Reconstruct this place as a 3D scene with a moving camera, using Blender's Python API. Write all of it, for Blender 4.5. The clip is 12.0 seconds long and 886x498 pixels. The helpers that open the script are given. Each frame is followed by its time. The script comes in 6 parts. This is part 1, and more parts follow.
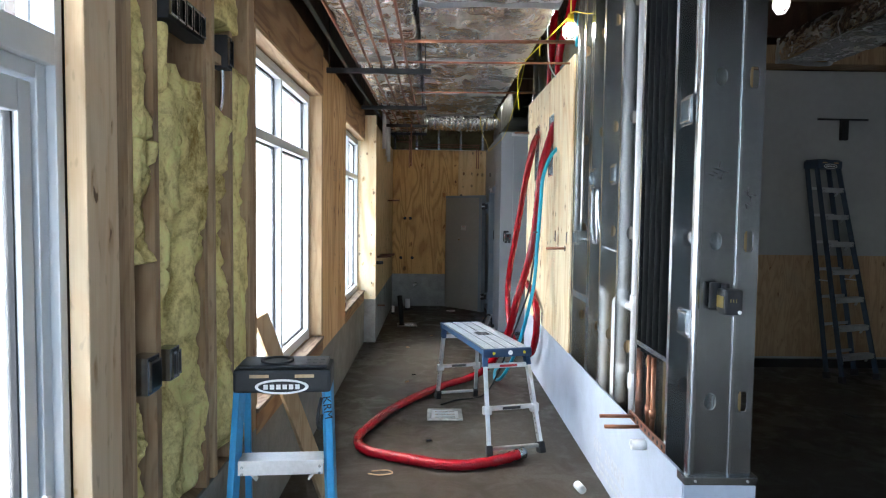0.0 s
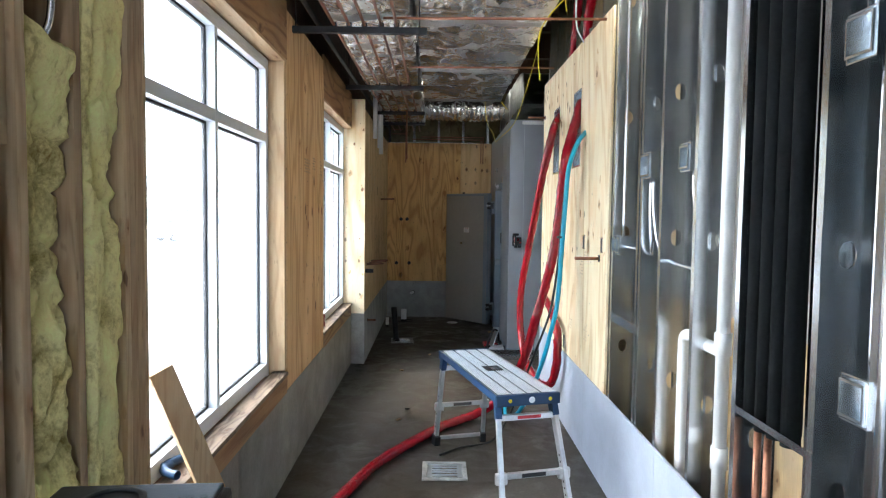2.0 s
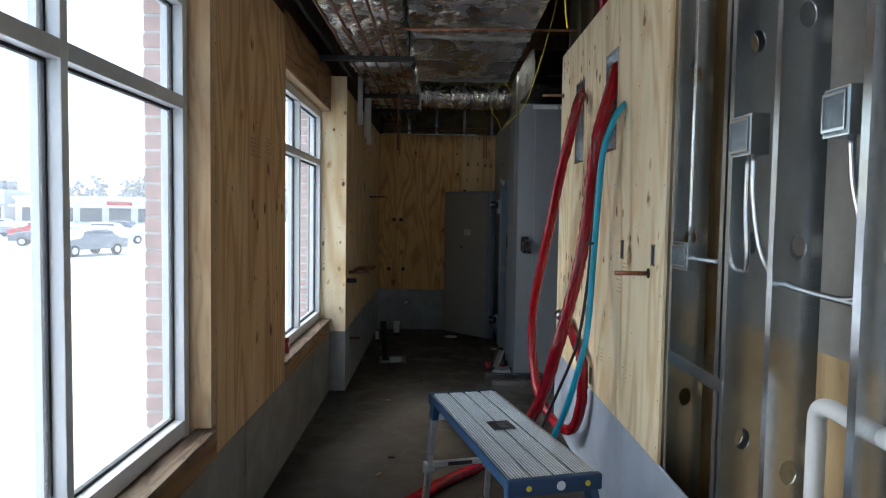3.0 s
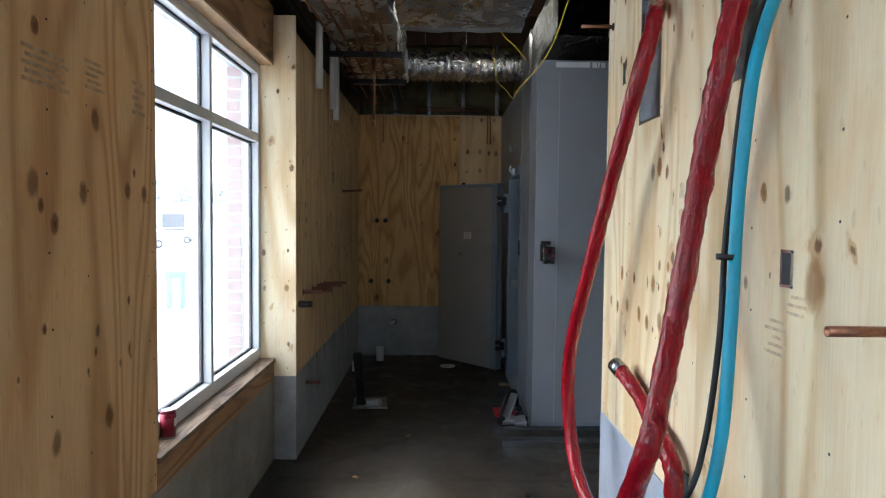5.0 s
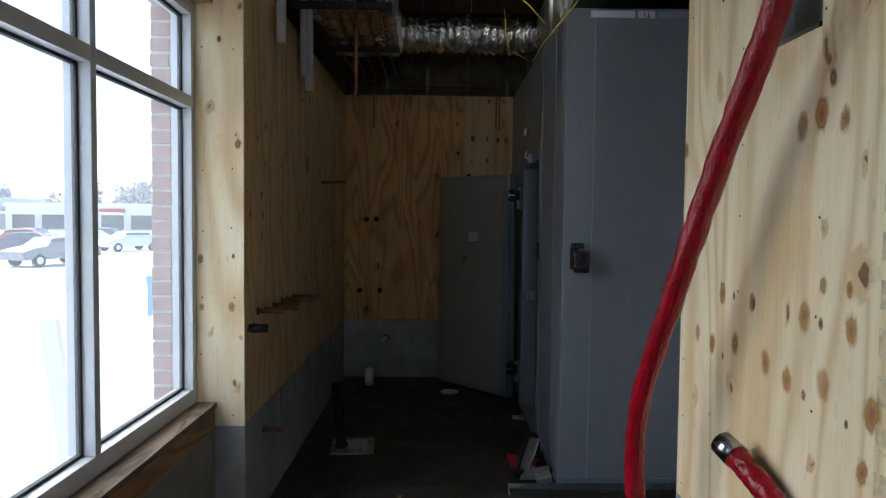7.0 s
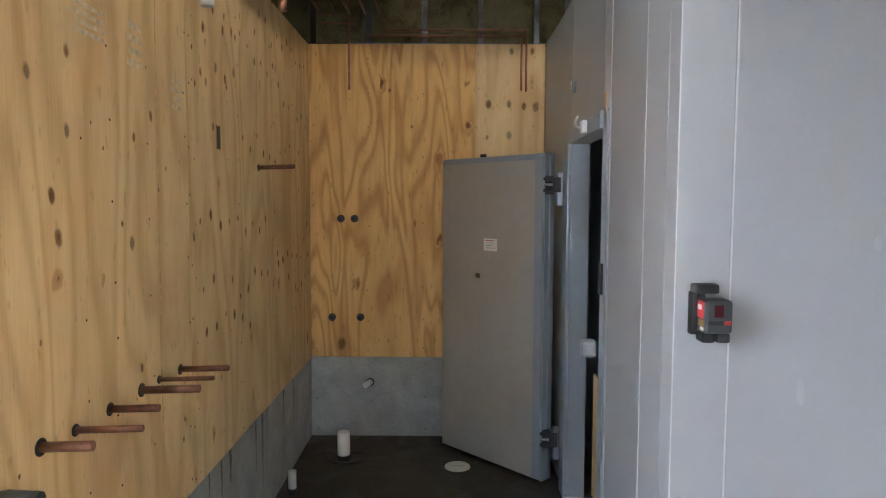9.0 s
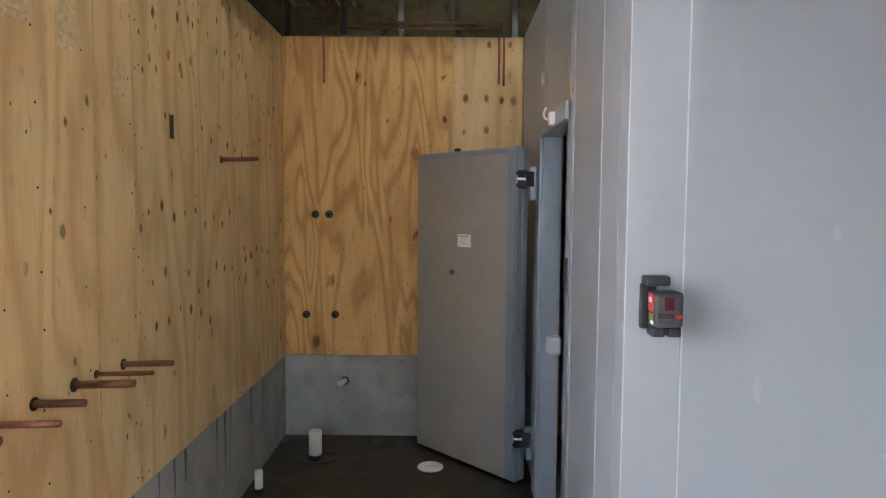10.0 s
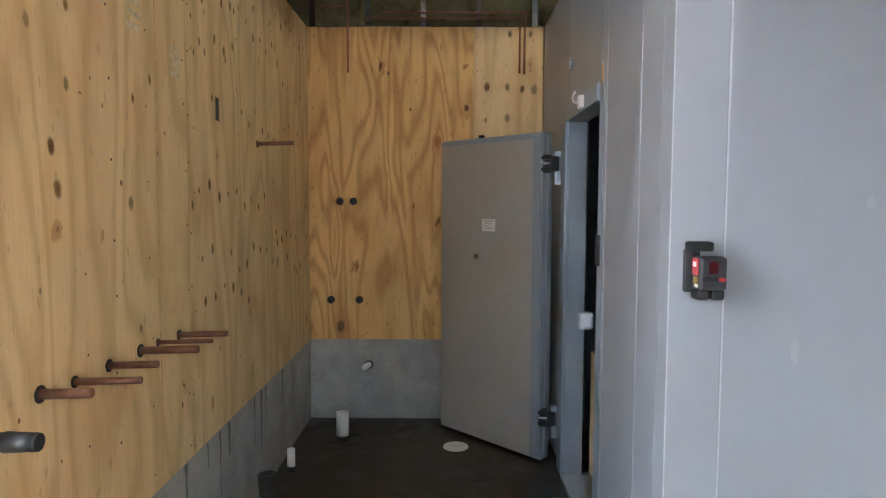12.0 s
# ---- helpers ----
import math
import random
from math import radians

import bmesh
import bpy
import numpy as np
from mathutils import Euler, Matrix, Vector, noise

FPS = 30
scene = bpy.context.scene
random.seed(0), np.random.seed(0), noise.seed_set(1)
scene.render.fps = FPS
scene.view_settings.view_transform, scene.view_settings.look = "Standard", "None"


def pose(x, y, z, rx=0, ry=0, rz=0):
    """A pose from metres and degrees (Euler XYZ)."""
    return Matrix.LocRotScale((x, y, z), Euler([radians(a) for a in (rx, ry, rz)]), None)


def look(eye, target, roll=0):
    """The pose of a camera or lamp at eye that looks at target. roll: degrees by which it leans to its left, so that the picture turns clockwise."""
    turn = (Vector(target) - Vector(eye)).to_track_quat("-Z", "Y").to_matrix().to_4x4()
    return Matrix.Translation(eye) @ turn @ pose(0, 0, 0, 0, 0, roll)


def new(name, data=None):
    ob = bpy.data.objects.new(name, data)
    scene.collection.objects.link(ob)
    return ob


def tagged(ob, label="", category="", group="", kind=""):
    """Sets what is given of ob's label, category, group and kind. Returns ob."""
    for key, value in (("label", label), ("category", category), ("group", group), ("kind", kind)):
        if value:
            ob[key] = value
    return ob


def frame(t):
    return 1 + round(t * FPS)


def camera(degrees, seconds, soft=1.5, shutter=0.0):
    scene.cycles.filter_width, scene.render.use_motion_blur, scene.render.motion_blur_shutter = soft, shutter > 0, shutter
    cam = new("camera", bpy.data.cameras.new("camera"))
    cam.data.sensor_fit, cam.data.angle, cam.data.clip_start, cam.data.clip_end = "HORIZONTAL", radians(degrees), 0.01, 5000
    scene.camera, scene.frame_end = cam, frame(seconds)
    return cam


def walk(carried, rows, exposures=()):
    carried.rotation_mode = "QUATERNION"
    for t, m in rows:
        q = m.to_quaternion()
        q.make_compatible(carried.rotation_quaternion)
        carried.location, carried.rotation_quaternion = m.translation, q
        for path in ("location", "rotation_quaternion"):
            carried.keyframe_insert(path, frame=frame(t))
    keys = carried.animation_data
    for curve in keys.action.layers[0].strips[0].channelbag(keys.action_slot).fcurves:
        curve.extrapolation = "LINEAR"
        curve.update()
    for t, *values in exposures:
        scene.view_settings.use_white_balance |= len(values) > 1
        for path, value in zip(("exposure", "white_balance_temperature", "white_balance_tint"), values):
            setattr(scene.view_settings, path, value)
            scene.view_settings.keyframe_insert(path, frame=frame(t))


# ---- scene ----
cam = camera(69.0, 12.0, soft=1.15)
PATH = [
    (0, (0.918, -0.925, 1.738), (0.947, 1.072, 1.626), 0.7),
    (0.5, (0.912, -0.791, 1.731), (0.941, 1.205, 1.618), 0.7),
    (1, (0.929, -0.525, 1.751), (0.956, 1.472, 1.639), 0.7),
    (1.5, (0.939, -0.164, 1.747), (0.965, 1.832, 1.635), 0.7),
    (1.6, (0.959, -0.097, 1.745), (0.968, 1.9, 1.637), 0.4),
    (2, (0.949, 0.289, 1.735), (0.974, 2.286, 1.624), 0.7),
    (2.5, (0.973, 0.826, 1.724), (0.996, 2.823, 1.615), 0.8),
    (3, (1.019, 1.452, 1.713), (1.038, 3.449, 1.607), 0.9),
    (3.2, (1.055, 1.702, 1.712), (1.061, 3.699, 1.604), 0.8),
    (4.8, (1.108, 3.184, 1.677), (1.124, 5.181, 1.578), 0.5),
    (5, (1.101, 3.251, 1.664), (1.12, 5.248, 1.569), 0.6),
    (5.5, (1.099, 3.412, 1.647), (1.118, 5.409, 1.553), 0.6),
    (6, (1.105, 3.638, 1.633), (1.121, 5.636, 1.54), 0.6),
    (6.5, (1.108, 3.969, 1.631), (1.124, 5.967, 1.539), 0.6),
    (7, (1.112, 4.4, 1.623), (1.128, 6.398, 1.535), 0.6),
    (7.2, (1.103, 4.581, 1.621), (1.126, 6.579, 1.534), 0.7),
    (9, (1.159, 6.282, 1.732), (1.147, 8.277, 1.596), 0.2),
    (9.5, (1.165, 6.358, 1.709), (1.152, 8.353, 1.577), 0.3),
    (9.7, (1.206, 6.36, 1.703), (1.193, 8.355, 1.571), 0.3),
    (10, (1.336, 6.361, 1.693), (1.322, 8.356, 1.561), 0.4),
    (10.5, (1.573, 6.346, 1.677), (1.556, 8.342, 1.545), 0.3),
    (11, (1.630, 6.322, 1.643), (1.612, 8.318, 1.513), 0.2),
    (11.5, (1.436, 6.301, 1.618), (1.419, 8.297, 1.486), 0.1),
    (12, (1.17, 6.259, 1.605), (1.158, 8.254, 1.469), 0.2),
]

EXPOSURES = [(0.0, 2.84, 6100, 5), (1.0, 3.06, 6100, 5), (1.5, 3.1, 6100, 5), (2.5, 2.27, 6050, 5), (3.2, 1.42, 6050, 4), (4.8, 2.18, 5950, 6), (5.5, 2.09, 6000, 5), (6.5, 1.72, 5900, 5), (7.2, 1.22, 5900, 5), (8.8, 4.16, 6600, 8), (9.8, 4.24, 6550, 8), (11.0, 4.22, 6550, 7), (12.0, 4.22, 6400, 8)]
walk(cam, [(t, look(eye, target, roll)) for t, eye, target, roll in PATH], EXPOSURES)

# ---- world and sun: bright overcast over a pale lot ----
world = bpy.data.worlds.new("world")
scene.world = world
world.use_nodes = True
wn = world.node_tree
sky = wn.nodes.new("ShaderNodeTexSky")
sky.sky_type, sky.sun_disc = "NISHITA", False
sky.sun_elevation, sky.sun_rotation = radians(50), radians(-75)
sky.dust_density, sky.ozone_density = 3.0, 1.0
wn.nodes["Background"].inputs["Strength"].default_value = 0.15
wn.links.new(sky.outputs["Color"], wn.nodes["Background"].inputs["Color"])
sun = new("sun", bpy.data.lights.new("sun", "SUN"))
sun.data.energy, sun.data.angle, sun.data.color = 0.8, radians(90), (1.0, 0.98, 0.955)
sun.matrix_world = look((-26, 10, 32), (0, 5, 0))


# ---- materials ----
def mat_new(name):
    m = bpy.data.materials.new(name)
    m.use_nodes = True
    return m, m.node_tree.nodes, m.node_tree.links, m.node_tree.nodes["Principled BSDF"]


def ramp(n, stops):
    r = n.new("ShaderNodeValToRGB")
    while len(r.color_ramp.elements) < len(stops):
        r.color_ramp.elements.new(0.5)
    for e, (p, c) in zip(r.color_ramp.elements, stops):
        e.position, e.color = p, (*c, 1) if len(c) == 3 else c
    return r


def coords(n, l, scale, random_shift=0.0):
    tc = n.new("ShaderNodeTexCoord")
    mp = n.new("ShaderNodeMapping")
    mp.inputs["Scale"].default_value = scale
    src = tc.outputs["Object"]
    if random_shift:
        oi = n.new("ShaderNodeObjectInfo")
        mul = n.new("ShaderNodeVectorMath")
        mul.operation = "SCALE"
        mul.inputs[0].default_value = (random_shift, random_shift * 1.7, random_shift * 2.3)
        l.new(oi.outputs["Random"], mul.inputs["Scale"])
        add = n.new("ShaderNodeVectorMath")
        l.new(src, add.inputs[0]), l.new(mul.outputs[0], add.inputs[1])
        src = add.outputs[0]
    l.new(src, mp.inputs["Vector"])
    return mp.outputs["Vector"]


def noise_tex(n, l, vec, scale, detail=4, rough=0.55, distort=0.0):
    t = n.new("ShaderNodeTexNoise")
    t.inputs["Scale"].default_value, t.inputs["Detail"].default_value = scale, detail
    t.inputs["Roughness"].default_value, t.inputs["Distortion"].default_value = rough, distort
    l.new(vec, t.inputs["Vector"])
    return t.outputs["Fac"]


def math_node(n, l, op, a, b=None, c=None):
    m = n.new("ShaderNodeMath")
    m.operation = op
    for k, v in enumerate((a, b, c)):
        if v is None:
            continue
        if isinstance(v, (int, float)):
            m.inputs[k].default_value = v
        else:
            l.new(v, m.inputs[k])
    return m.outputs[0]


def mix_col(n, l, fac, a, b, mode="MIX"):
    m = n.new("ShaderNodeMix")
    m.data_type, m.blend_type = "RGBA", mode
    for key, v in (("Factor", fac), ("A", a), ("B", b)):
        sock = [s for s in m.inputs if s.name == key and s.type == ("VALUE" if key == "Factor" else "RGBA")][0]
        if isinstance(v, (int, float)):
            sock.default_value = v
        elif isinstance(v, tuple):
            sock.default_value = (*v, 1)
        else:
            l.new(v, sock)
    return [o for o in m.outputs if o.type == "RGBA"][0]


def bump(n, l, bsdf, height, strength, dist=0.01):
    b = n.new("ShaderNodeBump")
    b.inputs["Strength"].default_value, b.inputs["Distance"].default_value = strength, dist
    l.new(height, b.inputs["Height"])
    l.new(b.outputs["Normal"], bsdf.inputs["Normal"])


def plain(name, col, rough=0.5, metal=0.0, vary=0.12, scale=6.0, bumpy=0.15, spec=0.5):
    """A paint, plastic or metal with two scales of unevenness."""
    m, n, l, b = mat_new(name)
    v = coords(n, l, (1, 1, 1), 3.0)
    a, c = noise_tex(n, l, v, scale, 3), noise_tex(n, l, v, scale * 9, 4)
    f = math_node(n, l, "ADD", math_node(n, l, "MULTIPLY", a, 0.65), math_node(n, l, "MULTIPLY", c, 0.35))
    dark = tuple(x * (1 - 1.6 * vary) for x in col)
    lite = tuple(min(1, x * (1 + 1.6 * vary)) for x in col)
    r = ramp(n, [(0.3, dark), (0.7, lite)])
    l.new(f, r.inputs["Fac"])
    l.new(r.outputs["Color"], b.inputs["Base Color"])
    rr = math_node(n, l, "MULTIPLY_ADD", a, 0.25, rough - 0.12)
    l.new(rr, b.inputs["Roughness"])
    b.inputs["Metallic"].default_value = metal
    b.inputs["Specular IOR Level"].default_value = spec
    if bumpy:
        bump(n, l, b, c, bumpy, 0.004)
    return m


def grain_coords(n, l, along):
    """Across the grain and along it, in metres, shifted from piece to piece."""
    tc, oi = n.new("ShaderNodeTexCoord"), n.new("ShaderNodeObjectInfo")
    sp = n.new("ShaderNodeSeparateXYZ")
    l.new(tc.outputs["Object"], sp.inputs[0])
    a, b = ("X", "Y") if along == "Z" else ("X", "Z")
    u_ = math_node(n, l, "ADD", sp.outputs[a], sp.outputs[b])
    w_ = sp.outputs[along]
    u_ = math_node(n, l, "MULTIPLY_ADD", oi.outputs["Random"], 37.0, u_)
    w_ = math_node(n, l, "MULTIPLY_ADD", oi.outputs["Random"], 23.0, w_)
    return u_, w_


def scaled(n, l, u_, w_, su, sw):
    c = n.new("ShaderNodeCombineXYZ")
    l.new(math_node(n, l, "MULTIPLY", u_, su), c.inputs[0])
    l.new(math_node(n, l, "MULTIPLY", w_, sw), c.inputs[1])
    return c.outputs[0]


def noise_2d(n, l, vec, detail=3, rough=0.5, distort=0.0):
    t = n.new("ShaderNodeTexNoise")
    t.noise_dimensions = "2D"
    t.inputs["Scale"].default_value, t.inputs["Detail"].default_value = 1.0, detail
    t.inputs["Roughness"].default_value, t.inputs["Distortion"].default_value = rough, distort
    l.new(vec, t.inputs["Vector"])
    return t.outputs["Fac"]


def wood(name, light, dark, knot=(0.10, 0.045, 0.018), rings=70.0, knots=0.5, cells=(5.0, 3.0), contrast=0.40, along="Z", across=2.2, grey=0.35, fleck=0.4):
    """Rotary-cut veneer or sawn lumber: arching grain lines, fine fibres, knots with halos, grey stains."""
    m, n, l, b = mat_new(name)
    u_, w_ = grain_coords(n, l, along)
    kv = scaled(n, l, u_, w_, *cells)
    warp, wob_v = n.new("ShaderNodeTexNoise"), n.new("ShaderNodeVectorMath")
    warp.noise_dimensions = "2D"
    warp.inputs["Scale"].default_value, warp.inputs["Detail"].default_value = 2.3, 3
    l.new(kv, warp.inputs["Vector"])
    wob_v.operation = "MULTIPLY_ADD"
    wob_v.inputs[1].default_value = (0.45, 0.45, 0.0)
    l.new(warp.outputs["Color"], wob_v.inputs[0]), l.new(kv, wob_v.inputs[2])
    kv = wob_v.outputs[0]
    vo = n.new("ShaderNodeTexVoronoi")
    vo.voronoi_dimensions = "2D"
    vo.inputs["Scale"].default_value = 1.0
    l.new(kv, vo.inputs["Vector"])
    sep = n.new("ShaderNodeSeparateColor")
    l.new(vo.outputs["Color"], sep.inputs["Color"])
    has = math_node(n, l, "LESS_THAN", sep.outputs[0], knots)
    halo = n.new("ShaderNodeMapRange")
    halo.interpolation_type = "SMOOTHSTEP"
    halo.inputs["From Min"].default_value, halo.inputs["From Max"].default_value = 0.26, 0.03
    dist = math_node(n, l, "DIVIDE", vo.outputs["Distance"], math_node(n, l, "MULTIPLY_ADD", sep.outputs[2], 0.9, 0.35))
    l.new(dist, halo.inputs["Value"])
    halo_k = math_node(n, l, "MULTIPLY", halo.outputs[0], has)
    low = noise_2d(n, l, scaled(n, l, u_, w_, across, across * 0.16), 2, 0.45, 0.3)
    low = math_node(n, l, "MULTIPLY_ADD", halo_k, 0.10, low)
    con = math_node(n, l, "MULTIPLY_ADD", math_node(n, l, "SINE", math_node(n, l, "MULTIPLY", low, rings)), 0.5, 0.5)
    con = math_node(n, l, "POWER", con, 2.2)
    fib = noise_2d(n, l, scaled(n, l, u_, w_, 150.0, 3.5), 3, 0.6)
    patch = noise_2d(n, l, scaled(n, l, u_, w_, 4.5, 1.1), 4, 0.6)
    f = math_node(n, l, "ADD", math_node(n, l, "MULTIPLY", con, contrast), math_node(n, l, "MULTIPLY", fib, 0.34))
    f = math_node(n, l, "ADD", f, math_node(n, l, "MULTIPLY", patch, 0.50))
    r = ramp(n, [(0.22, light), (0.60, tuple((x + y) / 2 for x, y in zip(light, dark))), (1.0, dark)])
    l.new(f, r.inputs["Fac"])
    warm = (dark[0] * 0.85, dark[1] * 0.70, dark[2] * 0.6)
    col = mix_col(n, l, math_node(n, l, "MULTIPLY", halo_k, 0.75), r.outputs["Color"], warm)
    size = math_node(n, l, "MULTIPLY_ADD", sep.outputs[1], 0.085, 0.02)
    wob = math_node(n, l, "MULTIPLY_ADD", patch, 0.06, dist)
    core = n.new("ShaderNodeMapRange")
    core.inputs["From Min"].default_value, core.inputs["From Max"].default_value = 0.03, 0.0
    l.new(math_node(n, l, "SUBTRACT", wob, size), core.inputs["Value"])
    col = mix_col(n, l, math_node(n, l, "MULTIPLY", math_node(n, l, "MULTIPLY", core.outputs[0], has), 0.8), col, knot)
    st = n.new("ShaderNodeMapRange")
    st.inputs["From Min"].default_value, st.inputs["From Max"].default_value = 0.55, 0.75
    l.new(noise_2d(n, l, scaled(n, l, u_, w_, 2.6, 1.4), 5, 0.68), st.inputs["Value"])
    col = mix_col(n, l, math_node(n, l, "MULTIPLY", st.outputs[0], grey), col, (0.27, 0.22, 0.16))
    fl = n.new("ShaderNodeMapRange")
    fl.inputs["From Min"].default_value, fl.inputs["From Max"].default_value = 0.72, 0.80
    l.new(noise_2d(n, l, scaled(n, l, u_, w_, 38.0, 13.0), 1, 0.4), fl.inputs["Value"])
    col = mix_col(n, l, math_node(n, l, "MULTIPLY", fl.outputs[0], fleck), col, tuple(0.5 * (x + y) for x, y in zip(knot, dark)))
    wm = n.new("ShaderNodeMapRange")
    wm.inputs["From Min"].default_value, wm.inputs["From Max"].default_value = 0.48, 0.72
    l.new(noise_2d(n, l, scaled(n, l, u_, w_, 7.0, 2.2), 4, 0.62, 0.6), wm.inputs["Value"])
    col = mix_col(n, l, math_node(n, l, "MULTIPLY", wm.outputs[0], 0.32), col, (dark[0] * 1.25, dark[1] * 1.1, dark[2]))
    l.new(col, b.inputs["Base Color"])
    l.new(math_node(n, l, "MULTIPLY_ADD", fib, 0.25, 0.48), b.inputs["Roughness"])
    b.inputs["Specular IOR Level"].default_value = 0.3
    bump(n, l, b, f, 0.25, 0.003)
    return m


def concrete(name, base, wet=0.0, scale=1.0, spec=0.5, span=(0.55, 1.55)):
    m, n, l, b = mat_new(name)
    v = coords(n, l, (1, 1, 1), 0)
    a = noise_tex(n, l, v, 1.1 * scale, 6, 0.65)
    g = noise_tex(n, l, v, 42.0, 4, 0.7)
    s = noise_tex(n, l, v, 5.0 * scale, 5, 0.6, 0.4)
    f = math_node(n, l, "ADD", math_node(n, l, "MULTIPLY", a, 0.55), math_node(n, l, "ADD", math_node(n, l, "MULTIPLY", g, 0.18), math_node(n, l, "MULTIPLY", s, 0.3)))
    r = ramp(n, [(0.34, tuple(x * span[0] for x in base)), (0.52, base), (0.70, tuple(min(1, x * span[1]) for x in base))])
    l.new(f, r.inputs["Fac"])
    l.new(r.outputs["Color"], b.inputs["Base Color"])
    rr = n.new("ShaderNodeMapRange")
    rr.inputs["From Min"].default_value, rr.inputs["From Max"].default_value = 0.40, 0.62
    rr.inputs["To Min"].default_value, rr.inputs["To Max"].default_value = 0.72 - wet * 0.42, 0.78
    l.new(a, rr.inputs["Value"])
    l.new(rr.outputs[0], b.inputs["Roughness"])
    b.inputs["Specular IOR Level"].default_value = spec
    bump(n, l, b, g, 0.18, 0.004)
    return m


def slab(name):
    """Worn slab: damp brown concrete, pale dried dust in drifts, wet spots that shine."""
    m, n, l, b = mat_new(name)
    v = coords(n, l, (1, 1, 1), 0)
    big = noise_tex(n, l, v, 0.8, 8, 0.62, 1.1)
    mid = noise_tex(n, l, v, 4.5, 6, 0.65, 0.7)
    grit = noise_tex(n, l, v, 55.0, 4, 0.75)
    f = math_node(n, l, "ADD", math_node(n, l, "MULTIPLY", big, 0.6), math_node(n, l, "ADD", math_node(n, l, "MULTIPLY", mid, 0.28), math_node(n, l, "MULTIPLY", grit, 0.14)))
    r = ramp(n, [(0.38, (0.018, 0.014, 0.010)), (0.50, (0.042, 0.034, 0.026)), (0.58, (0.068, 0.060, 0.050)), (0.68, (0.13, 0.122, 0.11))])
    l.new(f, r.inputs["Fac"])
    l.new(r.outputs["Color"], b.inputs["Base Color"])
    wet = n.new("ShaderNodeMapRange")
    wet.inputs["From Min"].default_value, wet.inputs["From Max"].default_value = 0.42, 0.58
    wet.inputs["To Min"].default_value, wet.inputs["To Max"].default_value = 0.30, 0.78
    l.new(math_node(n, l, "MULTIPLY_ADD", mid, 0.45, math_node(n, l, "MULTIPLY", big, 0.55)), wet.inputs["Value"])
    l.new(wet.outputs[0], b.inputs["Roughness"])
    b.inputs["Specular IOR Level"].default_value = 0.36
    bump(n, l, b, math_node(n, l, "MULTIPLY_ADD", mid, 0.6, grit), 0.2, 0.004)
    return m


def foil_mat(name, tone=1.0, rough=0.14):
    """Crinkled aluminium facing of duct wrap, dusty in places."""
    m, n, l, b = mat_new(name)
    v = coords(n, l, (1, 0.8, 1), 4.0)
    vo = n.new("ShaderNodeTexVoronoi")
    vo.feature = "DISTANCE_TO_EDGE"
    vo.inputs["Scale"].default_value = 9.0
    wv = n.new("ShaderNodeVectorMath")
    nz = n.new("ShaderNodeTexNoise")
    nz.inputs["Scale"].default_value, nz.inputs["Detail"].default_value = 3.0, 4
    l.new(v, nz.inputs["Vector"])
    sc = n.new("ShaderNodeVectorMath")
    sc.operation = "SCALE"
    sc.inputs["Scale"].default_value = 0.5
    l.new(nz.outputs["Color"], sc.inputs[0])
    l.new(v, wv.inputs[0]), l.new(sc.outputs[0], wv.inputs[1])
    l.new(wv.outputs[0], vo.inputs["Vector"])
    big = noise_tex(n, l, wv.outputs[0], 5.0, 6, 0.6, 0.8)
    h = math_node(n, l, "ADD", math_node(n, l, "MULTIPLY", vo.outputs["Distance"], 0.9), big)
    bump(n, l, b, h, 0.8, 0.035)
    r = ramp(n, [(0.3, (0.72 * tone, 0.72 * tone, 0.73 * tone)), (0.68, (0.96 * tone,) * 3)])
    l.new(big, r.inputs["Fac"])
    l.new(r.outputs["Color"], b.inputs["Base Color"])
    b.inputs["Metallic"].default_value = 1.0
    rr = math_node(n, l, "MULTIPLY_ADD", big, 0.25, rough)
    l.new(rr, b.inputs["Roughness"])
    return m


def galv(name, col=(0.60, 0.64, 0.67)):
    """Galvanised sheet steel with faint spangle and handling smears."""
    m, n, l, b = mat_new(name)
    v = coords(n, l, (1, 1, 1), 5.0)
    vo = n.new("ShaderNodeTexVoronoi")
    vo.inputs["Scale"].default_value = 70.0
    l.new(v, vo.inputs["Vector"])
    sep = n.new("ShaderNodeSeparateColor")
    l.new(vo.outputs["Color"], sep.inputs["Color"])
    vs = coords(n, l, (1, 1, 0.25), 5.0)
    a = noise_tex(n, l, vs, 4.0, 5, 0.6)
    f = math_node(n, l, "ADD", math_node(n, l, "MULTIPLY", sep.outputs[0], 0.12), a)
    r = ramp(n, [(0.30, tuple(x * 0.72 for x in col)), (0.74, tuple(min(1, x * 1.12) for x in col))])
    l.new(f, r.inputs["Fac"])
    l.new(r.outputs["Color"], b.inputs["Base Color"])
    b.inputs["Metallic"].default_value = 1.0
    l.new(math_node(n, l, "MULTIPLY_ADD", a, 0.16, 0.13), b.inputs["Roughness"])
    bump(n, l, b, a, 0.022, 0.004)
    return m


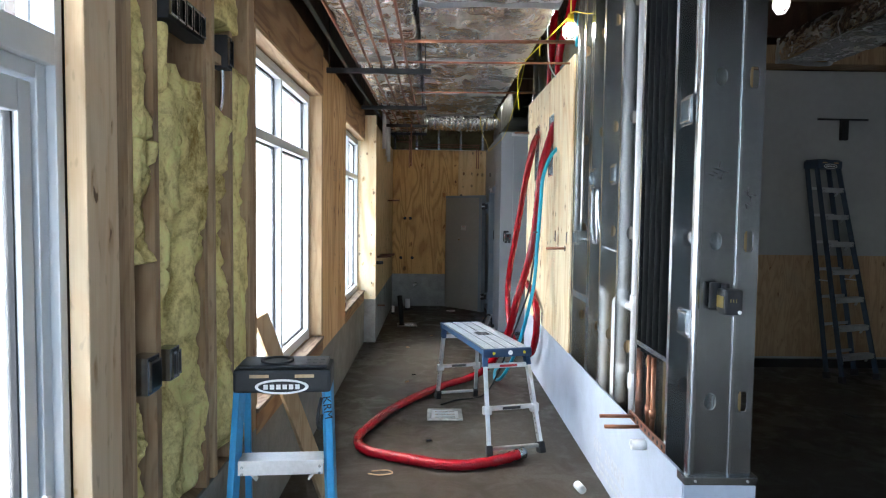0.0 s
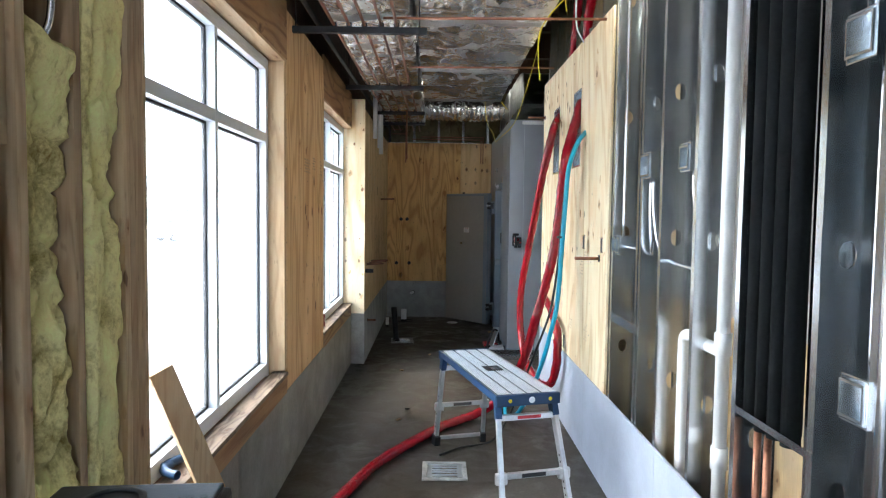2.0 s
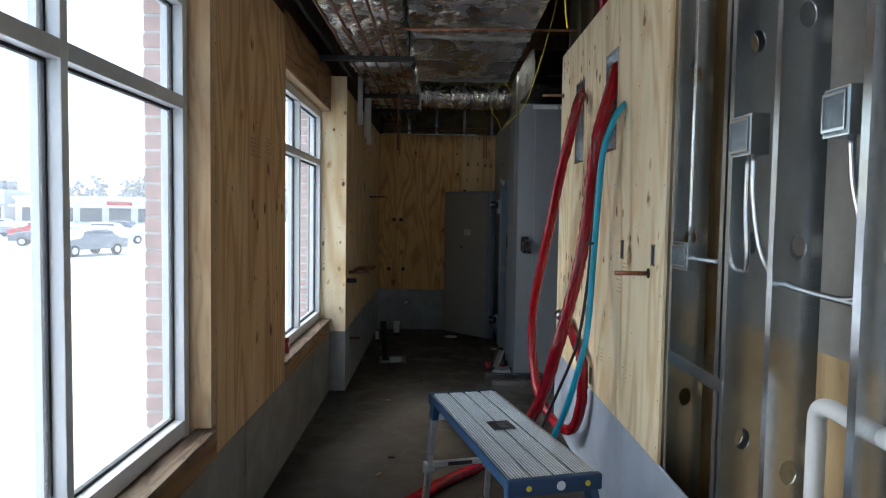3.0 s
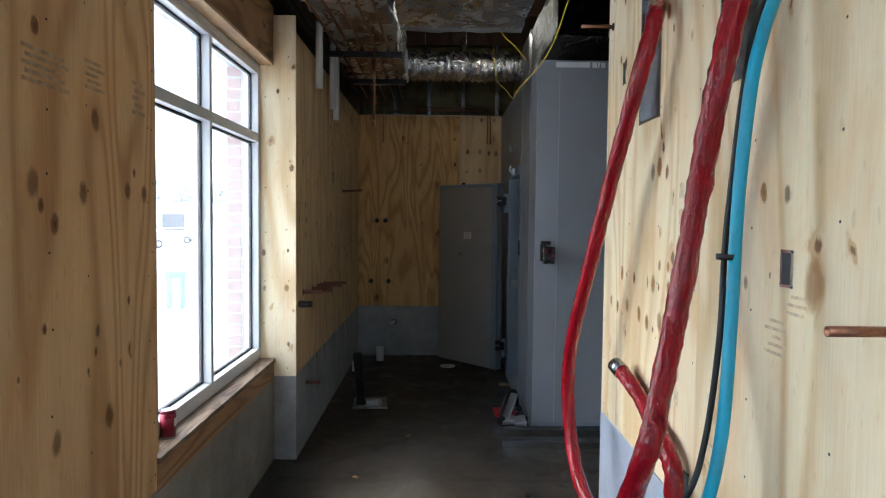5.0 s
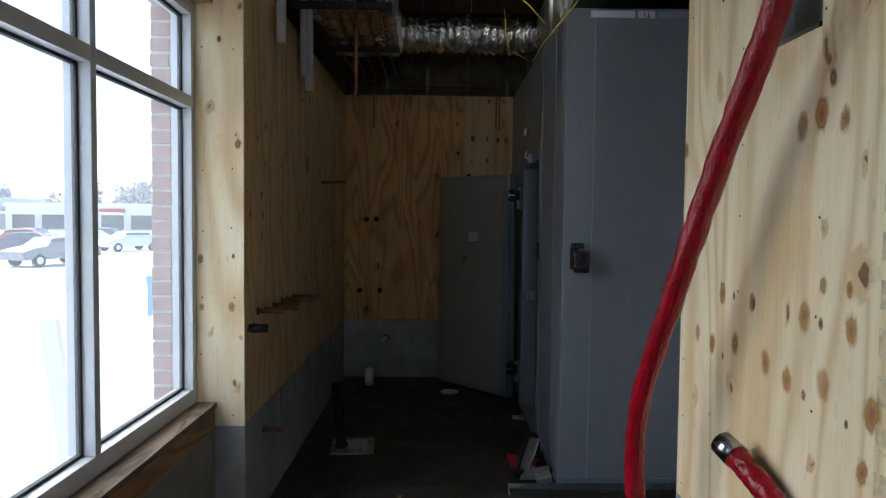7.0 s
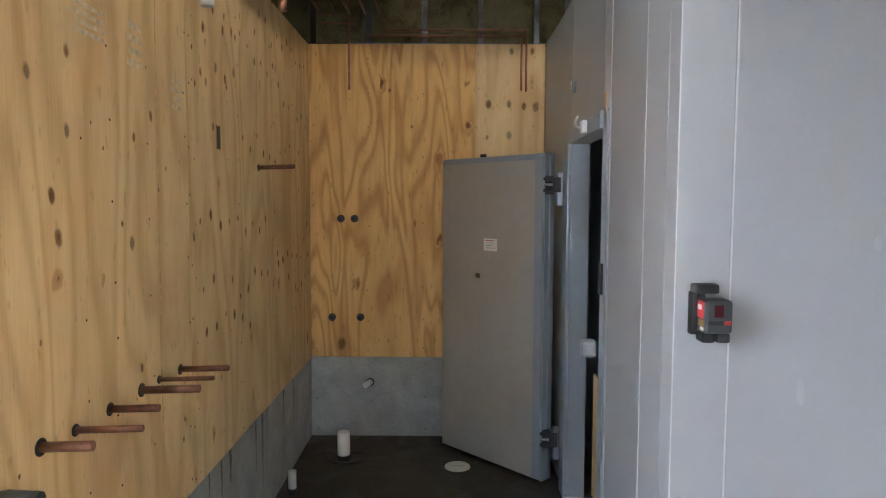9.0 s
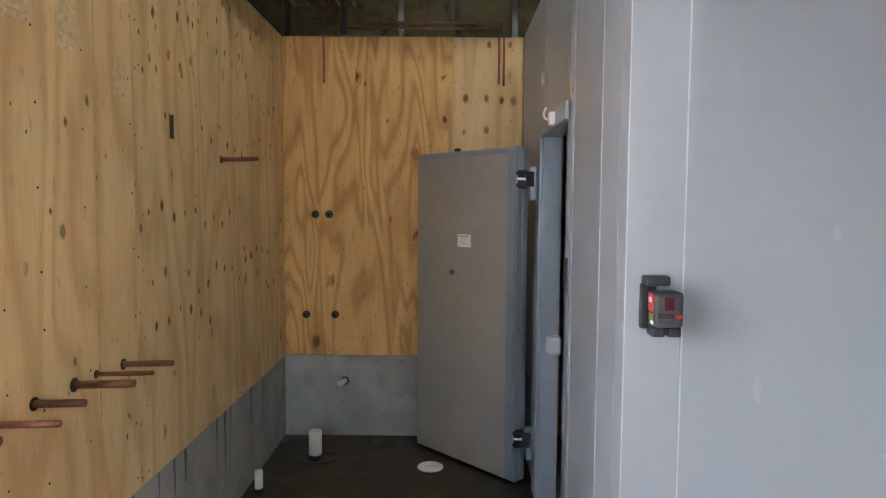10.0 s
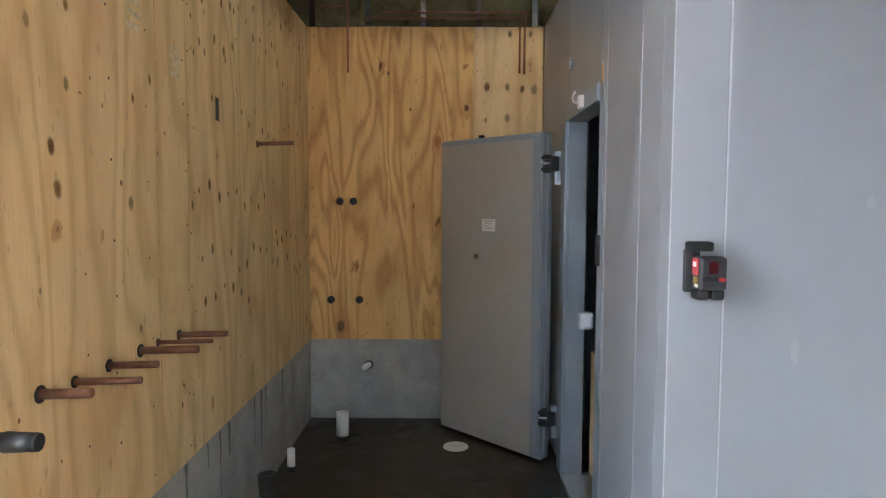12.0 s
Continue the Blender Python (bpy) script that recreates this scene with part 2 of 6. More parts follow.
def sleeve_mat(name, col):
    """Thin shiny plastic sleeve, creased all over."""
    m, n, l, b = mat_new(name)
    v = coords(n, l, (1, 1, 0.45), 3.0)
    big, fine = noise_tex(n, l, v, 20.0, 3, 0.5, 1.2), noise_tex(n, l, v, 70.0, 4, 0.6, 1.5)
    r = ramp(n, [(0.3, tuple(x * 0.78 for x in col)), (0.7, tuple(min(1, x * 1.12) for x in col))])
    l.new(big, r.inputs["Fac"])
    l.new(r.outputs["Color"], b.inputs["Base Color"])
    b.inputs["Roughness"].default_value = 0.10
    b.inputs["Specular IOR Level"].default_value = 0.45
    ridge = math_node(n, l, "ABSOLUTE", math_node(n, l, "SUBTRACT", noise_tex(n, l, v, 34.0, 2, 0.5, 0.8), 0.5))
    h = math_node(n, l, "ADD", big, math_node(n, l, "MULTIPLY_ADD", ridge, -1.6, math_node(n, l, "MULTIPLY", fine, 0.22)))
    bump(n, l, b, h, 0.9, 0.0065)
    return m


def fluff(name, a, c):
    m, n, l, b = mat_new(name)
    v = coords(n, l, (1, 1, 0.8), 3.0)
    f1, f2 = noise_tex(n, l, v, 6.0, 6, 0.66, 0.8), noise_tex(n, l, v, 75.0, 5, 0.75)
    f = math_node(n, l, "ADD", math_node(n, l, "MULTIPLY", f1, 0.75), math_node(n, l, "MULTIPLY", f2, 0.3))
    r = ramp(n, [(0.36, c), (0.54, a), (0.72, tuple(min(1, x * 1.25) for x in a))])
    l.new(f, r.inputs["Fac"])
    l.new(r.outputs["Color"], b.inputs["Base Color"])
    b.inputs["Roughness"].default_value = 0.95
    b.inputs["Specular IOR Level"].default_value = 0.1
    bump(n, l, b, f, 0.9, 0.03)
    return m


def glow(name, col, strength):
    m, n, l, b = mat_new(name)
    b.inputs["Emission Color"].default_value = (*col, 1)
    b.inputs["Emission Strength"].default_value = strength
    b.inputs["Base Color"].default_value = (*col, 1)
    return m


def glass_mat(name):
    m, n, l, b = mat_new(name)
    b.inputs["Base Color"].default_value = (0.97, 0.985, 0.98, 1)
    b.inputs["Roughness"].default_value, b.inputs["IOR"].default_value = 0.0, 1.03
    b.inputs["Transmission Weight"].default_value = 1.0
    # dust film; its milky veil also stands for the washed-out brightness outside
    dust, mx = n.new("ShaderNodeBsdfTranslucent"), n.new("ShaderNodeMixShader")
    dust.inputs["Color"].default_value = (0.93, 0.95, 0.97, 1)
    film = noise_tex(n, l, coords(n, l, (1, 1, 1), 0), 2.0, 4)
    l.new(math_node(n, l, "MULTIPLY_ADD", film, 0.03, 0.035), mx.inputs[0])
    l.new(b.outputs[0], mx.inputs[1]), l.new(dust.outputs[0], mx.inputs[2])
    out = [k for k in n if k.type == "OUTPUT_MATERIAL"][0]
    l.new(mx.outputs[0], out.inputs["Surface"])
    return m


M_PLY = wood("plywood", (0.84, 0.63, 0.34), (0.47, 0.28, 0.12), rings=46.0, knots=0.12, cells=(9.0, 4.6), contrast=0.26, grey=0.28, fleck=0.3)
M_PLY_KNOT = wood("plywood_knotty", (0.75, 0.53, 0.28), (0.40, 0.22, 0.088), rings=58.0, knots=0.10, cells=(5.2, 3.2), contrast=0.42, grey=0.14, fleck=0.2)
M_PLY_PALE = wood("plywood_pale", (0.93, 0.84, 0.62), (0.62, 0.43, 0.20), rings=52.0, knots=0.14, cells=(6.8, 4.6), contrast=0.37, grey=0.12, fleck=0.2)
M_PLY_WARM = wood("plywood_warm", (0.86, 0.56, 0.22), (0.40, 0.18, 0.05), rings=64.0, knots=0.12, contrast=0.34, across=3.0, grey=0.10)
M_PLY_BACK = wood("plywood_back", (0.62, 0.46, 0.25), (0.30, 0.20, 0.10), rings=50.0, knots=0.2, contrast=0.3, grey=0.6)
M_LUMBER = wood("lumber", (0.62, 0.46, 0.28), (0.38, 0.24, 0.12), rings=40.0, knots=0.22, cells=(9, 3), across=7.0, contrast=0.3)
M_POST = wood("post_lumber", (0.86, 0.68, 0.46), (0.60, 0.40, 0.21), rings=40.0, knots=0.3, cells=(11, 4), across=4.0, contrast=0.2, grey=0.1, fleck=0.3)
M_LUMBER_H = wood("lumber_lying", (0.58, 0.43, 0.26), (0.34, 0.21, 0.11), rings=40.0, knots=0.2, cells=(9, 3), across=7.0, contrast=0.3, along="Y")
M_SILL = wood("weathered_sill", (0.27, 0.21, 0.155), (0.09, 0.06, 0.042), rings=50.0, knots=0.5, cells=(14, 5), across=9.0, contrast=0.5, along="Y", grey=0.8)
M_PLY_BAND = wood("plywood_band", (0.44, 0.27, 0.13), (0.20, 0.10, 0.045), rings=70.0, knots=0.25, contrast=0.5, along="Y")
M_STUD = wood("old_stud", (0.50, 0.35, 0.20), (0.27, 0.16, 0.085), rings=40.0, knots=0.2, cells=(9, 3), across=8.0, contrast=0.3)
# near-black wood: the shade of stud bays and roof space is in the colour
M_DARKWOOD = wood("shade_dark_wood", (0.085, 0.042, 0.026), (0.04, 0.02, 0.012), rings=30.0, knots=0.1)
M_CEM = concrete("cement_board", (0.33, 0.335, 0.335))
# browner, darker tone for the west wall boards
M_CEM_BROWN = concrete("brown_grey_cement_board", (0.235, 0.225, 0.20))
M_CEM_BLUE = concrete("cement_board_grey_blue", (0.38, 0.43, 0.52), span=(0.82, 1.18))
M_RIM = concrete("chipped_pale_rim", (0.30, 0.30, 0.29), scale=6.0, span=(0.3, 1.8))
M_DAMP = concrete("damp_cement", (0.13, 0.135, 0.14))
M_FLOOR = slab("slab")
M_SNOW = concrete("pale_ground", (0.70, 0.70, 0.70), scale=0.05)
M_FOIL = foil_mat("foil")
# foil toned dark and rough so the window's reflection in it stays dim
M_FOIL_DIM = foil_mat("dimmed_foil", 0.36, 0.34)
M_GALV = galv("galvanised_steel", (0.71, 0.745, 0.77))
# darker copies of the same steel: dim reflections and shade on studs, in the colour
M_GALV_DULL = galv("galvanised_steel_darkened", (0.38, 0.40, 0.415))
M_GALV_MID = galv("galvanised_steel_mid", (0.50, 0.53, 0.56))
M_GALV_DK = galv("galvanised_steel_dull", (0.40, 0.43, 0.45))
# pale tone for the bright highlight along panel seams
M_SEAM = plain("pale_seam_highlight", (0.50, 0.52, 0.55), 0.5, 0, 0.1, 20.0, 0.05)
M_COOLER = plain("cooler_skin", (0.345, 0.365, 0.40), 0.42, 0.35, 0.022, 1.1, 0.04)
M_COOLER_PALE = plain("cooler_skin_smeared", (0.38, 0.40, 0.43), 0.5, 0.2, 0.05, 9.0, 0.1)
M_COOLER_DK = plain("cooler_trim", (0.28, 0.33, 0.40), 0.4, 0.3, 0.06, 3.0, 0.05)
M_LEAF = plain("cooler_door_skin", (0.40, 0.385, 0.36), 0.45, 0.3, 0.06, 2.0, 0.06)
M_ALU = plain("aluminium", (0.62, 0.63, 0.64), 0.35, 0.85, 0.12, 8.0, 0.1)
M_FRAME = plain("window_frame_paint", (0.64, 0.67, 0.70), 0.4, 0.2, 0.05, 3.0, 0.04)
M_GASKET = plain("black_rubber", (0.02, 0.022, 0.025), 0.6, 0, 0.1, 8.0, 0.05)
M_BLACK = plain("black_plastic", (0.016, 0.017, 0.019), 0.46, 0, 0.2, 12.0, 0.1, 0.35)
M_FOAM = plain("black_foam", (0.009, 0.010, 0.011), 0.85, 0, 0.2, 9.0, 0.1, 0.12)
M_CHAR = plain("charcoal_plastic", (0.04, 0.042, 0.047), 0.5, 0, 0.15, 12.0, 0.1, 0.35)
M_REDDK = plain("dark_red_window", (0.06, 0.006, 0.01), 0.25, 0, 0.1)
M_BLUE = plain("blue_fibreglass", (0.05, 0.30, 0.58), 0.45, 0, 0.14, 8.0, 0.1)
M_BLUE_DK = plain("dark_blue_plastic", (0.012, 0.04, 0.10), 0.4, 0, 0.12, 8.0, 0.05)
M_NAVY = plain("navy_fibreglass", (0.03, 0.05, 0.08), 0.5, 0, 0.15, 8.0, 0.1)
M_RED = sleeve_mat("red_insulation_sleeve", (0.27, 0.004, 0.012))
M_REDP = plain("red_plastic", (0.45, 0.02, 0.025), 0.35, 0, 0.1)
M_CYAN = plain("cyan_hose", (0.02, 0.33, 0.50), 0.38, 0, 0.08, 9.0, 0.05)
# blue made pale: the haze outdoors is in the colour
M_SKY = plain("haze_paled_blue_paint", (0.22, 0.42, 0.52), 0.6, 0, 0.08)
M_YELLOW = plain("yellow_cord", (0.75, 0.56, 0.02), 0.45, 0, 0.08)
M_MUSTARD = plain("dim_mustard_print", (0.22, 0.16, 0.03), 0.5, 0, 0.2)
M_COPPER = plain("copper", (0.34, 0.155, 0.095), 0.40, 0.85, 0.28, 14.0, 0.1)
M_COPPER_DULL = plain("oxidised_copper", (0.25, 0.125, 0.085), 0.48, 0.75, 0.3, 14.0, 0.1)
M_CAN = plain("maroon_can_print", (0.20, 0.010, 0.026), 0.3, 0.3, 0.15, 18.0, 0.05)
M_PVC = plain("white_pvc", (0.72, 0.73, 0.74), 0.38, 0, 0.05, 6.0, 0.04)
M_WHITE = plain("white_paper", (0.80, 0.80, 0.79), 0.6, 0, 0.03)
M_GREYMARK = plain("faded_grey_ink", (0.40, 0.43, 0.48), 0.8, 0, 0.12, 40.0, 0)
M_PLYMARK = plain("stamp_ink", (0.63, 0.50, 0.33), 0.8, 0, 0.25, 40.0, 0)
M_RESIN = plain("resin_brown", (0.58, 0.37, 0.17), 0.6, 0, 0.25, 30.0, 0)
M_STAMP_DK = plain("faded_stamp_ink", (0.38, 0.27, 0.16), 0.8, 0, 0.3, 30.0, 0)
M_PAPER = plain("drywall_paper_back", (0.30, 0.285, 0.26), 0.85, 0, 0.12, 2.5, 0.1)
M_DRYWALL = plain("drywall", (0.34, 0.34, 0.33), 0.8, 0, 0.06, 1.5, 0.1)
M_DARK = plain("dusty_dark_steel", (0.035, 0.036, 0.038), 0.6, 0.3, 0.2)
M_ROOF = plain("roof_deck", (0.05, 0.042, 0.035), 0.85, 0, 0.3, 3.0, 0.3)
# the dark second colour paints fold shadows into the wool, spread by noise
M_INS = fluff("yellow_fibreglass_wool", (0.92, 0.79, 0.35), (0.34, 0.22, 0.06))
M_INS_DK = fluff("brown_backing_wool", (0.20, 0.17, 0.09), (0.08, 0.06, 0.03))
M_BRICK = plain("brick", (0.36, 0.225, 0.195), 0.8, 0, 0.2, 20.0, 0.4)
M_MORTAR = concrete("mortar", (0.42, 0.40, 0.38), scale=4)
M_GLASS = glass_mat("veiled_dusty_glass")
# cars, shops and trees outside are paled: haze and overexposure in the colour
M_CARS = [plain("car_paint_" + k, c, 0.25, 0.2, 0.04) for k, c in (("dark", (0.13, 0.14, 0.17)), ("grey", (0.25, 0.26, 0.28)), ("silver", (0.45, 0.46, 0.48)), ("white", (0.7, 0.7, 0.7)))]
M_SHOP = plain("shop_render", (0.74, 0.73, 0.71), 0.8, 0, 0.06, 0.4)
M_SHOPGLASS = plain("shop_glass", (0.10, 0.12, 0.14), 0.15, 0, 0.1)
M_TREE = fluff("bare_far_trees", (0.44, 0.45, 0.45), (0.32, 0.32, 0.32))
M_BULB = glow("bulb_glow", (1.0, 0.93, 0.80), 14.0)


# ---- mesh helpers ----
def bm_new():
    return bmesh.new()


def join(bm, tmp):
    me = bpy.data.meshes.new("tmp")
    tmp.to_mesh(me)
    tmp.free()
    bm.from_mesh(me)
    bpy.data.meshes.remove(me)
    return bm


def box(x0, x1, y0, y1, z0, z1, bevel=0.0, bm=None, m=None):
    """A block between two corners, with rounded edges if asked for."""
    t = bm_new()
    bmesh.ops.create_cube(t, size=1.0)
    for v in t.verts:
        v.co = Vector(((x0 + x1) / 2 + v.co.x * (x1 - x0), (y0 + y1) / 2 + v.co.y * (y1 - y0), (z0 + z1) / 2 + v.co.z * (z1 - z0)))
    if bevel:
        bmesh.ops.bevel(t, geom=list(t.edges), offset=bevel, segments=2, affect="EDGES", profile=0.6)
    if m is not None:
        t.transform(m)
    return t if bm is None else join(bm, t)


def rod(p, q, r, r2=None, seg=14, bm=None):
    """A round bar from p to q."""
    p, q = Vector(p), Vector(q)
    t = bm_new()
    bmesh.ops.create_cone(t, cap_ends=True, segments=seg, radius1=r, radius2=r if r2 is None else r2, depth=(q - p).length)
    t.transform(Matrix.Translation((p + q) / 2) @ (q - p).to_track_quat("Z", "Y").to_matrix().to_4x4())
    for f in t.faces:
        f.smooth = len(f.verts) == 4
    return t if bm is None else join(bm, t)


def pipe(p, q, ro, ri, seg=16, bm=None):
    """An open-ended tube with a wall."""
    p, q = Vector(p), Vector(q)
    rot = (q - p).to_track_quat("Z", "Y").to_matrix()
    t = bm_new()
    rings = []
    for c, r in ((p, ri), (p, ro), (q, ro), (q, ri)):
        rings.append([t.verts.new(c + rot @ Vector((r * math.cos(a), r * math.sin(a), 0))) for a in [2 * math.pi * k / seg for k in range(seg)]])
    for a, b in zip(rings, rings[1:] + rings[:1]):
        for k in range(seg):
            f = t.faces.new((a[k], a[(k + 1) % seg], b[(k + 1) % seg], b[k]))
            f.smooth = True
    return t if bm is None else join(bm, t)


def spline(pts, per=8):
    pts = [Vector(p) for p in pts]
    pts = [pts[0] * 2 - pts[1]] + pts + [pts[-1] * 2 - pts[-2]]
    out = []
    for a, b, c, d in zip(pts, pts[1:], pts[2:], pts[3:]):
        for k in range(per):
            t = k / per
            out.append(0.5 * ((2 * b) + (c - a) * t + (2 * a - 5 * b + 4 * c - d) * t * t + (3 * b - a - 3 * c + d) * t ** 3))
    return out + [pts[-2]]


def hose(pts, r, per=8, seg=12, crinkle=0.0, bm=None):
    """A round flexible tube swept along a smooth line, its skin creased if asked for."""
    line = spline(pts, per)
    t = bm_new()
    rings, up = [], None
    for k, p in enumerate(line):
        d = (line[min(k + 1, len(line) - 1)] - line[max(k - 1, 0)]).normalized()
        if up is None:
            up = d.orthogonal().normalized()
        up = (up - d * up.dot(d)).normalized()
        side = d.cross(up)
        ring = []
        for s in range(seg):
            a = 2 * math.pi * s / seg
            rr = r * (1 + crinkle * noise.noise(Vector((math.cos(a) * 1.7, math.sin(a) * 1.7, k * 0.55))))
            ring.append(t.verts.new(p + (up * math.cos(a) + side * math.sin(a)) * rr))
        rings.append(ring)
    for a, b in zip(rings, rings[1:]):
        for s in range(seg):
            t.faces.new((a[s], a[(s + 1) % seg], b[(s + 1) % seg], b[s])).smooth = True
    t.faces.new(rings[0][::-1]), t.faces.new(rings[-1])
    return t if bm is None else join(bm, t)


def mesh_of(bm, name):
    me = bpy.data.meshes.new(name)
    bmesh.ops.recalc_face_normals(bm, faces=list(bm.faces))
    bm.to_mesh(me)
    bm.free()
    return me


def part(name, bm, material, parent, label=""):
    me = mesh_of(bm, name)
    me.materials.append(material)
    ob = new(name, me)
    ob.parent = parent
    return tagged(ob, label)


def thing(name, at, label, category, group="", turn=0.0):
    ob = new(name)
    ob.empty_display_size = 0.1
    ob.matrix_basis = pose(*at, 0, 0, turn)
    return tagged(ob, label, category, group)


def single(name, bm, material, label, category, group=""):
    """A thing of one mesh, its origin at its base."""
    co = [v.co for v in bm.verts]
    base = Vector(((min(c.x for c in co) + max(c.x for c in co)) / 2, (min(c.y for c in co) + max(c.y for c in co)) / 2, min(c.z for c in co)))
    bm.transform(Matrix.Translation(-base))
    me = mesh_of(bm, name)
    me.materials.append(material)
    ob = new(name, me)
    ob.location = base
    return tagged(ob, label, category, group)


def structure(name, bm, material, label=""):
    me = mesh_of(bm, name)
    me.materials.append(material)
    return tagged(new(name, me), label, name.split("_")[0], "", "structure")


def panel_grid(nu, nv, fn):
    """A sheet of quads from fn(u, v) with u, v in 0..1."""
    t = bm_new()
    vs = [[t.verts.new(fn(i / nu, j / nv)) for j in range(nv + 1)] for i in range(nu + 1)]
    for i in range(nu):
        for j in range(nv):
            t.faces.new((vs[i][j], vs[i + 1][j], vs[i + 1][j + 1], vs[i][j + 1])).smooth = True
    return t


# ---- ground, floor, roof ----
structure("floor", box(-0.2, 9.0, -5.0, 11.3, -0.86, 0.0), M_FLOOR, "stained grey concrete slab floor with damp patches")
structure("ground", box(-900, 900, -900, 900, -1.2, -0.85), M_SNOW, "pale bright snowy lot")
bm = box(-0.45, 9.2, -5.2, 11.5, 4.1, 4.25)
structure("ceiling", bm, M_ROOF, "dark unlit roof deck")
bm = bm_new()
for k in range(14):
    box(-0.3, 9.0, -4.6 + k * 1.2, -4.52 + k * 1.2, 3.72, 4.1, 0, bm)
structure("ceiling_joists", bm, M_DARKWOOD, "timber roof joists coloured dark for the unlit roof space")

# window openings: y0, y1, z0, z1
W1, W2 = (2.41, 4.43, 0.69, 2.69), (5.775, 7.62, 0.69, 2.69)
STORE = (-3.0, 0.79, 0.05, 3.0)


def wall_with_openings(y0, y1, z0, z1, x0, x1, holes):
    """A wall along y, with openings that go through it."""
    t, y = bm_new(), y0
    for a, b, c, d in holes:
        box(x0, x1, y, a, z0, z1, 0, t)
        if c > z0:
            box(x0, x1, a, b, z0, c, 0, t)
        box(x0, x1, a, b, d, z1, 0, t)
        y = b
    return box(x0, x1, y, y1, z0, z1, 0, t)


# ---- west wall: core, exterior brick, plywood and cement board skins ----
west = structure("wall_west", wall_with_openings(-5.0, 11.3, -0.15, 4.1, -0.20, -0.16, [STORE, W1, W2]), M_DARKWOOD, "exterior wall with sheathing coloured dark for the shaded bays behind the framing")
core = bm_new()
for a, b, c, d in ((4.43, 5.775, 0, 2.95), (2.41, 4.43, 0, 0.66), (5.775, 7.62, 0, 0.66), (2.41, 4.43, 2.72, 2.95), (5.775, 7.62, 2.72, 2.95), (0.96, 2.41, 0, 0.57), (7.64, 11.02, 0, 2.88)):
    x1 = 0.133 if a > 7.6 else -0.016
    box(-0.158, x1, a + 0.002, b - 0.002, c, d, 0, core)
part("framing", core, M_STUD, west)


def ply(y0, y1, z0, z1, x, mat=M_PLY, parent=west, t=0.013):
    return part("plywood_panel", box(x - t, x, y0 + 0.0015, y1 - 0.0015, z0, z1, 0.0012), mat, parent)


ply(4.43, 5.775, 0.575, 3.0, 0.0, M_PLY_KNOT)
for a, b in (W1[:2], W2[:2]):
    ply(a, b, 2.69, 3.05, 0.0, M_PLY_BAND)
    ply(a, b, 0.56, 0.675, 0.0, M_PLY_BAND)
for a, b in ((7.622, 8.80), (8.80, 10.02), (10.02, 11.02)):
    ply(a, b, 0.59, 2.89, 0.15)
for a, b in ((0.96, 1.9), (1.9, 3.4), (3.4, 4.9), (4.9, 6.4), (6.4, 7.62)):
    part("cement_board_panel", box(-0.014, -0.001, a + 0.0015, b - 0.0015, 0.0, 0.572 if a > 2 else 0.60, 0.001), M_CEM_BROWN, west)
for a, b in ((7.622, 9.1), (9.1, 11.02)):
    part("cement_board_panel", box(0.137, 0.149, a + 0.0015, b - 0.0015, 0.0, 0.588, 0.001), M_CEM, west)
# return where the wall steps into the room
part("return_panel", box(-0.09, 0.149, 7.607, 7.62, 0.58, 3.0, 0.001), M_PLY_PALE, west, "pale knotty plywood return")
part("cement_board_panel", box(0.0, 0.149, 7.609, 7.62, 0.0, 0.578, 0.001), M_CEM, west)

# damp streaks run down the boards
for yy, ln, wd in ((8.72, 0.20, 0.03), (8.95, 0.12, 0.018), (9.10, 0.34, 0.022), (9.22, 0.16, 0.04), (9.62, 0.28, 0.025), (9.74, 0.42, 0.03), (9.83, 0.18, 0.02), (10.2, 0.22, 0.03), (10.45, 0.30, 0.022), (8.35, 0.25, 0.03)):
    def run(u, v, yy=yy, ln=ln, wd=wd):
        w = wd * (1.0 - 0.75 * v) * (1 + 0.5 * noise.noise(Vector((yy * 9, v * 5, 2.0))))
        return Vector((0.1502, yy + (u - 0.5) * w + 0.006 * noise.noise(Vector((yy, v * 6, 5.0))), 0.587 - ln * v))
    part("damp_streak", panel_grid(1, 12, run), M_DAMP, west)
# a long resin streak in the first stepped sheet
def streak(u, v):
    z = 0.85 + 1.98 * v
    return Vector((0.1504, 8.525 + 0.02 * v + 0.008 * noise.noise(Vector((z * 2.2, 0.3, 1.0))) + (u - 0.5) * (0.012 + 0.008 * noise.noise(Vector((z * 5.0, 2.0, 0.0)))), z))


part("resin_streak", panel_grid(1, 40, streak), M_RESIN, west)
# screw heads along the sheet edges
t = bm_new()
for y0, y1, z0, z1, xx in ((4.42, 5.76, 0.62, 2.9, 0.0), (7.66, 8.78, 0.63, 2.85, 0.15), (8.82, 10.0, 0.63, 2.85, 0.15), (10.04, 11.0, 0.63, 2.85, 0.15)):
    for q in (y0, (y0 + y1) / 2, y1):
        for k in range(11):
            p = (xx, q + random.uniform(-0.012, 0.012), z0 + (z1 - z0) * k / 10 + random.uniform(-0.03, 0.03))
            rod(p, (p[0] + 0.0012, p[1], p[2]), 0.0045, 0.004, 7, t)
part("screw_heads", t, M_DARK, west)

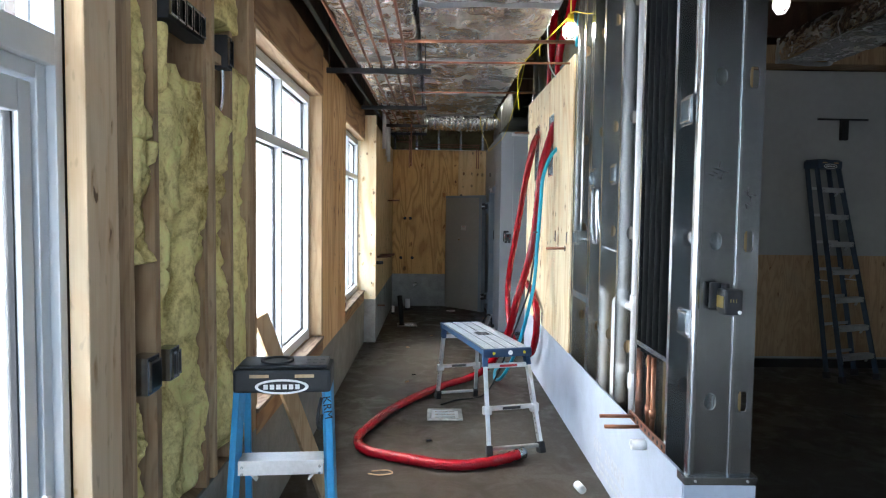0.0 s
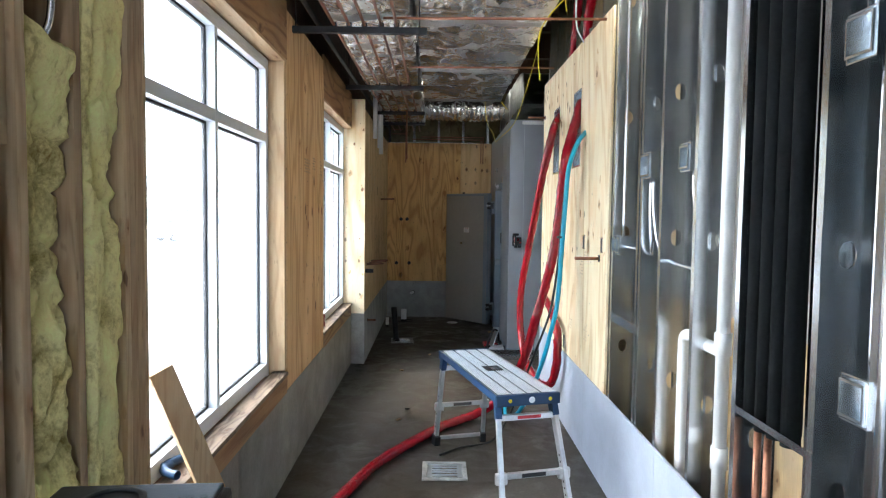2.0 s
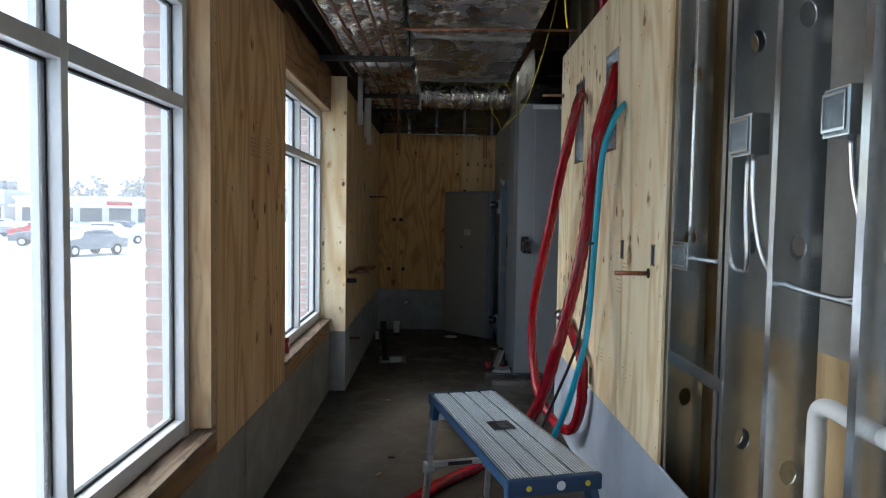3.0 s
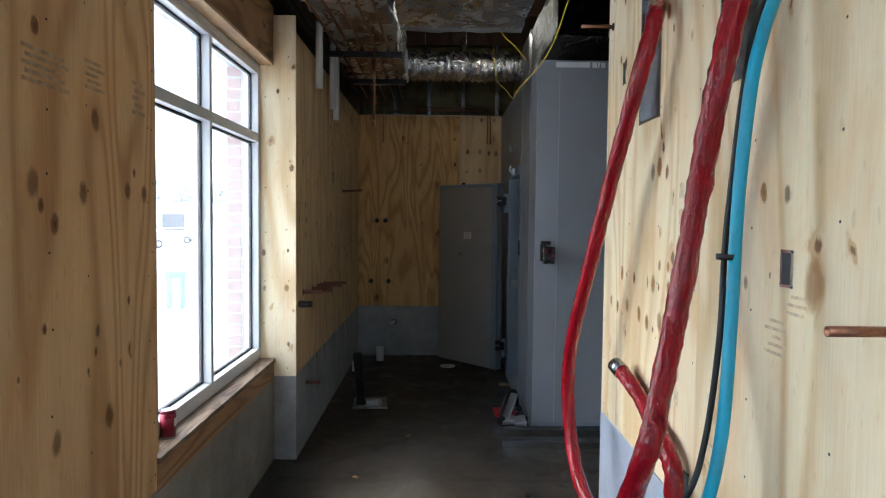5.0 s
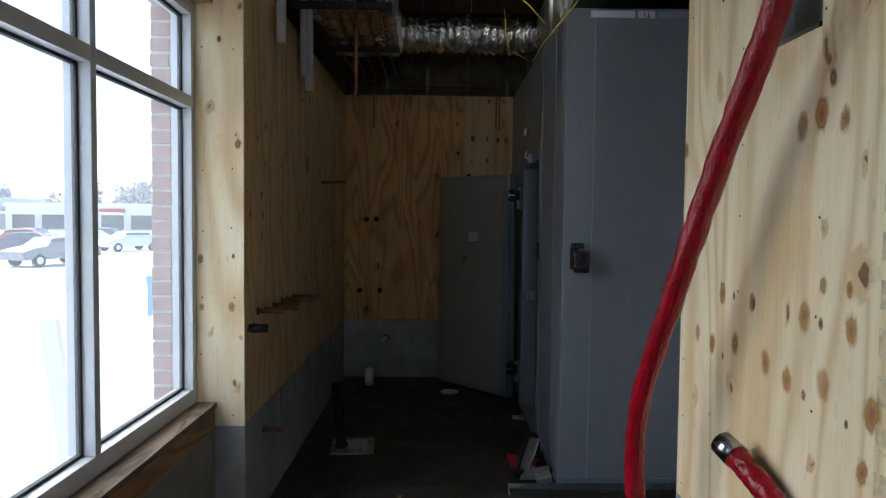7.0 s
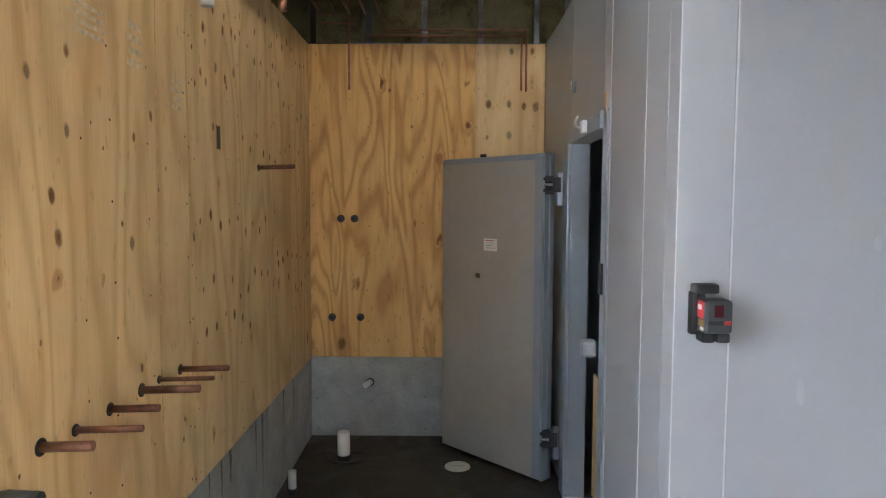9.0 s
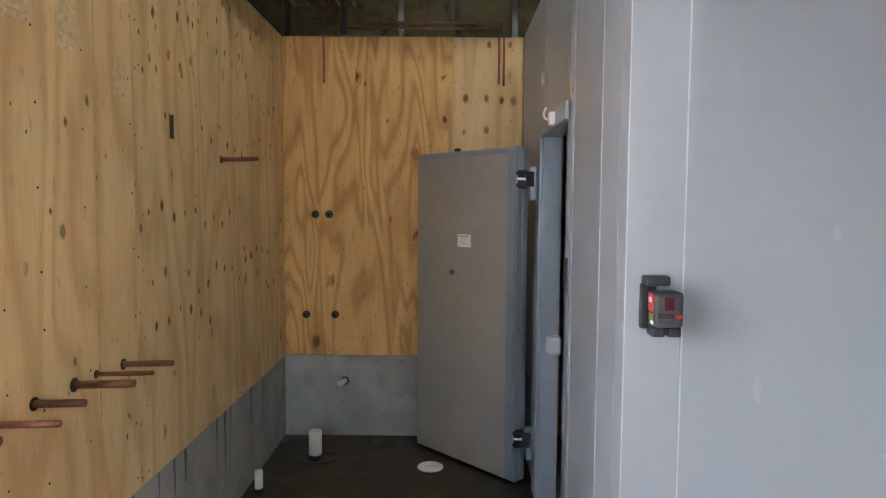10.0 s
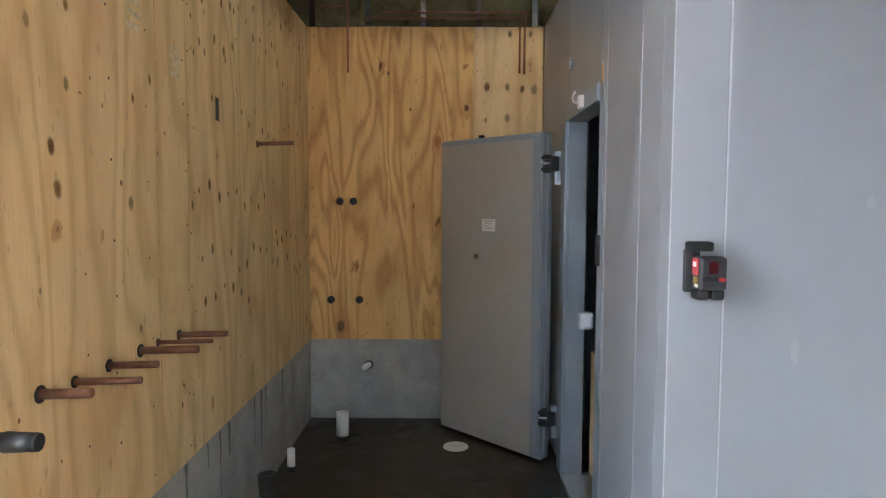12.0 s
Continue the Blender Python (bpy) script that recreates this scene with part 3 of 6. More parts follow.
# reveal boards and sills of the windows
for a, b, c, d in (W1, W2):
    part("head_board", box(-0.09, -0.001, a, b, d - 0.02, d - 0.001, 0.002), M_LUMBER_H, west)
    part("jamb_board", box(-0.09, -0.001, a + 0.001, a + 0.02, c + 0.03, d - 0.021, 0.002), M_LUMBER, west)
    if b < 5:
        part("jamb_board", box(-0.19, -0.001, b - 0.064, b - 0.001, c + 0.03, d - 0.021, 0.002), M_LUMBER, west)
    part("sill_board", box(-0.09, 0.012, a + 0.001, b - 0.015, c - 0.013, c + 0.012, 0.003), M_SILL, west, "rough wet-stained timber sill board")

# exterior brick skin with the returns at the windows
brickwork = structure("wall_brick", wall_with_openings(-5.0, 11.4, -0.9, 4.2, -0.332, -0.225, [STORE, (W1[0], W1[1] + 0.025, W1[2], W1[3]), (W2[0], W2[1] + 0.055, W2[2], W2[3])]), M_MORTAR, "red brick outer skin of the building")
brick_mesh = mesh_of(box(-0.318, -0.222, -0.004, 0.10, 0, 0.064, 0.003), "brick")
brick_mesh.materials.append(M_BRICK)
for yy in (W1[1], W2[1]):
    for k in range(26):
        ob = new("brick", brick_mesh)
        ob.location, ob.parent = (-0.018 + random.uniform(-0.003, 0.003), yy + (0.025 if yy < 5 else 0.055) + random.uniform(-0.002, 0.002), 0.695 + k * 0.0765), brickwork


def window(name, a, b, c, d, x, mull, tran):
    """An aluminium frame of two lights below and two above, glazed, with black gaskets."""
    w = structure(name, box(x - 0.10, x, a, b, d - 0.055, d - 0.02, 0.003), M_FRAME, "grey aluminium window frame with four clear panes")
    f = 0.055
    for n_, (y0, y1, z0, z1) in (("frame_side", (a, a + f, c, d - f)), ("frame_side", (b - f, b, c, d - f)), ("frame_bottom", (a + f, b - f, c + 0.012, c + f + 0.03)), ("frame_head", (a + f, b - f, d - f - 0.03, d - f)),
                                 ("mullion", (mull - 0.019, mull + 0.019, c + f + 0.03, d - f - 0.03))):
        part(n_, box(x - 0.10, x - 0.001, y0, y1, z0, z1, 0.003), M_FRAME, w)
    for y0, y1 in ((a + f, mull - 0.019), (mull + 0.019, b - f)):
        part("transom", box(x - 0.10, x - 0.001, y0, y1, tran - 0.029, tran + 0.029, 0.003), M_FRAME, w)
        for z0, z1 in ((c + f + 0.03, tran - 0.029), (tran + 0.029, d - f - 0.03)):
            g = bm_new()
            for q in ((y0, y0 + 0.012, z0, z1), (y1 - 0.012, y1, z0, z1), (y0 + 0.012, y1 - 0.012, z0, z0 + 0.012), (y0 + 0.012, y1 - 0.012, z1 - 0.012, z1)):
                box(x - 0.065, x - 0.045, *q, 0, g)
            part("gasket", g, M_GASKET, w)
            p = part("pane", box(x - 0.058, x - 0.052, y0 + 0.004, y1 - 0.004, z0 + 0.004, z1 - 0.004), M_GLASS, w)
            p.visible_shadow = False
    return w


window("window_1", W1[0], 4.365, W1[2], W1[3], -0.10, 3.413, 2.186)
window("window_2", *W2, -0.09, 6.675, 2.186)

# glazed shopfront beside the first post
x = -0.05
shop = structure("window_3", box(x - 0.10, x, -3.0, 0.79, 2.88, 3.0, 0.003), M_FRAME, "grey aluminium glazed shopfront with a door and a light above")
for n_, q in (("frame_side", (0.755, 0.788, 0.0, 2.88)), ("mullion", (-0.42, -0.34, 0.0, 2.88)), ("mullion", (-1.8, -1.72, 0.0, 2.88)), ("transom", (-0.34, 0.755, 2.10, 2.18)), ("transom", (-1.72, -0.42, 2.10, 2.18)),
              ("transom", (-3.0, -1.8, 2.10, 2.18)), ("frame_bottom", (-3.0, 0.755, -0.02, 0.02))):
    part(n_, box(x - 0.10, x - 0.001, *q, 0.004), M_FRAME, shop)
part("door_stop", box(x - 0.09, x - 0.025, 0.714, 0.754, 0.03, 2.10, 0.004), M_FRAME, shop)
part("door_stop", box(x - 0.09, x - 0.025, -0.34, 0.713, 2.06, 2.10, 0.004), M_FRAME, shop)
for q in ((0.655, 0.704, 0.03, 2.05), (-0.32, -0.20, 0.03, 2.05), (-0.20, 0.655, 1.97, 2.05), (-0.20, 0.655, 0.03, 0.25)):
    part("door_stile", box(x - 0.085, x - 0.035, *q, 0.004), M_FRAME, shop)
part("door_gasket", box(x - 0.08, x - 0.05, 0.705, 0.713, 0.03, 2.05), M_GASKET, shop)
part("door_gasket", box(x - 0.075, x - 0.05, 0.648, 0.655, 0.25, 1.97), M_GASKET, shop)
for q in ((-0.20, 0.648, 0.25, 1.97), (-0.34, 0.755, 2.18, 2.88), (-1.72, -0.42, 0.02, 2.10), (-1.72, -0.42, 2.18, 2.88), (-3.0, -1.8, 0.02, 2.10), (-3.0, -1.8, 2.18, 2.88)):
    p = part("pane", box(x - 0.068, x - 0.062, *q), M_GLASS, shop)
    p.visible_shadow = False
pull = hose([(x - 0.035, 0.685, 0.94), (x + 0.01, 0.685, 0.945), (x + 0.025, 0.68, 0.96), (x + 0.025, 0.65, 1.01), (x + 0.02, 0.63, 1.02)], 0.012)
part("door_handle", pull, M_ALU, shop, "polished metal pull handle")

# ---- open framed bays with wool, between the shopfront and the first window ----
bays = structure("wall_studs", box(-0.145, 0.0, 0.965, 1.003, 0.60, 3.3, 0.002), M_STUD, "open timber stud wall with yellow fibreglass wool")
part("post", box(-0.049, 0.004, 0.79, 0.962, 0.0, 3.4, 0.006), M_POST, bays, "pale knotty timber post")
for y0, wd, z0, z1, mt in ((1.004, 0.03, 0.6, 3.3, M_STUD), (1.036, 0.03, 0.6, 3.3, M_LUMBER), (1.214, 0.038, 0.6, 3.3, M_STUD), (1.672, 0.036, 0.6, 3.3, M_STUD), (1.774, 0.036, 0.6, 3.3, M_LUMBER), (2.008, 0.036, 0.6, 3.3, M_STUD),
                           (2.275, 0.036, 0.6, 3.3, M_LUMBER), (2.313, 0.036, 0.6, 3.3, M_STUD), (2.351, 0.057, 0.6, 3.3, M_STUD)):
    part("stud", box(-0.145, -0.002, y0, y0 + wd, z0, z1, 0.002), mt, bays)
part("blocking", box(-0.145, -0.004, 1.812, 2.006, 2.36, 2.40, 0.002), M_LUMBER, bays)
part("blocking", box(-0.06, -0.022, 1.709, 1.773, 1.878, 2.20, 0.002), M_LUMBER, bays)
part("bottom_plate", box(-0.145, -0.004, 1.006, 2.40, 0.565, 0.598, 0.002), M_STUD, bays)


def batt(y0, y1, z0, z1, bulge, depth, seed, ragged=0.03):
    """A lumpy wool batt pressed between studs, with torn folds and an uneven top."""
    def fn(u, v):
        z = z0 + (z1 - z0) * v
        yy = y0 + (y1 - y0) * u
        side = min(1.0, u * 7.0 + 0.35, (1 - u) * 10.0 + 0.45) * min(1.0, min(v, 1 - v) * 20.0 + 0.08) ** 0.5
        p = Vector((yy * 6, z * 2.6, seed))
        fold = abs(noise.noise(Vector((yy * 6.0, z * 1.1, seed + 9.0))))
        crease = abs(noise.noise(Vector((yy * 9.0 + z * 2.0, z * 4.5, seed + 31.0))))
        lump = noise.fractal(p, 0.8, 2.2, 5) * 0.055 + noise.noise(p * 0.45) * 0.05 + noise.fractal(p * 2.7, 0.7, 2.1, 4) * 0.02
        lump -= max(0.0, 0.16 - fold) * 0.38 + max(0.0, 0.10 - crease) * 0.22
        tear = max(0.0, noise.noise(Vector((seed * 2.0, z * 2.3, 4.0))) - 0.12) * ragged * 4.0
        zz = z + (noise.noise(Vector((yy * 14, seed, 1.0))) * 0.09 if v > 0.97 else 0)
        out, lim = -0.142 + (depth + bulge * 0.5) * side + lump * side, 0.004 + (seed * 0.37 % 1.0) * 0.012
        out = out if out < lim else lim + (out - lim) * 0.3
        return Vector((out, yy - (tear * (u - 0.55) if u > 0.55 else 0), zz))
    return panel_grid(26, 130, fn)


for k, (y0, y1, z0, z1, bl, dp) in enumerate(((1.068, 1.185, 1.92, 3.0, 0.05, 0.12), (1.068, 1.20, 1.55, 1.97, 0.06, 0.125), (1.068, 1.16, 0.62, 1.14, 0.03, 0.11), (1.253, 1.670, 0.62, 2.20, 0.06, 0.125), (1.253, 1.668, 1.95, 2.24, 0.06, 0.125), (1.253, 1.40, 2.12, 2.37, 0.06, 0.12), (1.812, 2.006, 0.62, 2.20, 0.05, 0.12),
                                              (2.046, 2.272, 0.62, 2.42, 0.05, 0.12), (1.73, 2.10, 2.52, 2.85, 0.08, 0.13))):
    part("insulation_batt", batt(y0, y1, z0, z1, bl, dp, 3.7 * k + 1.3), M_INS, bays, "torn yellow fibreglass wool")


def device_box(at, w, h, d, gangs=1, name="electrical_box", label="dark metal electrical box nailed to a stud", axis="x", mat=M_DARK):
    """An open box with plaster ears and its gang dividers."""
    b = thing(name, at, label, "electrical box")
    t = bm_new()
    e = 0.004
    for q in ((-d, 0, 0, e, 0, h), (-d, 0, w - e, w, 0, h), (-d, 0, e, w - e, 0, e), (-d, 0, e, w - e, h - e, h), (-d, -d + e, e, w - e, e, h - e)):
        box(*q, 0, t)
    if axis == "-x":
        t.transform(Matrix.Diagonal((-1, 1, 1, 1)))
    part("body", t, mat, b)
    sg = -1 if axis == "-x" else 1
    for g in range(gangs):
        y0 = w * g / gangs + 0.006
        y1 = w * (g + 1) / gangs - 0.006
        r = bm_new()
        for q in ((y0, y0 + 0.005, 0.012, h - 0.012), (y1 - 0.005, y1, 0.012, h - 0.012), (y0 + 0.005, y1 - 0.005, 0.012, 0.02), (y0 + 0.005, y1 - 0.005, h - 0.02, h - 0.012)):
            box(*sorted((0.001 * sg, 0.010 * sg)), *q, 0, r)
        part("mud_ring", r, M_GALV if axis == "-x" else M_GALV_DK, b)
    return b


device_box((0.02, 1.285, 2.38), 0.34, 0.11, 0.07, 5, label="long grey five-gang electrical box between studs")
device_box((0.02, 1.90, 2.35), 0.07, 0.14, 0.06, 1)
device_box((0.025, 1.085, 1.15), 0.09, 0.12, 0.06, 1, label="grey square electrical box on the stud", mat=M_GALV_DULL)
device_box((0.02, 1.27, 1.15), 0.08, 0.11, 0.05, 2, label="grey two-gang electrical box on the stud", mat=M_GALV_DULL)
single("conduit", hose([(-0.01, 1.93, 2.36), (-0.01, 1.93, 2.24), (-0.02, 1.92, 2.17), (-0.05, 1.89, 2.12), (-0.08, 1.86, 2.11)], 0.009), M_GALV, "grey cable loop hanging from the electrical box", "cable")

# ---- east partition: steel studs, chase, plywood and cement board ----
EX = 2.045
east = structure("wall_east", box(2.325, 2.345, 1.99, 6.80, 0.0, 3.7), M_PLY_BACK, "steel stud partition, half clad")


def c_stud(y, x0, depth, z0, z1, mat=M_GALV, flange=0.032, lip=0.01, t=0.0025, hole=(0.027, 0.040), sides=12, square=False):
    """A C-shaped steel stud with punched web holes; its web faces along the corridor."""
    b = bm_new()
    c, hz, z = x0 + depth / 2, 0.93, z0
    while hz < z1 - 0.2:
        lo, hi = hz - 0.08, hz + 0.08
        box(x0, x0 + depth, y, y + t, z, lo, 0, b)
        ring = []
        for k in range(sides):
            a = 2 * math.pi * (k + 0.5) / sides
            ca, sa = math.cos(a), math.sin(a)
            g = max(abs(ca), abs(sa)) if square else 1.0
            f = 1.0 / max(abs(ca) / (depth / 2), abs(sa) / 0.08)
            ring.append([b.verts.new((c + q * ca, yy, hz + w * sa)) for q, w, yy in ((f, f, y), (hole[0] / g, hole[1] / g, y), (hole[0] / g, hole[1] / g, y + 0.006))])
        for k in range(sides):
            p, q = ring[k], ring[(k + 1) % sides]
            b.faces.new((p[0], q[0], q[1], p[1])), b.faces.new((p[1], q[1], q[2], p[2]))
        for k, (xx, zz) in enumerate(((x0 + depth, hi), (x0, hi), (x0, lo), (x0 + depth, lo))):
            near = sorted(ring, key=lambda r: (r[0].co.x - xx) ** 2 + (r[0].co.z - zz) ** 2)[:2]
            v = b.verts.new((xx, y, zz))
            if len({near[0][0].co[:], near[1][0].co[:], v.co[:]}) == 3:
                b.faces.new((near[0][0], near[1][0], v))
        z, hz = hi, hz + 0.70
    box(x0, x0 + depth, y, y + t, z, z1, 0, b)
    for a in (x0, x0 + depth - t):
        box(a, a + t, y + t, y + flange, z0, z1, 0, b)
    box(x0 + t, x0 + lip, y + flange - t, y + flange, z0, z1, 0, b), box(x0 + depth - lip, x0 + depth - t, y + flange - t, y + flange, z0, z1, 0, b)
    return part("steel_stud", b, mat, east)


for y in (2.10, 2.58, 2.99, 3.405):
    c_stud(y, EX, 0.15, 0.02, 3.7)
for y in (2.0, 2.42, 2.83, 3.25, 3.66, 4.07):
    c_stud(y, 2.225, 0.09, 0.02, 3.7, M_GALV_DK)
c_stud(3.705, EX, 0.15, 0.02, 3.7)
c_stud(3.755, EX, 0.15, 0.02, 3.7)
c_stud(4.24, EX, 0.15, 0.02, 3.7)
for y in (4.66, 5.07, 5.48, 5.88, 6.29, 6.70):
    c_stud(y, EX + 0.015, 0.15, 0.02, 3.7)
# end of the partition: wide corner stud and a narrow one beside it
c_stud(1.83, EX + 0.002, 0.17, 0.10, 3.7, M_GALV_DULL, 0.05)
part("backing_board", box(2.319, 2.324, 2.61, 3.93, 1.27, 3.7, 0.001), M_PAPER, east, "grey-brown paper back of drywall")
# darker sheet added over the plywood to stand for the shade in this bay
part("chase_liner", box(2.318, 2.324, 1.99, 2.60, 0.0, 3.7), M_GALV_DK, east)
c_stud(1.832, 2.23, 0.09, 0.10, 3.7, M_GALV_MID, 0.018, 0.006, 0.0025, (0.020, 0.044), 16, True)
part("corner_flange", box(2.218, 2.229, 1.822, 1.88, 0.10, 3.7, 0.001), M_GALV, east)
part("corner_flange", box(2.038, 2.066, 1.816, 1.846, 0.60, 3.7, 0.009), M_GALV, east)
part("end_track", box(EX - 0.022, 2.345, 1.808, 1.90, 0.565, 0.60, 0.002), M_GALV, east)
part("end_board", box(EX - 0.020, 2.34, 1.815, 1.829, 0.0, 0.564, 0.001), M_CEM_BLUE, east)
for xx in (2.07, 2.30):
    part("screw", rod((xx, 1.808, 0.583), (xx, 1.803, 0.583), 0.006, 0.005, 8), M_ALU, east)
part("stud_opening_sill", box(EX - 0.004, EX + 0.14, 3.71, 4.25, 1.085, 1.14, 0.002), M_GALV, east)
part("strap", box(EX - 0.003, EX, 2.10, 2.60, 1.030, 1.055), M_GALV, east)
for y0, y1 in ((1.84, 3.35), (3.35, 4.85), (4.85, 6.80)):
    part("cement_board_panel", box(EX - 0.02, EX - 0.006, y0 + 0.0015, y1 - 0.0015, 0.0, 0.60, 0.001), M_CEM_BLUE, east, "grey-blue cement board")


SA, SB = (5.96, 6.24, 2.10, 2.68), (5.13, 5.40, 2.10, 2.68)
t = bm_new()
for a, b, c, d in ((4.30, SB[0], 0.602, 3.02), (SB[0], SB[1], 0.602, SB[2]), (SB[0], SB[1], SB[3], 3.02), (SB[1], 5.519, 0.602, 3.02)):
    box(EX - 0.016, EX - 0.002, a, b, c, d, 0, t)
part("plywood_panel", t, M_PLY_PALE, east)
t = bm_new()
for a, b, c, d in ((5.521, SA[0], 0.602, 3.02), (SA[0], SA[1], 0.602, SA[2]), (SA[0], SA[1], SA[3], 3.02), (SA[1], 6.79, 0.602, 3.02)):
    box(EX - 0.016, EX - 0.002, a, b, c, d, 0, t)
part("plywood_panel", t, M_PLY_PALE, east)
part("end_board", box(EX - 0.016, EX + 0.16, 6.791, 6.805, 0.0, 3.02, 0.001), M_PLY_PALE, east)
for a, b, c, d in (SA, SB):
    part("slot_frame", box(EX + 0.02, EX + 0.03, a - 0.01, b + 0.01, c - 0.02, d + 0.02), M_GALV_DK, east)
    r = bm_new()
    for q in ((a, a + 0.012, c, d), (b - 0.012, b, c, d), (a, b, c, c + 0.012), (a, b, d - 0.012, d)):
        box(EX - 0.018, EX + 0.02, *q, 0, r)
    part("slot_trim", r, M_GALV, east)
for y0, z0, w_, h_ in ((6.47, 2.34, 0.045, 0.11), (4.915, 1.49, 0.06, 0.10), (4.42, 1.49, 0.05, 0.10), (5.55, 0.63, 0.06, 0.11)):
    r = bm_new()
    for q in ((y0, y0 + 0.008, z0, z0 + h_), (y0 + w_ - 0.008, y0 + w_, z0, z0 + h_), (y0, y0 + w_, z0, z0 + 0.008), (y0, y0 + w_, z0 + h_ - 0.008, z0 + h_)):
        box(EX - 0.019, EX - 0.0165, *q, 0, r)
    ob = part("outlet_cutout", r, M_GALV, east)
    part("outlet_recess", box(EX - 0.0175, EX - 0.0162, y0 + 0.008, y0 + w_ - 0.008, z0 + 0.008, z0 + h_ - 0.008), M_DARK, east)

# ---- north wall ----
north = structure("wall_north", box(-0.2, 9.0, 11.06, 11.30, 0.0, 2.88), M_STUD, "end wall clad in plywood over cement board")
part("plywood_panel", box(0.151, 1.359, 11.02, 11.034, 0.602, 2.89, 0.001), M_PLY_WARM, north)
part("plywood_panel", box(1.361, 1.862, 11.02, 11.034, 0.602, 2.89, 0.001), M_PLY, north)
part("cement_board_panel", box(0.151, 1.862, 11.02, 11.032, 0.0, 0.60, 0.001), M_CEM, north)
part("backing", box(-0.2, 9.0, 11.2, 11.3, 2.88, 4.1), M_INS_DK, north)
for k in range(6):
    xx = 0.16 + k * 0.406
    s_ = bm_new()
    box(xx, xx + 0.04, 11.06, 11.063, 2.885, 4.1, 0, s_), box(xx, xx + 0.003, 11.063, 11.16, 2.885, 4.1, 0, s_)
    part("steel_stud", s_, M_GALV_DULL, north)
part("top_plate", box(0.15, 1.86, 11.036, 11.06, 2.86, 2.90), M_GALV_DK, north)

# plain walls that close the place
# unseen south wall: its window opening is added to let light in
t = bm_new()
for q in ((-0.2, 0.2, 0.0, 4.1), (0.2, 2.9, 0.0, 0.3), (0.2, 2.9, 3.2, 4.1), (2.9, 9.0, 0.0, 4.1)):
    box(q[0], q[1], -3.2, -3.0, q[2], q[3], 0, t)
structure("wall_south", t, M_DRYWALL, "plain unseen grey wall with an added window opening")
south = structure("window_4", box(0.2, 2.9, -3.15, -3.05, 3.14, 3.2), M_FRAME, "unseen window added to light the near end")
for x0 in (0.2, 1.5, 2.84):
    part("mullion", box(x0, x0 + 0.06, -3.15, -3.05, 0.3, 3.14, 0.003), M_FRAME, south)
structure("wall_far_east", box(9.0, 9.2, -5.2, 11.4, -0.1, 4.1), M_DRYWALL, "plain grey wall")
far = structure("wall_far", box(2.36, 9.0, 6.45, 6.55, 0.0, 3.40), M_DRYWALL, "unfinished drywall partition in the dark room beyond")
part("lower_board", box(2.38, 9.0, 6.435, 6.449, 0.12, 1.30, 0.002), M_STUD, far)
part("floor_track", box(2.38, 9.0, 6.40, 6.449, 0.0, 0.10, 0.002), M_GALV_DK, far)
part("wall_bracket", box(5.28, 5.86, 6.43, 6.449, 2.845, 2.865), M_GALV_DK, far)
part("wall_bracket", box(5.54, 5.62, 6.40, 6.449, 2.62, 2.86, 0.004), M_DARK, far)
structure("beam_far", box(2.4, 9.0, 6.2, 6.5, 3.42, 3.62, 0.004), M_STUD, "brown timber beam over the far partition")
structure("wall_inner", box(2.9, 3.0, 6.55, 8.2, 0, 3.9), M_DRYWALL, "plain grey wall")

# ---- walk-in cooler ----
CX, CY, CZ = 1.865, 8.27, 2.89
cooler = thing("walk_in_cooler", (CX, CY, 0), "grey sheet-metal walk-in cooler with its door standing open", "cooler")


def cpanel(x0, x1, y0, y1, z0, z1, name="wall_panel", mat=M_COOLER):
    return part(name, box(x0, x1, y0, y1, z0, z1, 0.004), mat, cooler)


cpanel(0, 0.170, 0, 0.10, 0.02, CZ, "corner_panel")
cpanel(0.173, 1.0, 0, 0.10, 0.02, CZ), cpanel(1.003, 1.85, 0, 0.10, 0.02, CZ), cpanel(1.853, 2.7, 0, 0.10, 0.02, CZ)
cpanel(0, 0.10, 0.103, 0.33, 0.02, CZ), cpanel(0, 0.10, 0.333, 0.83, 0.02, CZ), cpanel(0, 0.10, 0.833, 0.95, 0.02, CZ, "latch_panel")
cpanel(0, 0.10, 0.953, 1.72, 2.08, CZ, "head_panel"), cpanel(0, 0.10, 1.723, 2.70, 0.02, CZ)
cpanel(2.7, 2.8, 0, 2.75, 0.02, CZ)
cpanel(0.10, 2.7, 0.10, 2.70, CZ - 0.10, CZ - 0.002, "roof_panel"), cpanel(0.10, 2.7, 0.10, 2.72, 0.004, 0.02, "floor_panel", M_ALU)
# thin pale strips paint the highlights on the seams and the corner edge
for q in ((0.1692, 0.1738, -0.0015, 0.0), (0.9992, 1.0038, -0.0015, 0.0), (1.8492, 1.8538, -0.0015, 0.0), (-0.0012, 0.002, -0.0012, 0.002)):
    part("seam_trim", box(*q, 0.06, CZ), M_SEAM, cooler)
for yy in (0.331, 0.831):
    part("seam_trim", box(-0.002, 0.0, yy - 0.0025, yy + 0.0025, 0.06, CZ), M_SEAM, cooler)
part("base_trim", box(-0.006, 2.7, -0.006, 0.0, 0.0, 0.06, 0.001), M_COOLER_DK, cooler)
part("base_trim", box(-0.006, 0.0, 0.0, 0.95, 0.0, 0.06, 0.001), M_COOLER_DK, cooler)
for q in ((1.722, 1.86, 0.0, 2.16), (0.87, 0.952, 0.0, 2.16)):
    part("door_frame", box(-0.018 if q[0] > 1 else -0.004, 0.0, *q, 0.004), M_COOLER_DK, cooler)
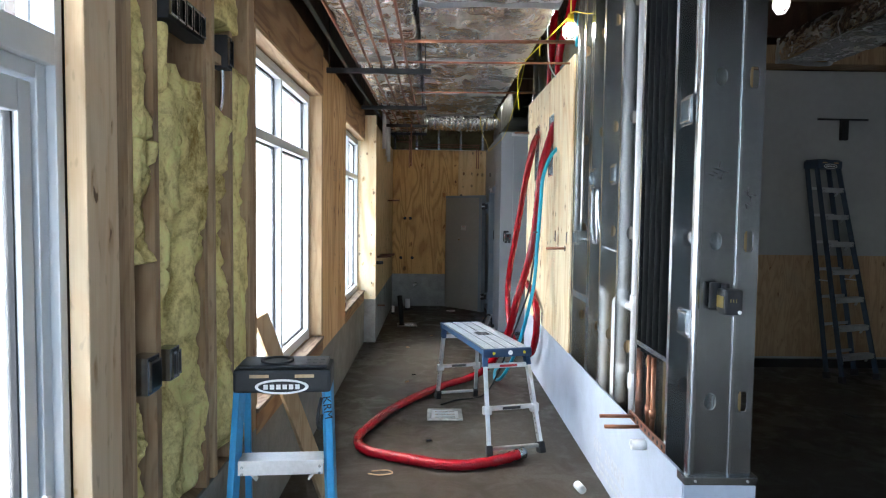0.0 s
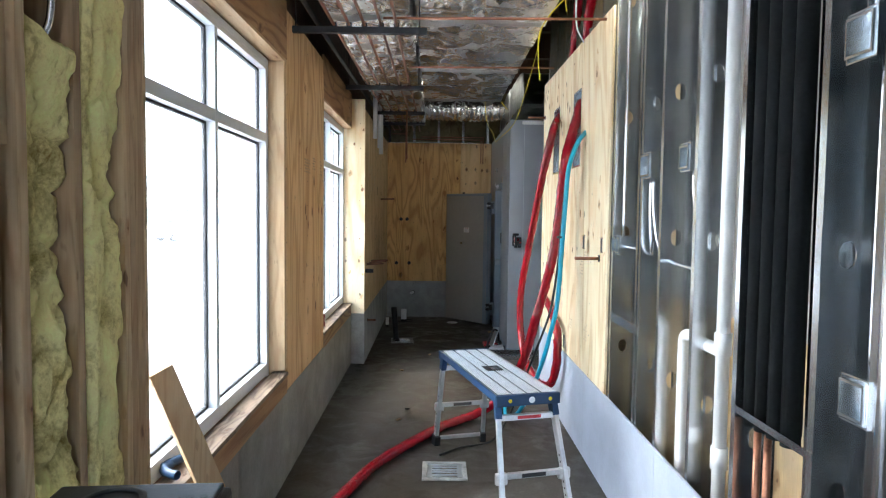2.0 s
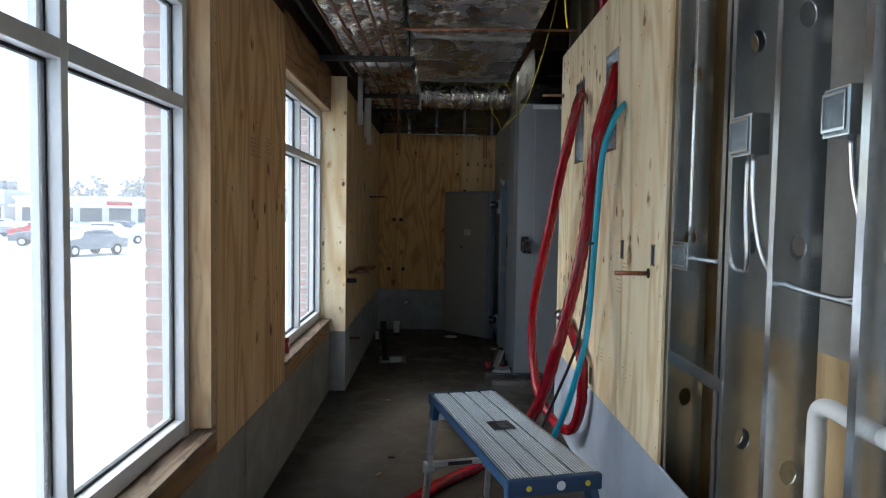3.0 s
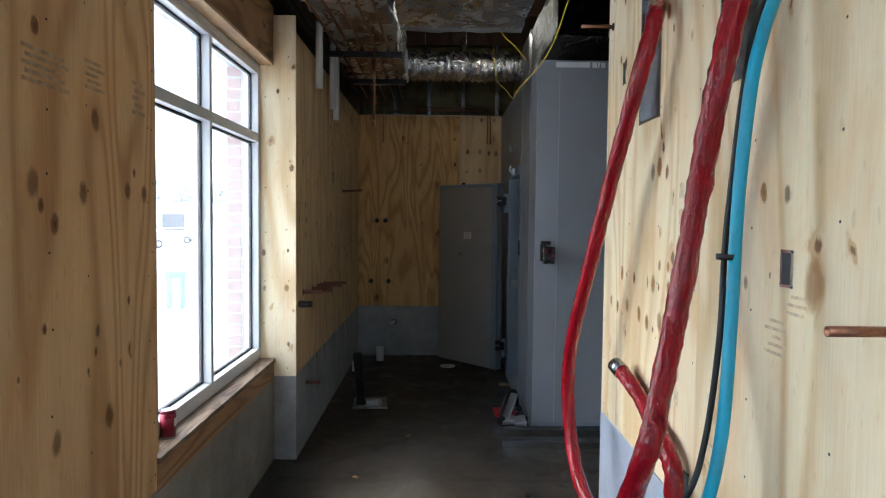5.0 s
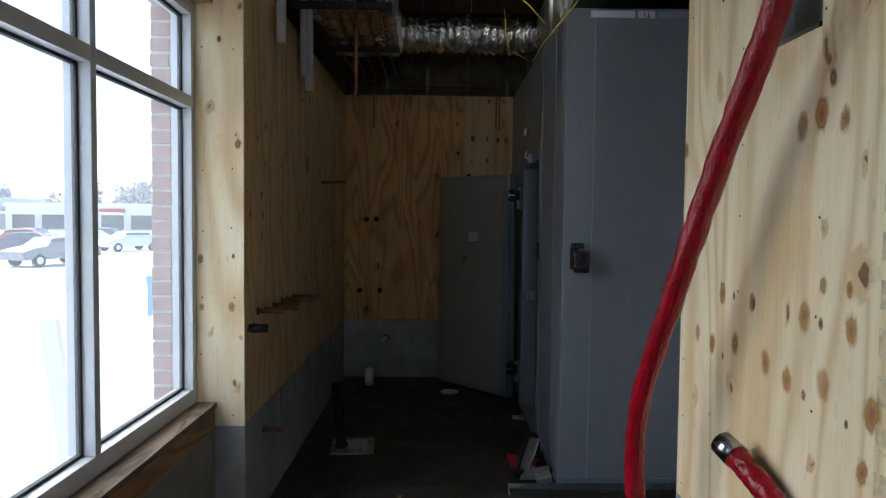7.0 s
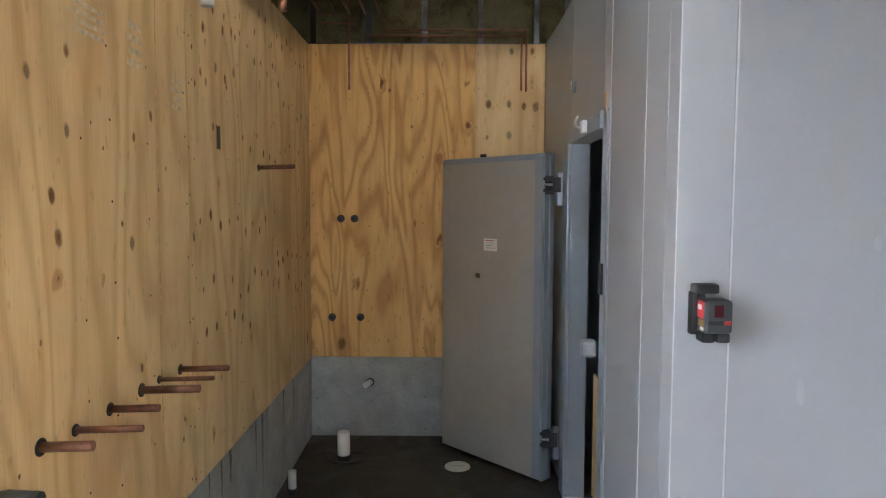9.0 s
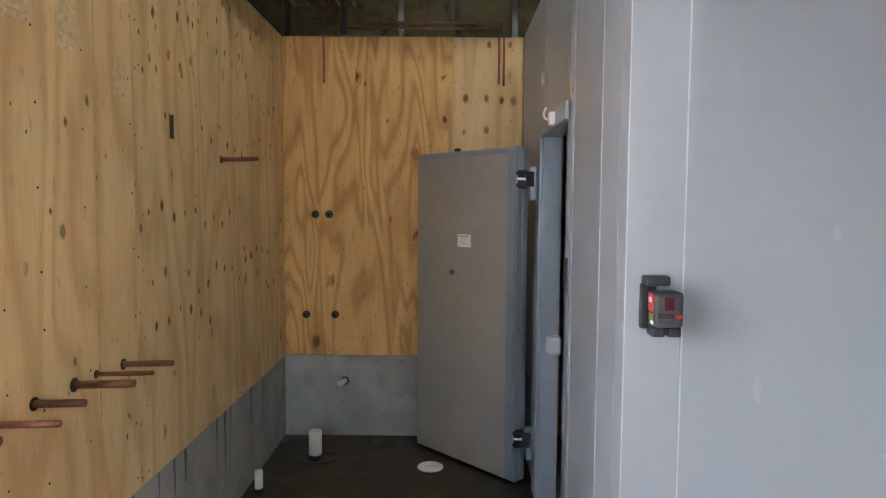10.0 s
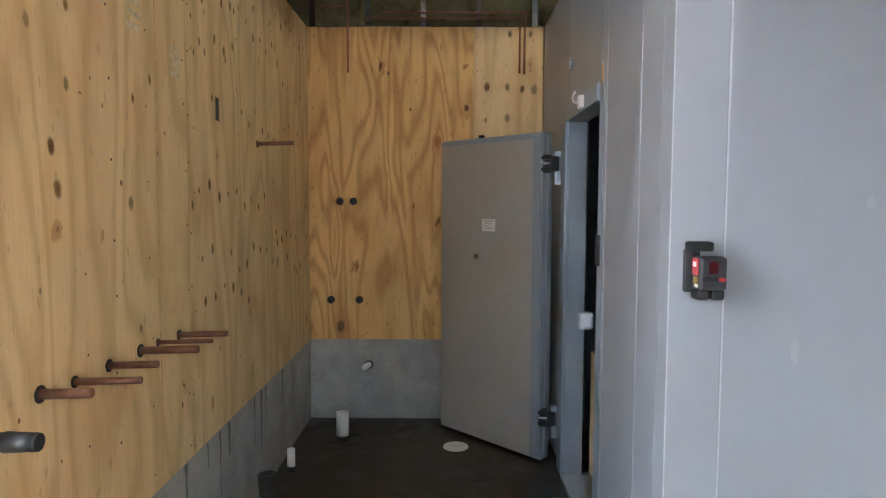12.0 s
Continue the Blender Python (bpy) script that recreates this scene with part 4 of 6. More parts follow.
part("door_frame", box(-0.018, 0.0, 0.953, 1.72, 2.08, 2.16, 0.004), M_COOLER_DK, cooler)
part("door_jamb", box(0.0, 0.105, 1.705, 1.721, 0.02, 2.08, 0.002), M_COOLER_DK, cooler)
part("threshold", box(-0.02, 0.12, 0.953, 1.705, 0.0, 0.022, 0.002), M_ALU, cooler)
part("strike_plate", box(-0.012, 0.0, 0.90, 0.955, 1.33, 1.47, 0.003), M_BLACK, cooler)
part("latch_catch", box(-0.07, -0.004, 0.99, 1.06, 1.02, 1.10, 0.015), M_COOLER, cooler, "grey cast latch catch")
t = hose([(-0.012, 1.30, 2.125), (-0.05, 1.30, 2.125), (-0.062, 1.30, 2.15), (-0.05, 1.30, 2.18)], 0.005)
part("hook", t, M_PVC, cooler, "white metal hook")
part("hook_plate", box(-0.045, -0.0185, 1.22, 1.27, 2.09, 2.15, 0.004), M_PVC, cooler)
part("bracket", box(-0.03, 0.0, 1.60, 1.63, 2.35, 2.41, 0.004), M_GALV_DK, cooler)
part("cover_plate", box(-0.004, 0.0, 0.90, 0.94, 2.10, 2.24, 0.001), M_LUMBER, cooler)
for k, (a, b) in enumerate(((0.14, 0.40), (0.42, 0.52), (0.54, 0.75))):
    part("paper_label", box(a, b, -0.004, 0.0, CZ - 0.055, CZ - 0.015), M_WHITE if k != 2 else M_GREYMARK, cooler)
# sealant smears and scuffs on the cooler skin
for k, (xx, zz, w_, h_) in enumerate(((0.95, 1.24, 0.02, 0.05), (0.62, 1.62, 0.02, 0.03), (0.80, 0.95, 0.03, 0.015), (1.25, 1.86, 0.012, 0.01), (1.19, 1.86, 0.02, 0.008), (1.32, 1.858, 0.03, 0.01), (0.40, 1.15, 0.02, 0.05))):
    def smear(u, v, k=k, xx=xx, zz=zz, w_=w_, h_=h_):
        a, r = 2 * math.pi * u, v * (0.75 + 0.5 * noise.noise(Vector((math.cos(2 * math.pi * u) * 2, math.sin(2 * math.pi * u) * 2, k * 3.1))))
        return Vector((xx + w_ * r * math.cos(a), -0.0006, zz + h_ * r * math.sin(a)))
    part("sealant_smear", panel_grid(14, 2, smear), M_COOLER_PALE, cooler)
for k, (yy, zz, w_, h_) in enumerate(((0.10, 1.72, 0.02, 0.10), (0.07, 1.95, 0.012, 0.05), (0.06, 1.45, 0.012, 0.02), (0.40, 2.35, 0.02, 0.02), (0.55, 2.45, 0.012, 0.05), (0.42, 1.1, 0.012, 0.02))):
    def smear(u, v, k=k, yy=yy, zz=zz, w_=w_, h_=h_):
        a, r = 2 * math.pi * u, v * (0.75 + 0.5 * noise.noise(Vector((math.cos(2 * math.pi * u) * 2, math.sin(2 * math.pi * u) * 2, k * 5.3))))
        return Vector((-0.0006, yy + w_ * r * math.cos(a), zz + h_ * r * math.sin(a)))
    part("sealant_smear", panel_grid(14, 2, smear), M_COOLER_PALE, cooler)
# open leaf, hinged at its near edge
LA = Vector((1.13, 10.80, 0))
LB = Vector((1.735, 10.17, 0))
u = (LB - LA).normalized()
ang = math.degrees(math.atan2(u.y, u.x))
leaf_m = Matrix.Translation(LA - Vector((CX, CY, 0))) @ pose(0, 0, 0, 0, 0, ang)
L = (LB - LA).length


def leaf_part(name, q, mat, bev=0.004, parent=None, label=""):
    return part(name, box(*q, bev, None, leaf_m), mat, parent or cooler, label)


leaf = leaf_part("door_leaf", (0, L, 0, 0.085, 0.03, 2.036), M_LEAF, 0.006, None, "open cooler door leaf with a dull metal skin")
for q in ((-0.006, L + 0.006, 0.02, 0.10, 2.036, 2.047), (-0.012, -0.001, 0.02, 0.10, 0.025, 2.047), (L + 0.001, L + 0.012, 0.004, 0.10, 0.025, 2.047)):
    leaf_part("edge_gasket", q, M_COOLER_DK, 0.003, leaf)
leaf_part("edge_trim", (L + 0.012, L + 0.020, 0.045, 0.06, 0.05, 2.03), M_COOLER, 0.002, leaf)
leaf_part("edge_trim", (L - 0.058, L + 0.001, -0.004, 0.0, 0.035, 2.03), M_COOLER_DK, 0.001, leaf)
leaf_part("top_band", (0.002, L - 0.059, -0.003, 0.0, 2.008, 2.035), M_COOLER_DK, 0.001, leaf)
leaf_part("sticker", (0.395, 0.51, -0.003, -0.0005, 1.435, 1.515), M_WHITE, 0, leaf, "small white caution sticker")
for k in range(4):
    leaf_part("sticker_print", (0.41 + 0.01 * (k % 2), 0.49 - 0.012 * (k % 3), -0.0042, -0.003, 1.500 - k * 0.016, 1.504 - k * 0.016), M_GREYMARK if k else M_REDP, 0, leaf)
leaf_part("knob", (0.32, 0.36, 0.03, 0.06, 2.047, 2.07), M_BLACK, 0.01, leaf)
leaf_part("smudge_mark", (0.32, 0.36, -0.0015, -0.0005, 1.25, 1.28), M_GALV_DK, 0, leaf)
for z in (0.24, 1.80):
    h = box(1.745 - CX, 1.80 - CX, 10.16 - CY, 10.22 - CY, z, z + 0.11, 0.008)
    hg = part("hinge", h, M_BLACK, cooler, "black and bright metal cam hinge")
    part("hinge_cap", box(1.815 - CX, 1.862 - CX, 10.15 - CY, 10.20 - CY, z - 0.07, z + 0.13, 0.010), M_COOLER_DK, hg)
    part("hinge_arm", box(1.79 - CX, 1.84 - CX, 10.145 - CY, 10.17 - CY, z + 0.01, z + 0.10, 0.006), M_BLACK, hg)
    for j in range(3):
        part("hinge_knuckle", box(1.735 - CX, 1.80 - CX, 10.152 - CY, 10.228 - CY, z + 0.012 + j * 0.034, z + 0.032 + j * 0.034, 0.006), M_GALV if j == 1 else M_BLACK, hg)


def text_mesh(body, size, m, mat, parent, name):
    cu = bpy.data.curves.new("lettering", "FONT")
    cu.body, cu.size, cu.extrude, cu.align_x, cu.align_y = body, size, 0.0005, "CENTER", "CENTER"
    tmp = bpy.data.objects.new("lettering", cu)
    me = bpy.data.meshes.new_from_object(tmp)
    bpy.data.objects.remove(tmp)
    me.transform(m)
    me.materials.append(mat)
    ob = new(name, me)
    ob.parent = parent
    return ob


text_mesh("T1", 0.045, pose(0.47, -0.006, CZ - 0.035, 90, 180, 0), M_BLACK, cooler, "label_lettering")
# dark shelves seen in the cooler's doorway
part("inner_panel", box(0.3, 2.6, 2.55, 2.69, 0.03, CZ - 0.11), M_COOLER_DK, cooler)
single("plywood_offcut", box(2.02, 2.03, 9.75, 10.0, 0.025, 0.75, 0.001, None, Matrix.Identity(4)), M_PLY, "plywood offcut standing inside the cooler doorway", "board")


def laser_level(at, turn=0.0):
    """A magnetic line laser on its wall bracket: mount, body, battery, window, colour plates."""
    b = thing("laser_level", at, "black and red line laser on a wall bracket", "laser level", "", turn)
    part("bracket", box(-0.075, -0.045, -0.045, 0.0, -0.09, 0.09, 0.006), M_BLACK, b)
    part("top_clamp", box(-0.07, 0.04, -0.075, -0.003, 0.085, 0.125, 0.012), M_BLACK, b)
    part("neck", box(-0.04, -0.01, -0.04, -0.01, 0.06, 0.09, 0.005), M_DARK, b)
    body = part("body", box(-0.045, 0.085, -0.115, -0.02, -0.075, 0.065, 0.018), M_CHAR, b)
    side = part("side_plate", box(-0.0485, -0.043, -0.105, -0.03, -0.012, 0.058, 0.002), M_REDP, body, "red side plate")
    part("logo_mark", box(-0.0505, -0.048, -0.09, -0.055, 0.022, 0.044, 0.001), M_WHITE, side)
    part("yellow_tag", box(-0.0487, -0.043, -0.105, -0.06, -0.045, -0.018, 0.002), M_MUSTARD, body)
    part("white_tag", box(-0.0487, -0.043, -0.105, -0.075, -0.062, -0.048, 0.002), M_WHITE, body)
    part("window", box(0.0, 0.04, -0.1185, -0.113, -0.005, 0.045, 0.002), M_REDDK, body, "dark red laser window")
    part("slot", box(-0.03, 0.04, -0.119, -0.113, -0.038, -0.018, 0.002), M_BLACK, body)
    part("switch", box(0.045, 0.075, -0.120, -0.113, -0.036, -0.020, 0.002), M_REDP, body)
    for k in range(2):
        part("battery", box(-0.045 + k * 0.07, 0.012 + k * 0.07, -0.10, -0.02, -0.115, -0.073, 0.010), M_BLACK, b)
    return b


lz = laser_level((1.955, CY - 0.004, 1.405))
lz.scale = (0.66, 0.72, 0.73)

# clutter and track at the cooler's corner
for k, (x0, x1, y0, zz, rot) in enumerate(((1.55, 2.75, 8.12, 0.0, 0.8), (1.60, 2.6, 7.86, 0.0, -0.5))):
    tr = thing("steel_track", (x0, y0, 0), "length of galvanised steel track on the floor", "metal track", "loose track", rot)
    w = x1 - x0
    part("web", box(0, w, 0, 0.09, 0.0, 0.003), M_GALV, tr)
    part("flange", box(0, w, 0, 0.003, 0.003, 0.05), M_GALV, tr)
    part("flange", box(0, w, 0.087, 0.09, 0.003, 0.05), M_GALV, tr)
    part("slot", box(w * 0.45, w * 0.52, -0.0012, 0.0, 0.018, 0.032), M_DARK, tr)
for k in range(11):
    rr = random.uniform
    c = Vector((rr(1.62, 1.82), rr(8.34, 8.75), 0))
    m = Matrix.Translation(c + Vector((0, 0, 0.02))) @ pose(0, 0, 0, rr(-12, 12), rr(-12, 12), rr(0, 180))
    sx, sy, sz = rr(0.03, 0.09), rr(0.02, 0.06), rr(0.02, 0.05)
    t = box(-sx, sx, -sy, sy, 0, sz, 0.006, None, m)
    single("tool", t, (M_BLACK, M_ALU, M_DARK, M_REDP, M_GALV)[k % 5], "small dark hand tool or fitting in a floor pile", "tool", "pile of tools")
t = hose([(1.62, 8.38, 0.03), (1.66, 8.45, 0.16), (1.72, 8.52, 0.24), (1.78, 8.60, 0.20), (1.80, 8.66, 0.06)], 0.014)
single("pry_bar", t, M_BLACK, "black bent tool handle leaning in the pile", "tool", "pile of tools")
t = box(-0.006, 0.006, -0.05, 0.05, 0, 0.26, 0.002, None, Matrix.Translation((1.66, 8.42, 0.0)) @ pose(0, 0, 0, -12, 28, 20))
single("aluminium_offcut", t, M_ALU, "bright metal offcut leaning on the tool pile", "offcut", "pile of tools")

# ---- overhead: wrapped ducts, copper lines, struts ----
def wrapped_duct(x0, x1, y0, y1, z0, z1, seed, pinch=0.85):
    """A rectangular duct in loose foil wrap: soft corners, sagging and pinched at its bands."""
    w, h, per = x1 - x0, z1 - z0, 2 * (x1 - x0) + 2 * (z1 - z0)

    def fn(u, v):
        y = y0 + (y1 - y0) * v
        s = u * per
        if s < w:
            p, nrm = Vector((x0 + s, y, z0)), Vector((0, 0, -1))
        elif s < w + h:
            p, nrm = Vector((x1, y, z0 + s - w)), Vector((1, 0, 0))
        elif s < 2 * w + h:
            p, nrm = Vector((x1 - (s - w - h), y, z1)), Vector((0, 0, 1))
        else:
            p, nrm = Vector((x0, y, z1 - (s - 2 * w - h))), Vector((-1, 0, 0))
        band = abs(math.sin(math.pi * (y - y0) / pinch)) ** 0.45
        q = Vector((p.x * 3, y * 2.2, p.z * 3 + seed))
        d = noise.fractal(q, 0.9, 2.0, 4) * 0.022 + (band - 0.7) * 0.035
        return p + nrm * d
    t = panel_grid(44, max(3, int((y1 - y0) * 22)), fn)
    bmesh.ops.remove_doubles(t, verts=list(t.verts), dist=0.0005)
    return t


def duct_run(x0, x1, y0, y1, z0, z1, seed, pinch, label, foil=M_FOIL):
    """A duct run in wrapped lengths, taped where they meet, on rod hangers."""
    b = thing("air_duct", ((x0 + x1) / 2, (y0 + y1) / 2, z0), label, "duct")
    sh = Matrix.Translation((-(x0 + x1) / 2, -(y0 + y1) / 2, -z0))
    n_ = max(1, round((y1 - y0) / (pinch * 2)))
    for k in range(n_):
        a, c = y0 + (y1 - y0) * k / n_, y0 + (y1 - y0) * (k + 1) / n_
        t = wrapped_duct(x0, x1, a, c, z0, z1, seed + k * 3.3, (c - a) / 2)
        t.transform(sh)
        sec = part("foil_wrap", t, foil, b)
        t = wrapped_duct(x0 - 0.004, x1 + 0.004, c - 0.04, c + 0.03, z0 - 0.004, z1 + 0.004, seed + 50, 0.07)
        t.transform(sh)
        part("foil_tape", t, M_ALU, sec)
        for xx in (x0 + 0.02, x1 - 0.02):
            t = rod((xx, a + 0.4, z1), (xx, a + 0.4, 4.1), 0.005, None, 6)
            t.transform(sh)
            part("hanger_rod", t, M_DARK, sec)
    return b


duct_run(0.80, 1.75, -3.0, 8.35, 3.13, 3.55, 2.0, 0.85, "large rectangular air duct in crinkled foil wrap")
duct_run(0.20, 0.76, -3.0, 10.2, 3.10, 3.45, 9.0, 1.3, "narrow air duct in crinkled foil wrap")
duct_run(2.0, 2.75, 8.35, 11.0, 3.08, 3.5, 5.0, 0.8, "foil-wrapped duct over the cooler roof, toned dark to dim its reflections", M_FOIL_DIM)
duct_run(4.6, 5.2, -2.0, 6.1, 3.40, 3.66, 7.0, 1.0, "foil-wrapped duct high in the dark room")
t = bm_new()
N = 90
line = [Vector((0.74 + 1.28 * k / N, 10.42 + 0.04 * math.sin(k / 9), 3.35 - 0.03 * math.sin(math.pi * k / N))) for k in range(N + 1)]
rings = []
for k, p in enumerate(line):
    r_ = 0.155 * (1 + 0.07 * math.sin(k * 1.25)) * (1.06 if k < 8 else 1)
    rings.append([t.verts.new(p + Vector((0.02 * noise.noise(Vector((k * 0.3, s, 0))), math.cos(2 * math.pi * s / 20) * r_ * (1 + 0.05 * noise.noise(Vector((k * 0.4, s * 0.7, 2)))), math.sin(2 * math.pi * s / 20) * r_))) for s in range(20)])
for a, b in zip(rings, rings[1:]):
    for s in range(20):
        t.faces.new((a[s], a[(s + 1) % 20], b[(s + 1) % 20], b[s])).smooth = True
t.faces.new(rings[0]), t.faces.new(rings[-1])
for xx in (0.95, 1.4):
    rod((xx, 10.44, 3.40), (xx, 10.44, 4.1), 0.004, None, 6, t)
single("flexible_duct", t, M_FOIL, "shiny crinkled flexible foil duct", "duct")

STRUTS = ((4.60, 2.925, -0.01, 0.88), (6.75, 2.965, 0.05, 0.82), (8.65, 3.01, 0.16, 0.80), (9.80, 3.03, 0.16, 0.78), (2.2, 2.90, -0.01, 0.9))
for y, z, x0, x1 in STRUTS:
    s_ = thing("pipe_hanger", (0.4, y, z), "black steel strut channel hanging under the ducts", "pipe hanger", "strut hangers")
    part("channel", box(x0 - 0.4, x1 - 0.4, -0.021, 0.021, -0.02, 0.021, 0.003), M_DARK, s_)
    for xx in (x0 + 0.03, x1 - 0.05):
        part("hanger_rod", rod((xx - 0.4, 0, 0.021), (xx - 0.4, 0, 3.72 - z), 0.005, None, 8), M_DARK, s_)
    for xx in (0.27, 0.37, 0.47, 0.58, 0.68):
        part("pipe_clip", box(xx - 0.418, xx - 0.382, -0.012, 0.012, 0.0215, 0.05, 0.003), M_DARK, s_)
for xx in (0.27, 0.37, 0.47, 0.58, 0.68):
    t = hose([(xx, -2.5, 2.91), (xx, 2.2, 2.935), (xx, 4.6, 2.96), (xx, 6.75, 3.0), (xx + 0.01, 8.65, 3.045), (xx, 9.9, 3.065), (xx, 10.9, 3.07)], 0.0105, 4, 8)
    single("copper_pipe", t, M_COPPER, "long dull copper pipe running under the ducts", "pipe", "overhead copper pipes")
single("insulated_pipe", hose([(0.13, -2.5, 3.02), (0.13, 4.6, 3.02), (0.16, 7.6, 3.04), (0.2, 10.5, 3.06)], 0.018, 4, 8), M_DARK, "dark insulated pipe along the wall head", "pipe")
for x0, x1, y, z, r in ((0.5, 1.93, 3.88, 2.99, 0.013), (0.6, 2.04, 4.52, 2.985, 0.009), (0.7, 2.0, 6.2, 3.05, 0.009)):
    single("copper_pipe", rod((x0, y, z), (x1, y - 0.05, z), r, None, 10), M_COPPER, "copper branch pipe crossing under the foil duct", "pipe", "cross pipes")
for at, ln in (((0.215, 8.10, 2.62), 1.3), ((0.215, 8.72, 2.57), 1.4), ((0.225, 8.84, 2.50), 1.4)):
    t = pipe(at, (at[0], at[1], at[2] + ln), 0.027, 0.023)
    single("drain_pipe", t, M_PVC, "white plastic pipe end hanging by the wall head", "pipe", "hanging white pipes")
t = rod((0.57, 8.63, 2.43), (0.57, 8.63, 3.045), 0.011, None, 10)
rod((0.57, 8.63, 2.42), (0.57, 8.63, 2.47), 0.014, None, 10, t)
single("copper_pipe", t, M_COPPER, "short copper drop from the overhead pipes", "pipe")

# copper on the end wall
t = hose([(0.45, 11.0, 2.56), (0.45, 11.0, 2.8), (0.45, 11.0, 3.3)], 0.009, 4, 10)
single("copper_pipe", t, M_COPPER, "thin copper drop on the plywood end wall", "pipe")
for dx, dz in ((0.0, 0.0), (-0.035, -0.04)):
    t = rod((0.70 + dx * 4, 11.0, 2.985 + dz), (1.725 + dx, 11.0, 2.985 + dz), 0.008, None, 10)
    rod((1.725 + dx, 11.0, 2.99 + dz), (1.725 + dx, 11.0, 2.55 - dz * 0.2), 0.008, None, 10, t)
    rod((1.725 + dx, 11.0, 2.968 + dz), (1.725 + dx, 11.0, 2.998 + dz), 0.0115, None, 10, t)
    single("copper_pipe", t, M_COPPER, "copper pipe run with an elbow along the end wall", "pipe", "end wall pipes")
t = rod((0.22, 11.0, 3.03), (0.45, 11.0, 3.03), 0.008, None, 10)
rod((0.22, 11.0, 3.10), (0.40, 11.0, 3.10), 0.008, None, 10, t)
single("copper_pipe", t, M_COPPER, "short copper cross piece above the plywood", "pipe")
for xx, zz in ((0.38, 1.63), (0.48, 1.63), (0.31, 0.90), (0.52, 0.90)):
    b = thing("capped_stub", (xx, 11.02, zz), "black capped pipe stub in the plywood wall", "pipe stub", "wall stubs")
    part("ring", pipe((0, 0, 0), (0, -0.012, 0), 0.028, 0.016), M_DARK, b)
    part("plug", rod((0, 0, 0), (0, -0.03, 0), 0.016, 0.013), M_BLACK, b)
b = thing("drain_stub", (0.59, 11.02, 0.41), "grey plastic stub in the cement board", "pipe stub")
part("stub", pipe((0, 0, 0), (-0.03, -0.06, -0.01), 0.022, 0.016), M_PVC, b)
part("flange", pipe((0, 0, 0), (0, -0.006, 0), 0.032, 0.022), M_DARK, b)
# stubs on the stepped west wall
def stub(y, z, ln, r, dz=0.0):
    b = thing("copper_stub", (0.151, y, z), "short copper pipe stub sticking out of the plywood", "pipe stub", "copper stubs")
    part("tube", pipe((0, 0, 0), (ln, 0, dz), r, r * 0.8), M_COPPER_DULL, b)
    part("plate", pipe((0, 0, 0), (0.003, 0, 0), r * 1.75, r), M_DARK, b, "dark hole round the pipe")


for y, z, ln, r in ((7.84, 1.12, 0.15, 0.016), (7.99, 1.11, 0.21, 0.012), (8.17, 1.11, 0.17, 0.014), (8.37, 1.11, 0.22, 0.016), (8.50, 1.11, 0.22, 0.010), (8.68, 1.10, 0.21, 0.014), (9.74, 1.92, 0.22, 0.014)):
    stub(y, z + 0.008, ln * 0.88, r * 0.82, ln * 0.03)
stub(7.95, 0.45, 0.10, 0.012)
b = thing("black_stub", (0.151, 7.69, 1.062), "black iron pipe stub in the plywood", "pipe stub")
part("tube", pipe((0, 0, 0), (0.085, 0, 0), 0.022, 0.016), M_BLACK, b)
part("cap", rod((0.015, 0, 0), (0.092, 0, 0), 0.0245, 0.021, 20), M_DARK, b)
west2 = bm_new()
for q in ((9.11, 9.117, 1.97, 2.08), (9.155, 9.162, 1.97, 2.08)):
    box(0.1505, 0.153, *q, 0, west2)
part("outlet_cutout", west2, M_GALV, west)
part("outlet_recess", box(0.1503, 0.1515, 9.117, 9.155, 1.975, 2.075), M_DARK, west)
for y0, z0, w_, h_ in ((8.34, 2.17, 0.10, 0.16), (8.05, 2.2, 0.16, 0.10), (8.66, 2.08, 0.09, 0.13)):
    for k in range(4):
        part("stamp", box(0.1502, 0.1506, y0 + 0.012 * (k % 2), y0 + w_, z0 + k * h_ / 4, z0 + k * h_ / 4 + h_ / 7), M_PLYMARK, west)

for y0, z0, w_, h_ in ((4.98, 2.02, 0.22, 0.11), (5.29, 2.06, 0.12, 0.10), (5.60, 2.03, 0.10, 0.13)):
    for k in range(5):
        part("stamp", box(0.0002, 0.0006, y0 + 0.015 * (k % 2), y0 + w_ - 0.02 * (k % 3), z0 + k * h_ / 5, z0 + k * h_ / 5 + h_ / 9), M_STAMP_DK, west)

# floor services
def standpipe(at, r, h, mat, label, lean=0.0):
    b = thing("floor_pipe", at, label, "pipe")
    part("pipe", pipe((0, 0, 0), (lean, 0, h), r, r * 0.82, 18), mat, b)
    part("collar", pipe((0, 0, 0), (lean * 0.1, 0, 0.03), r * 1.25, r), M_DARK if mat is not M_BLACK else M_BLACK, b)
    return b


standpipe((0.46, 10.58, 0.0), 0.043, 0.188, M_PVC, "white plastic standpipe rising from the floor")
standpipe((0.235, 10.05, 0.0), 0.024, 0.135, M_PVC, "small white floor pipe by the wall")
standpipe((0.44, 8.93, 0.0), 0.038, 0.46, M_BLACK, "black plastic standpipe rising from the floor drain", -0.035)
t = hose([(0.33, 10.60, 0.008), (0.38, 10.50, 0.008), (0.50, 10.47, 0.008), (0.60, 10.52, 0.008), (0.58, 10.63, 0.008), (0.48, 10.66, 0.008)], 0.006, 6, 8)
single("wire_scrap", t, M_DARK, "dark scrap of wire round the standpipe", "wire")
b = thing("floor_cover", (1.235, 10.45, 0), "round white floor cleanout cover", "floor cover")
part("disc", rod((0, 0, 0.0), (0, 0, 0.006), 0.085, 0.083, 28), M_WHITE, b)
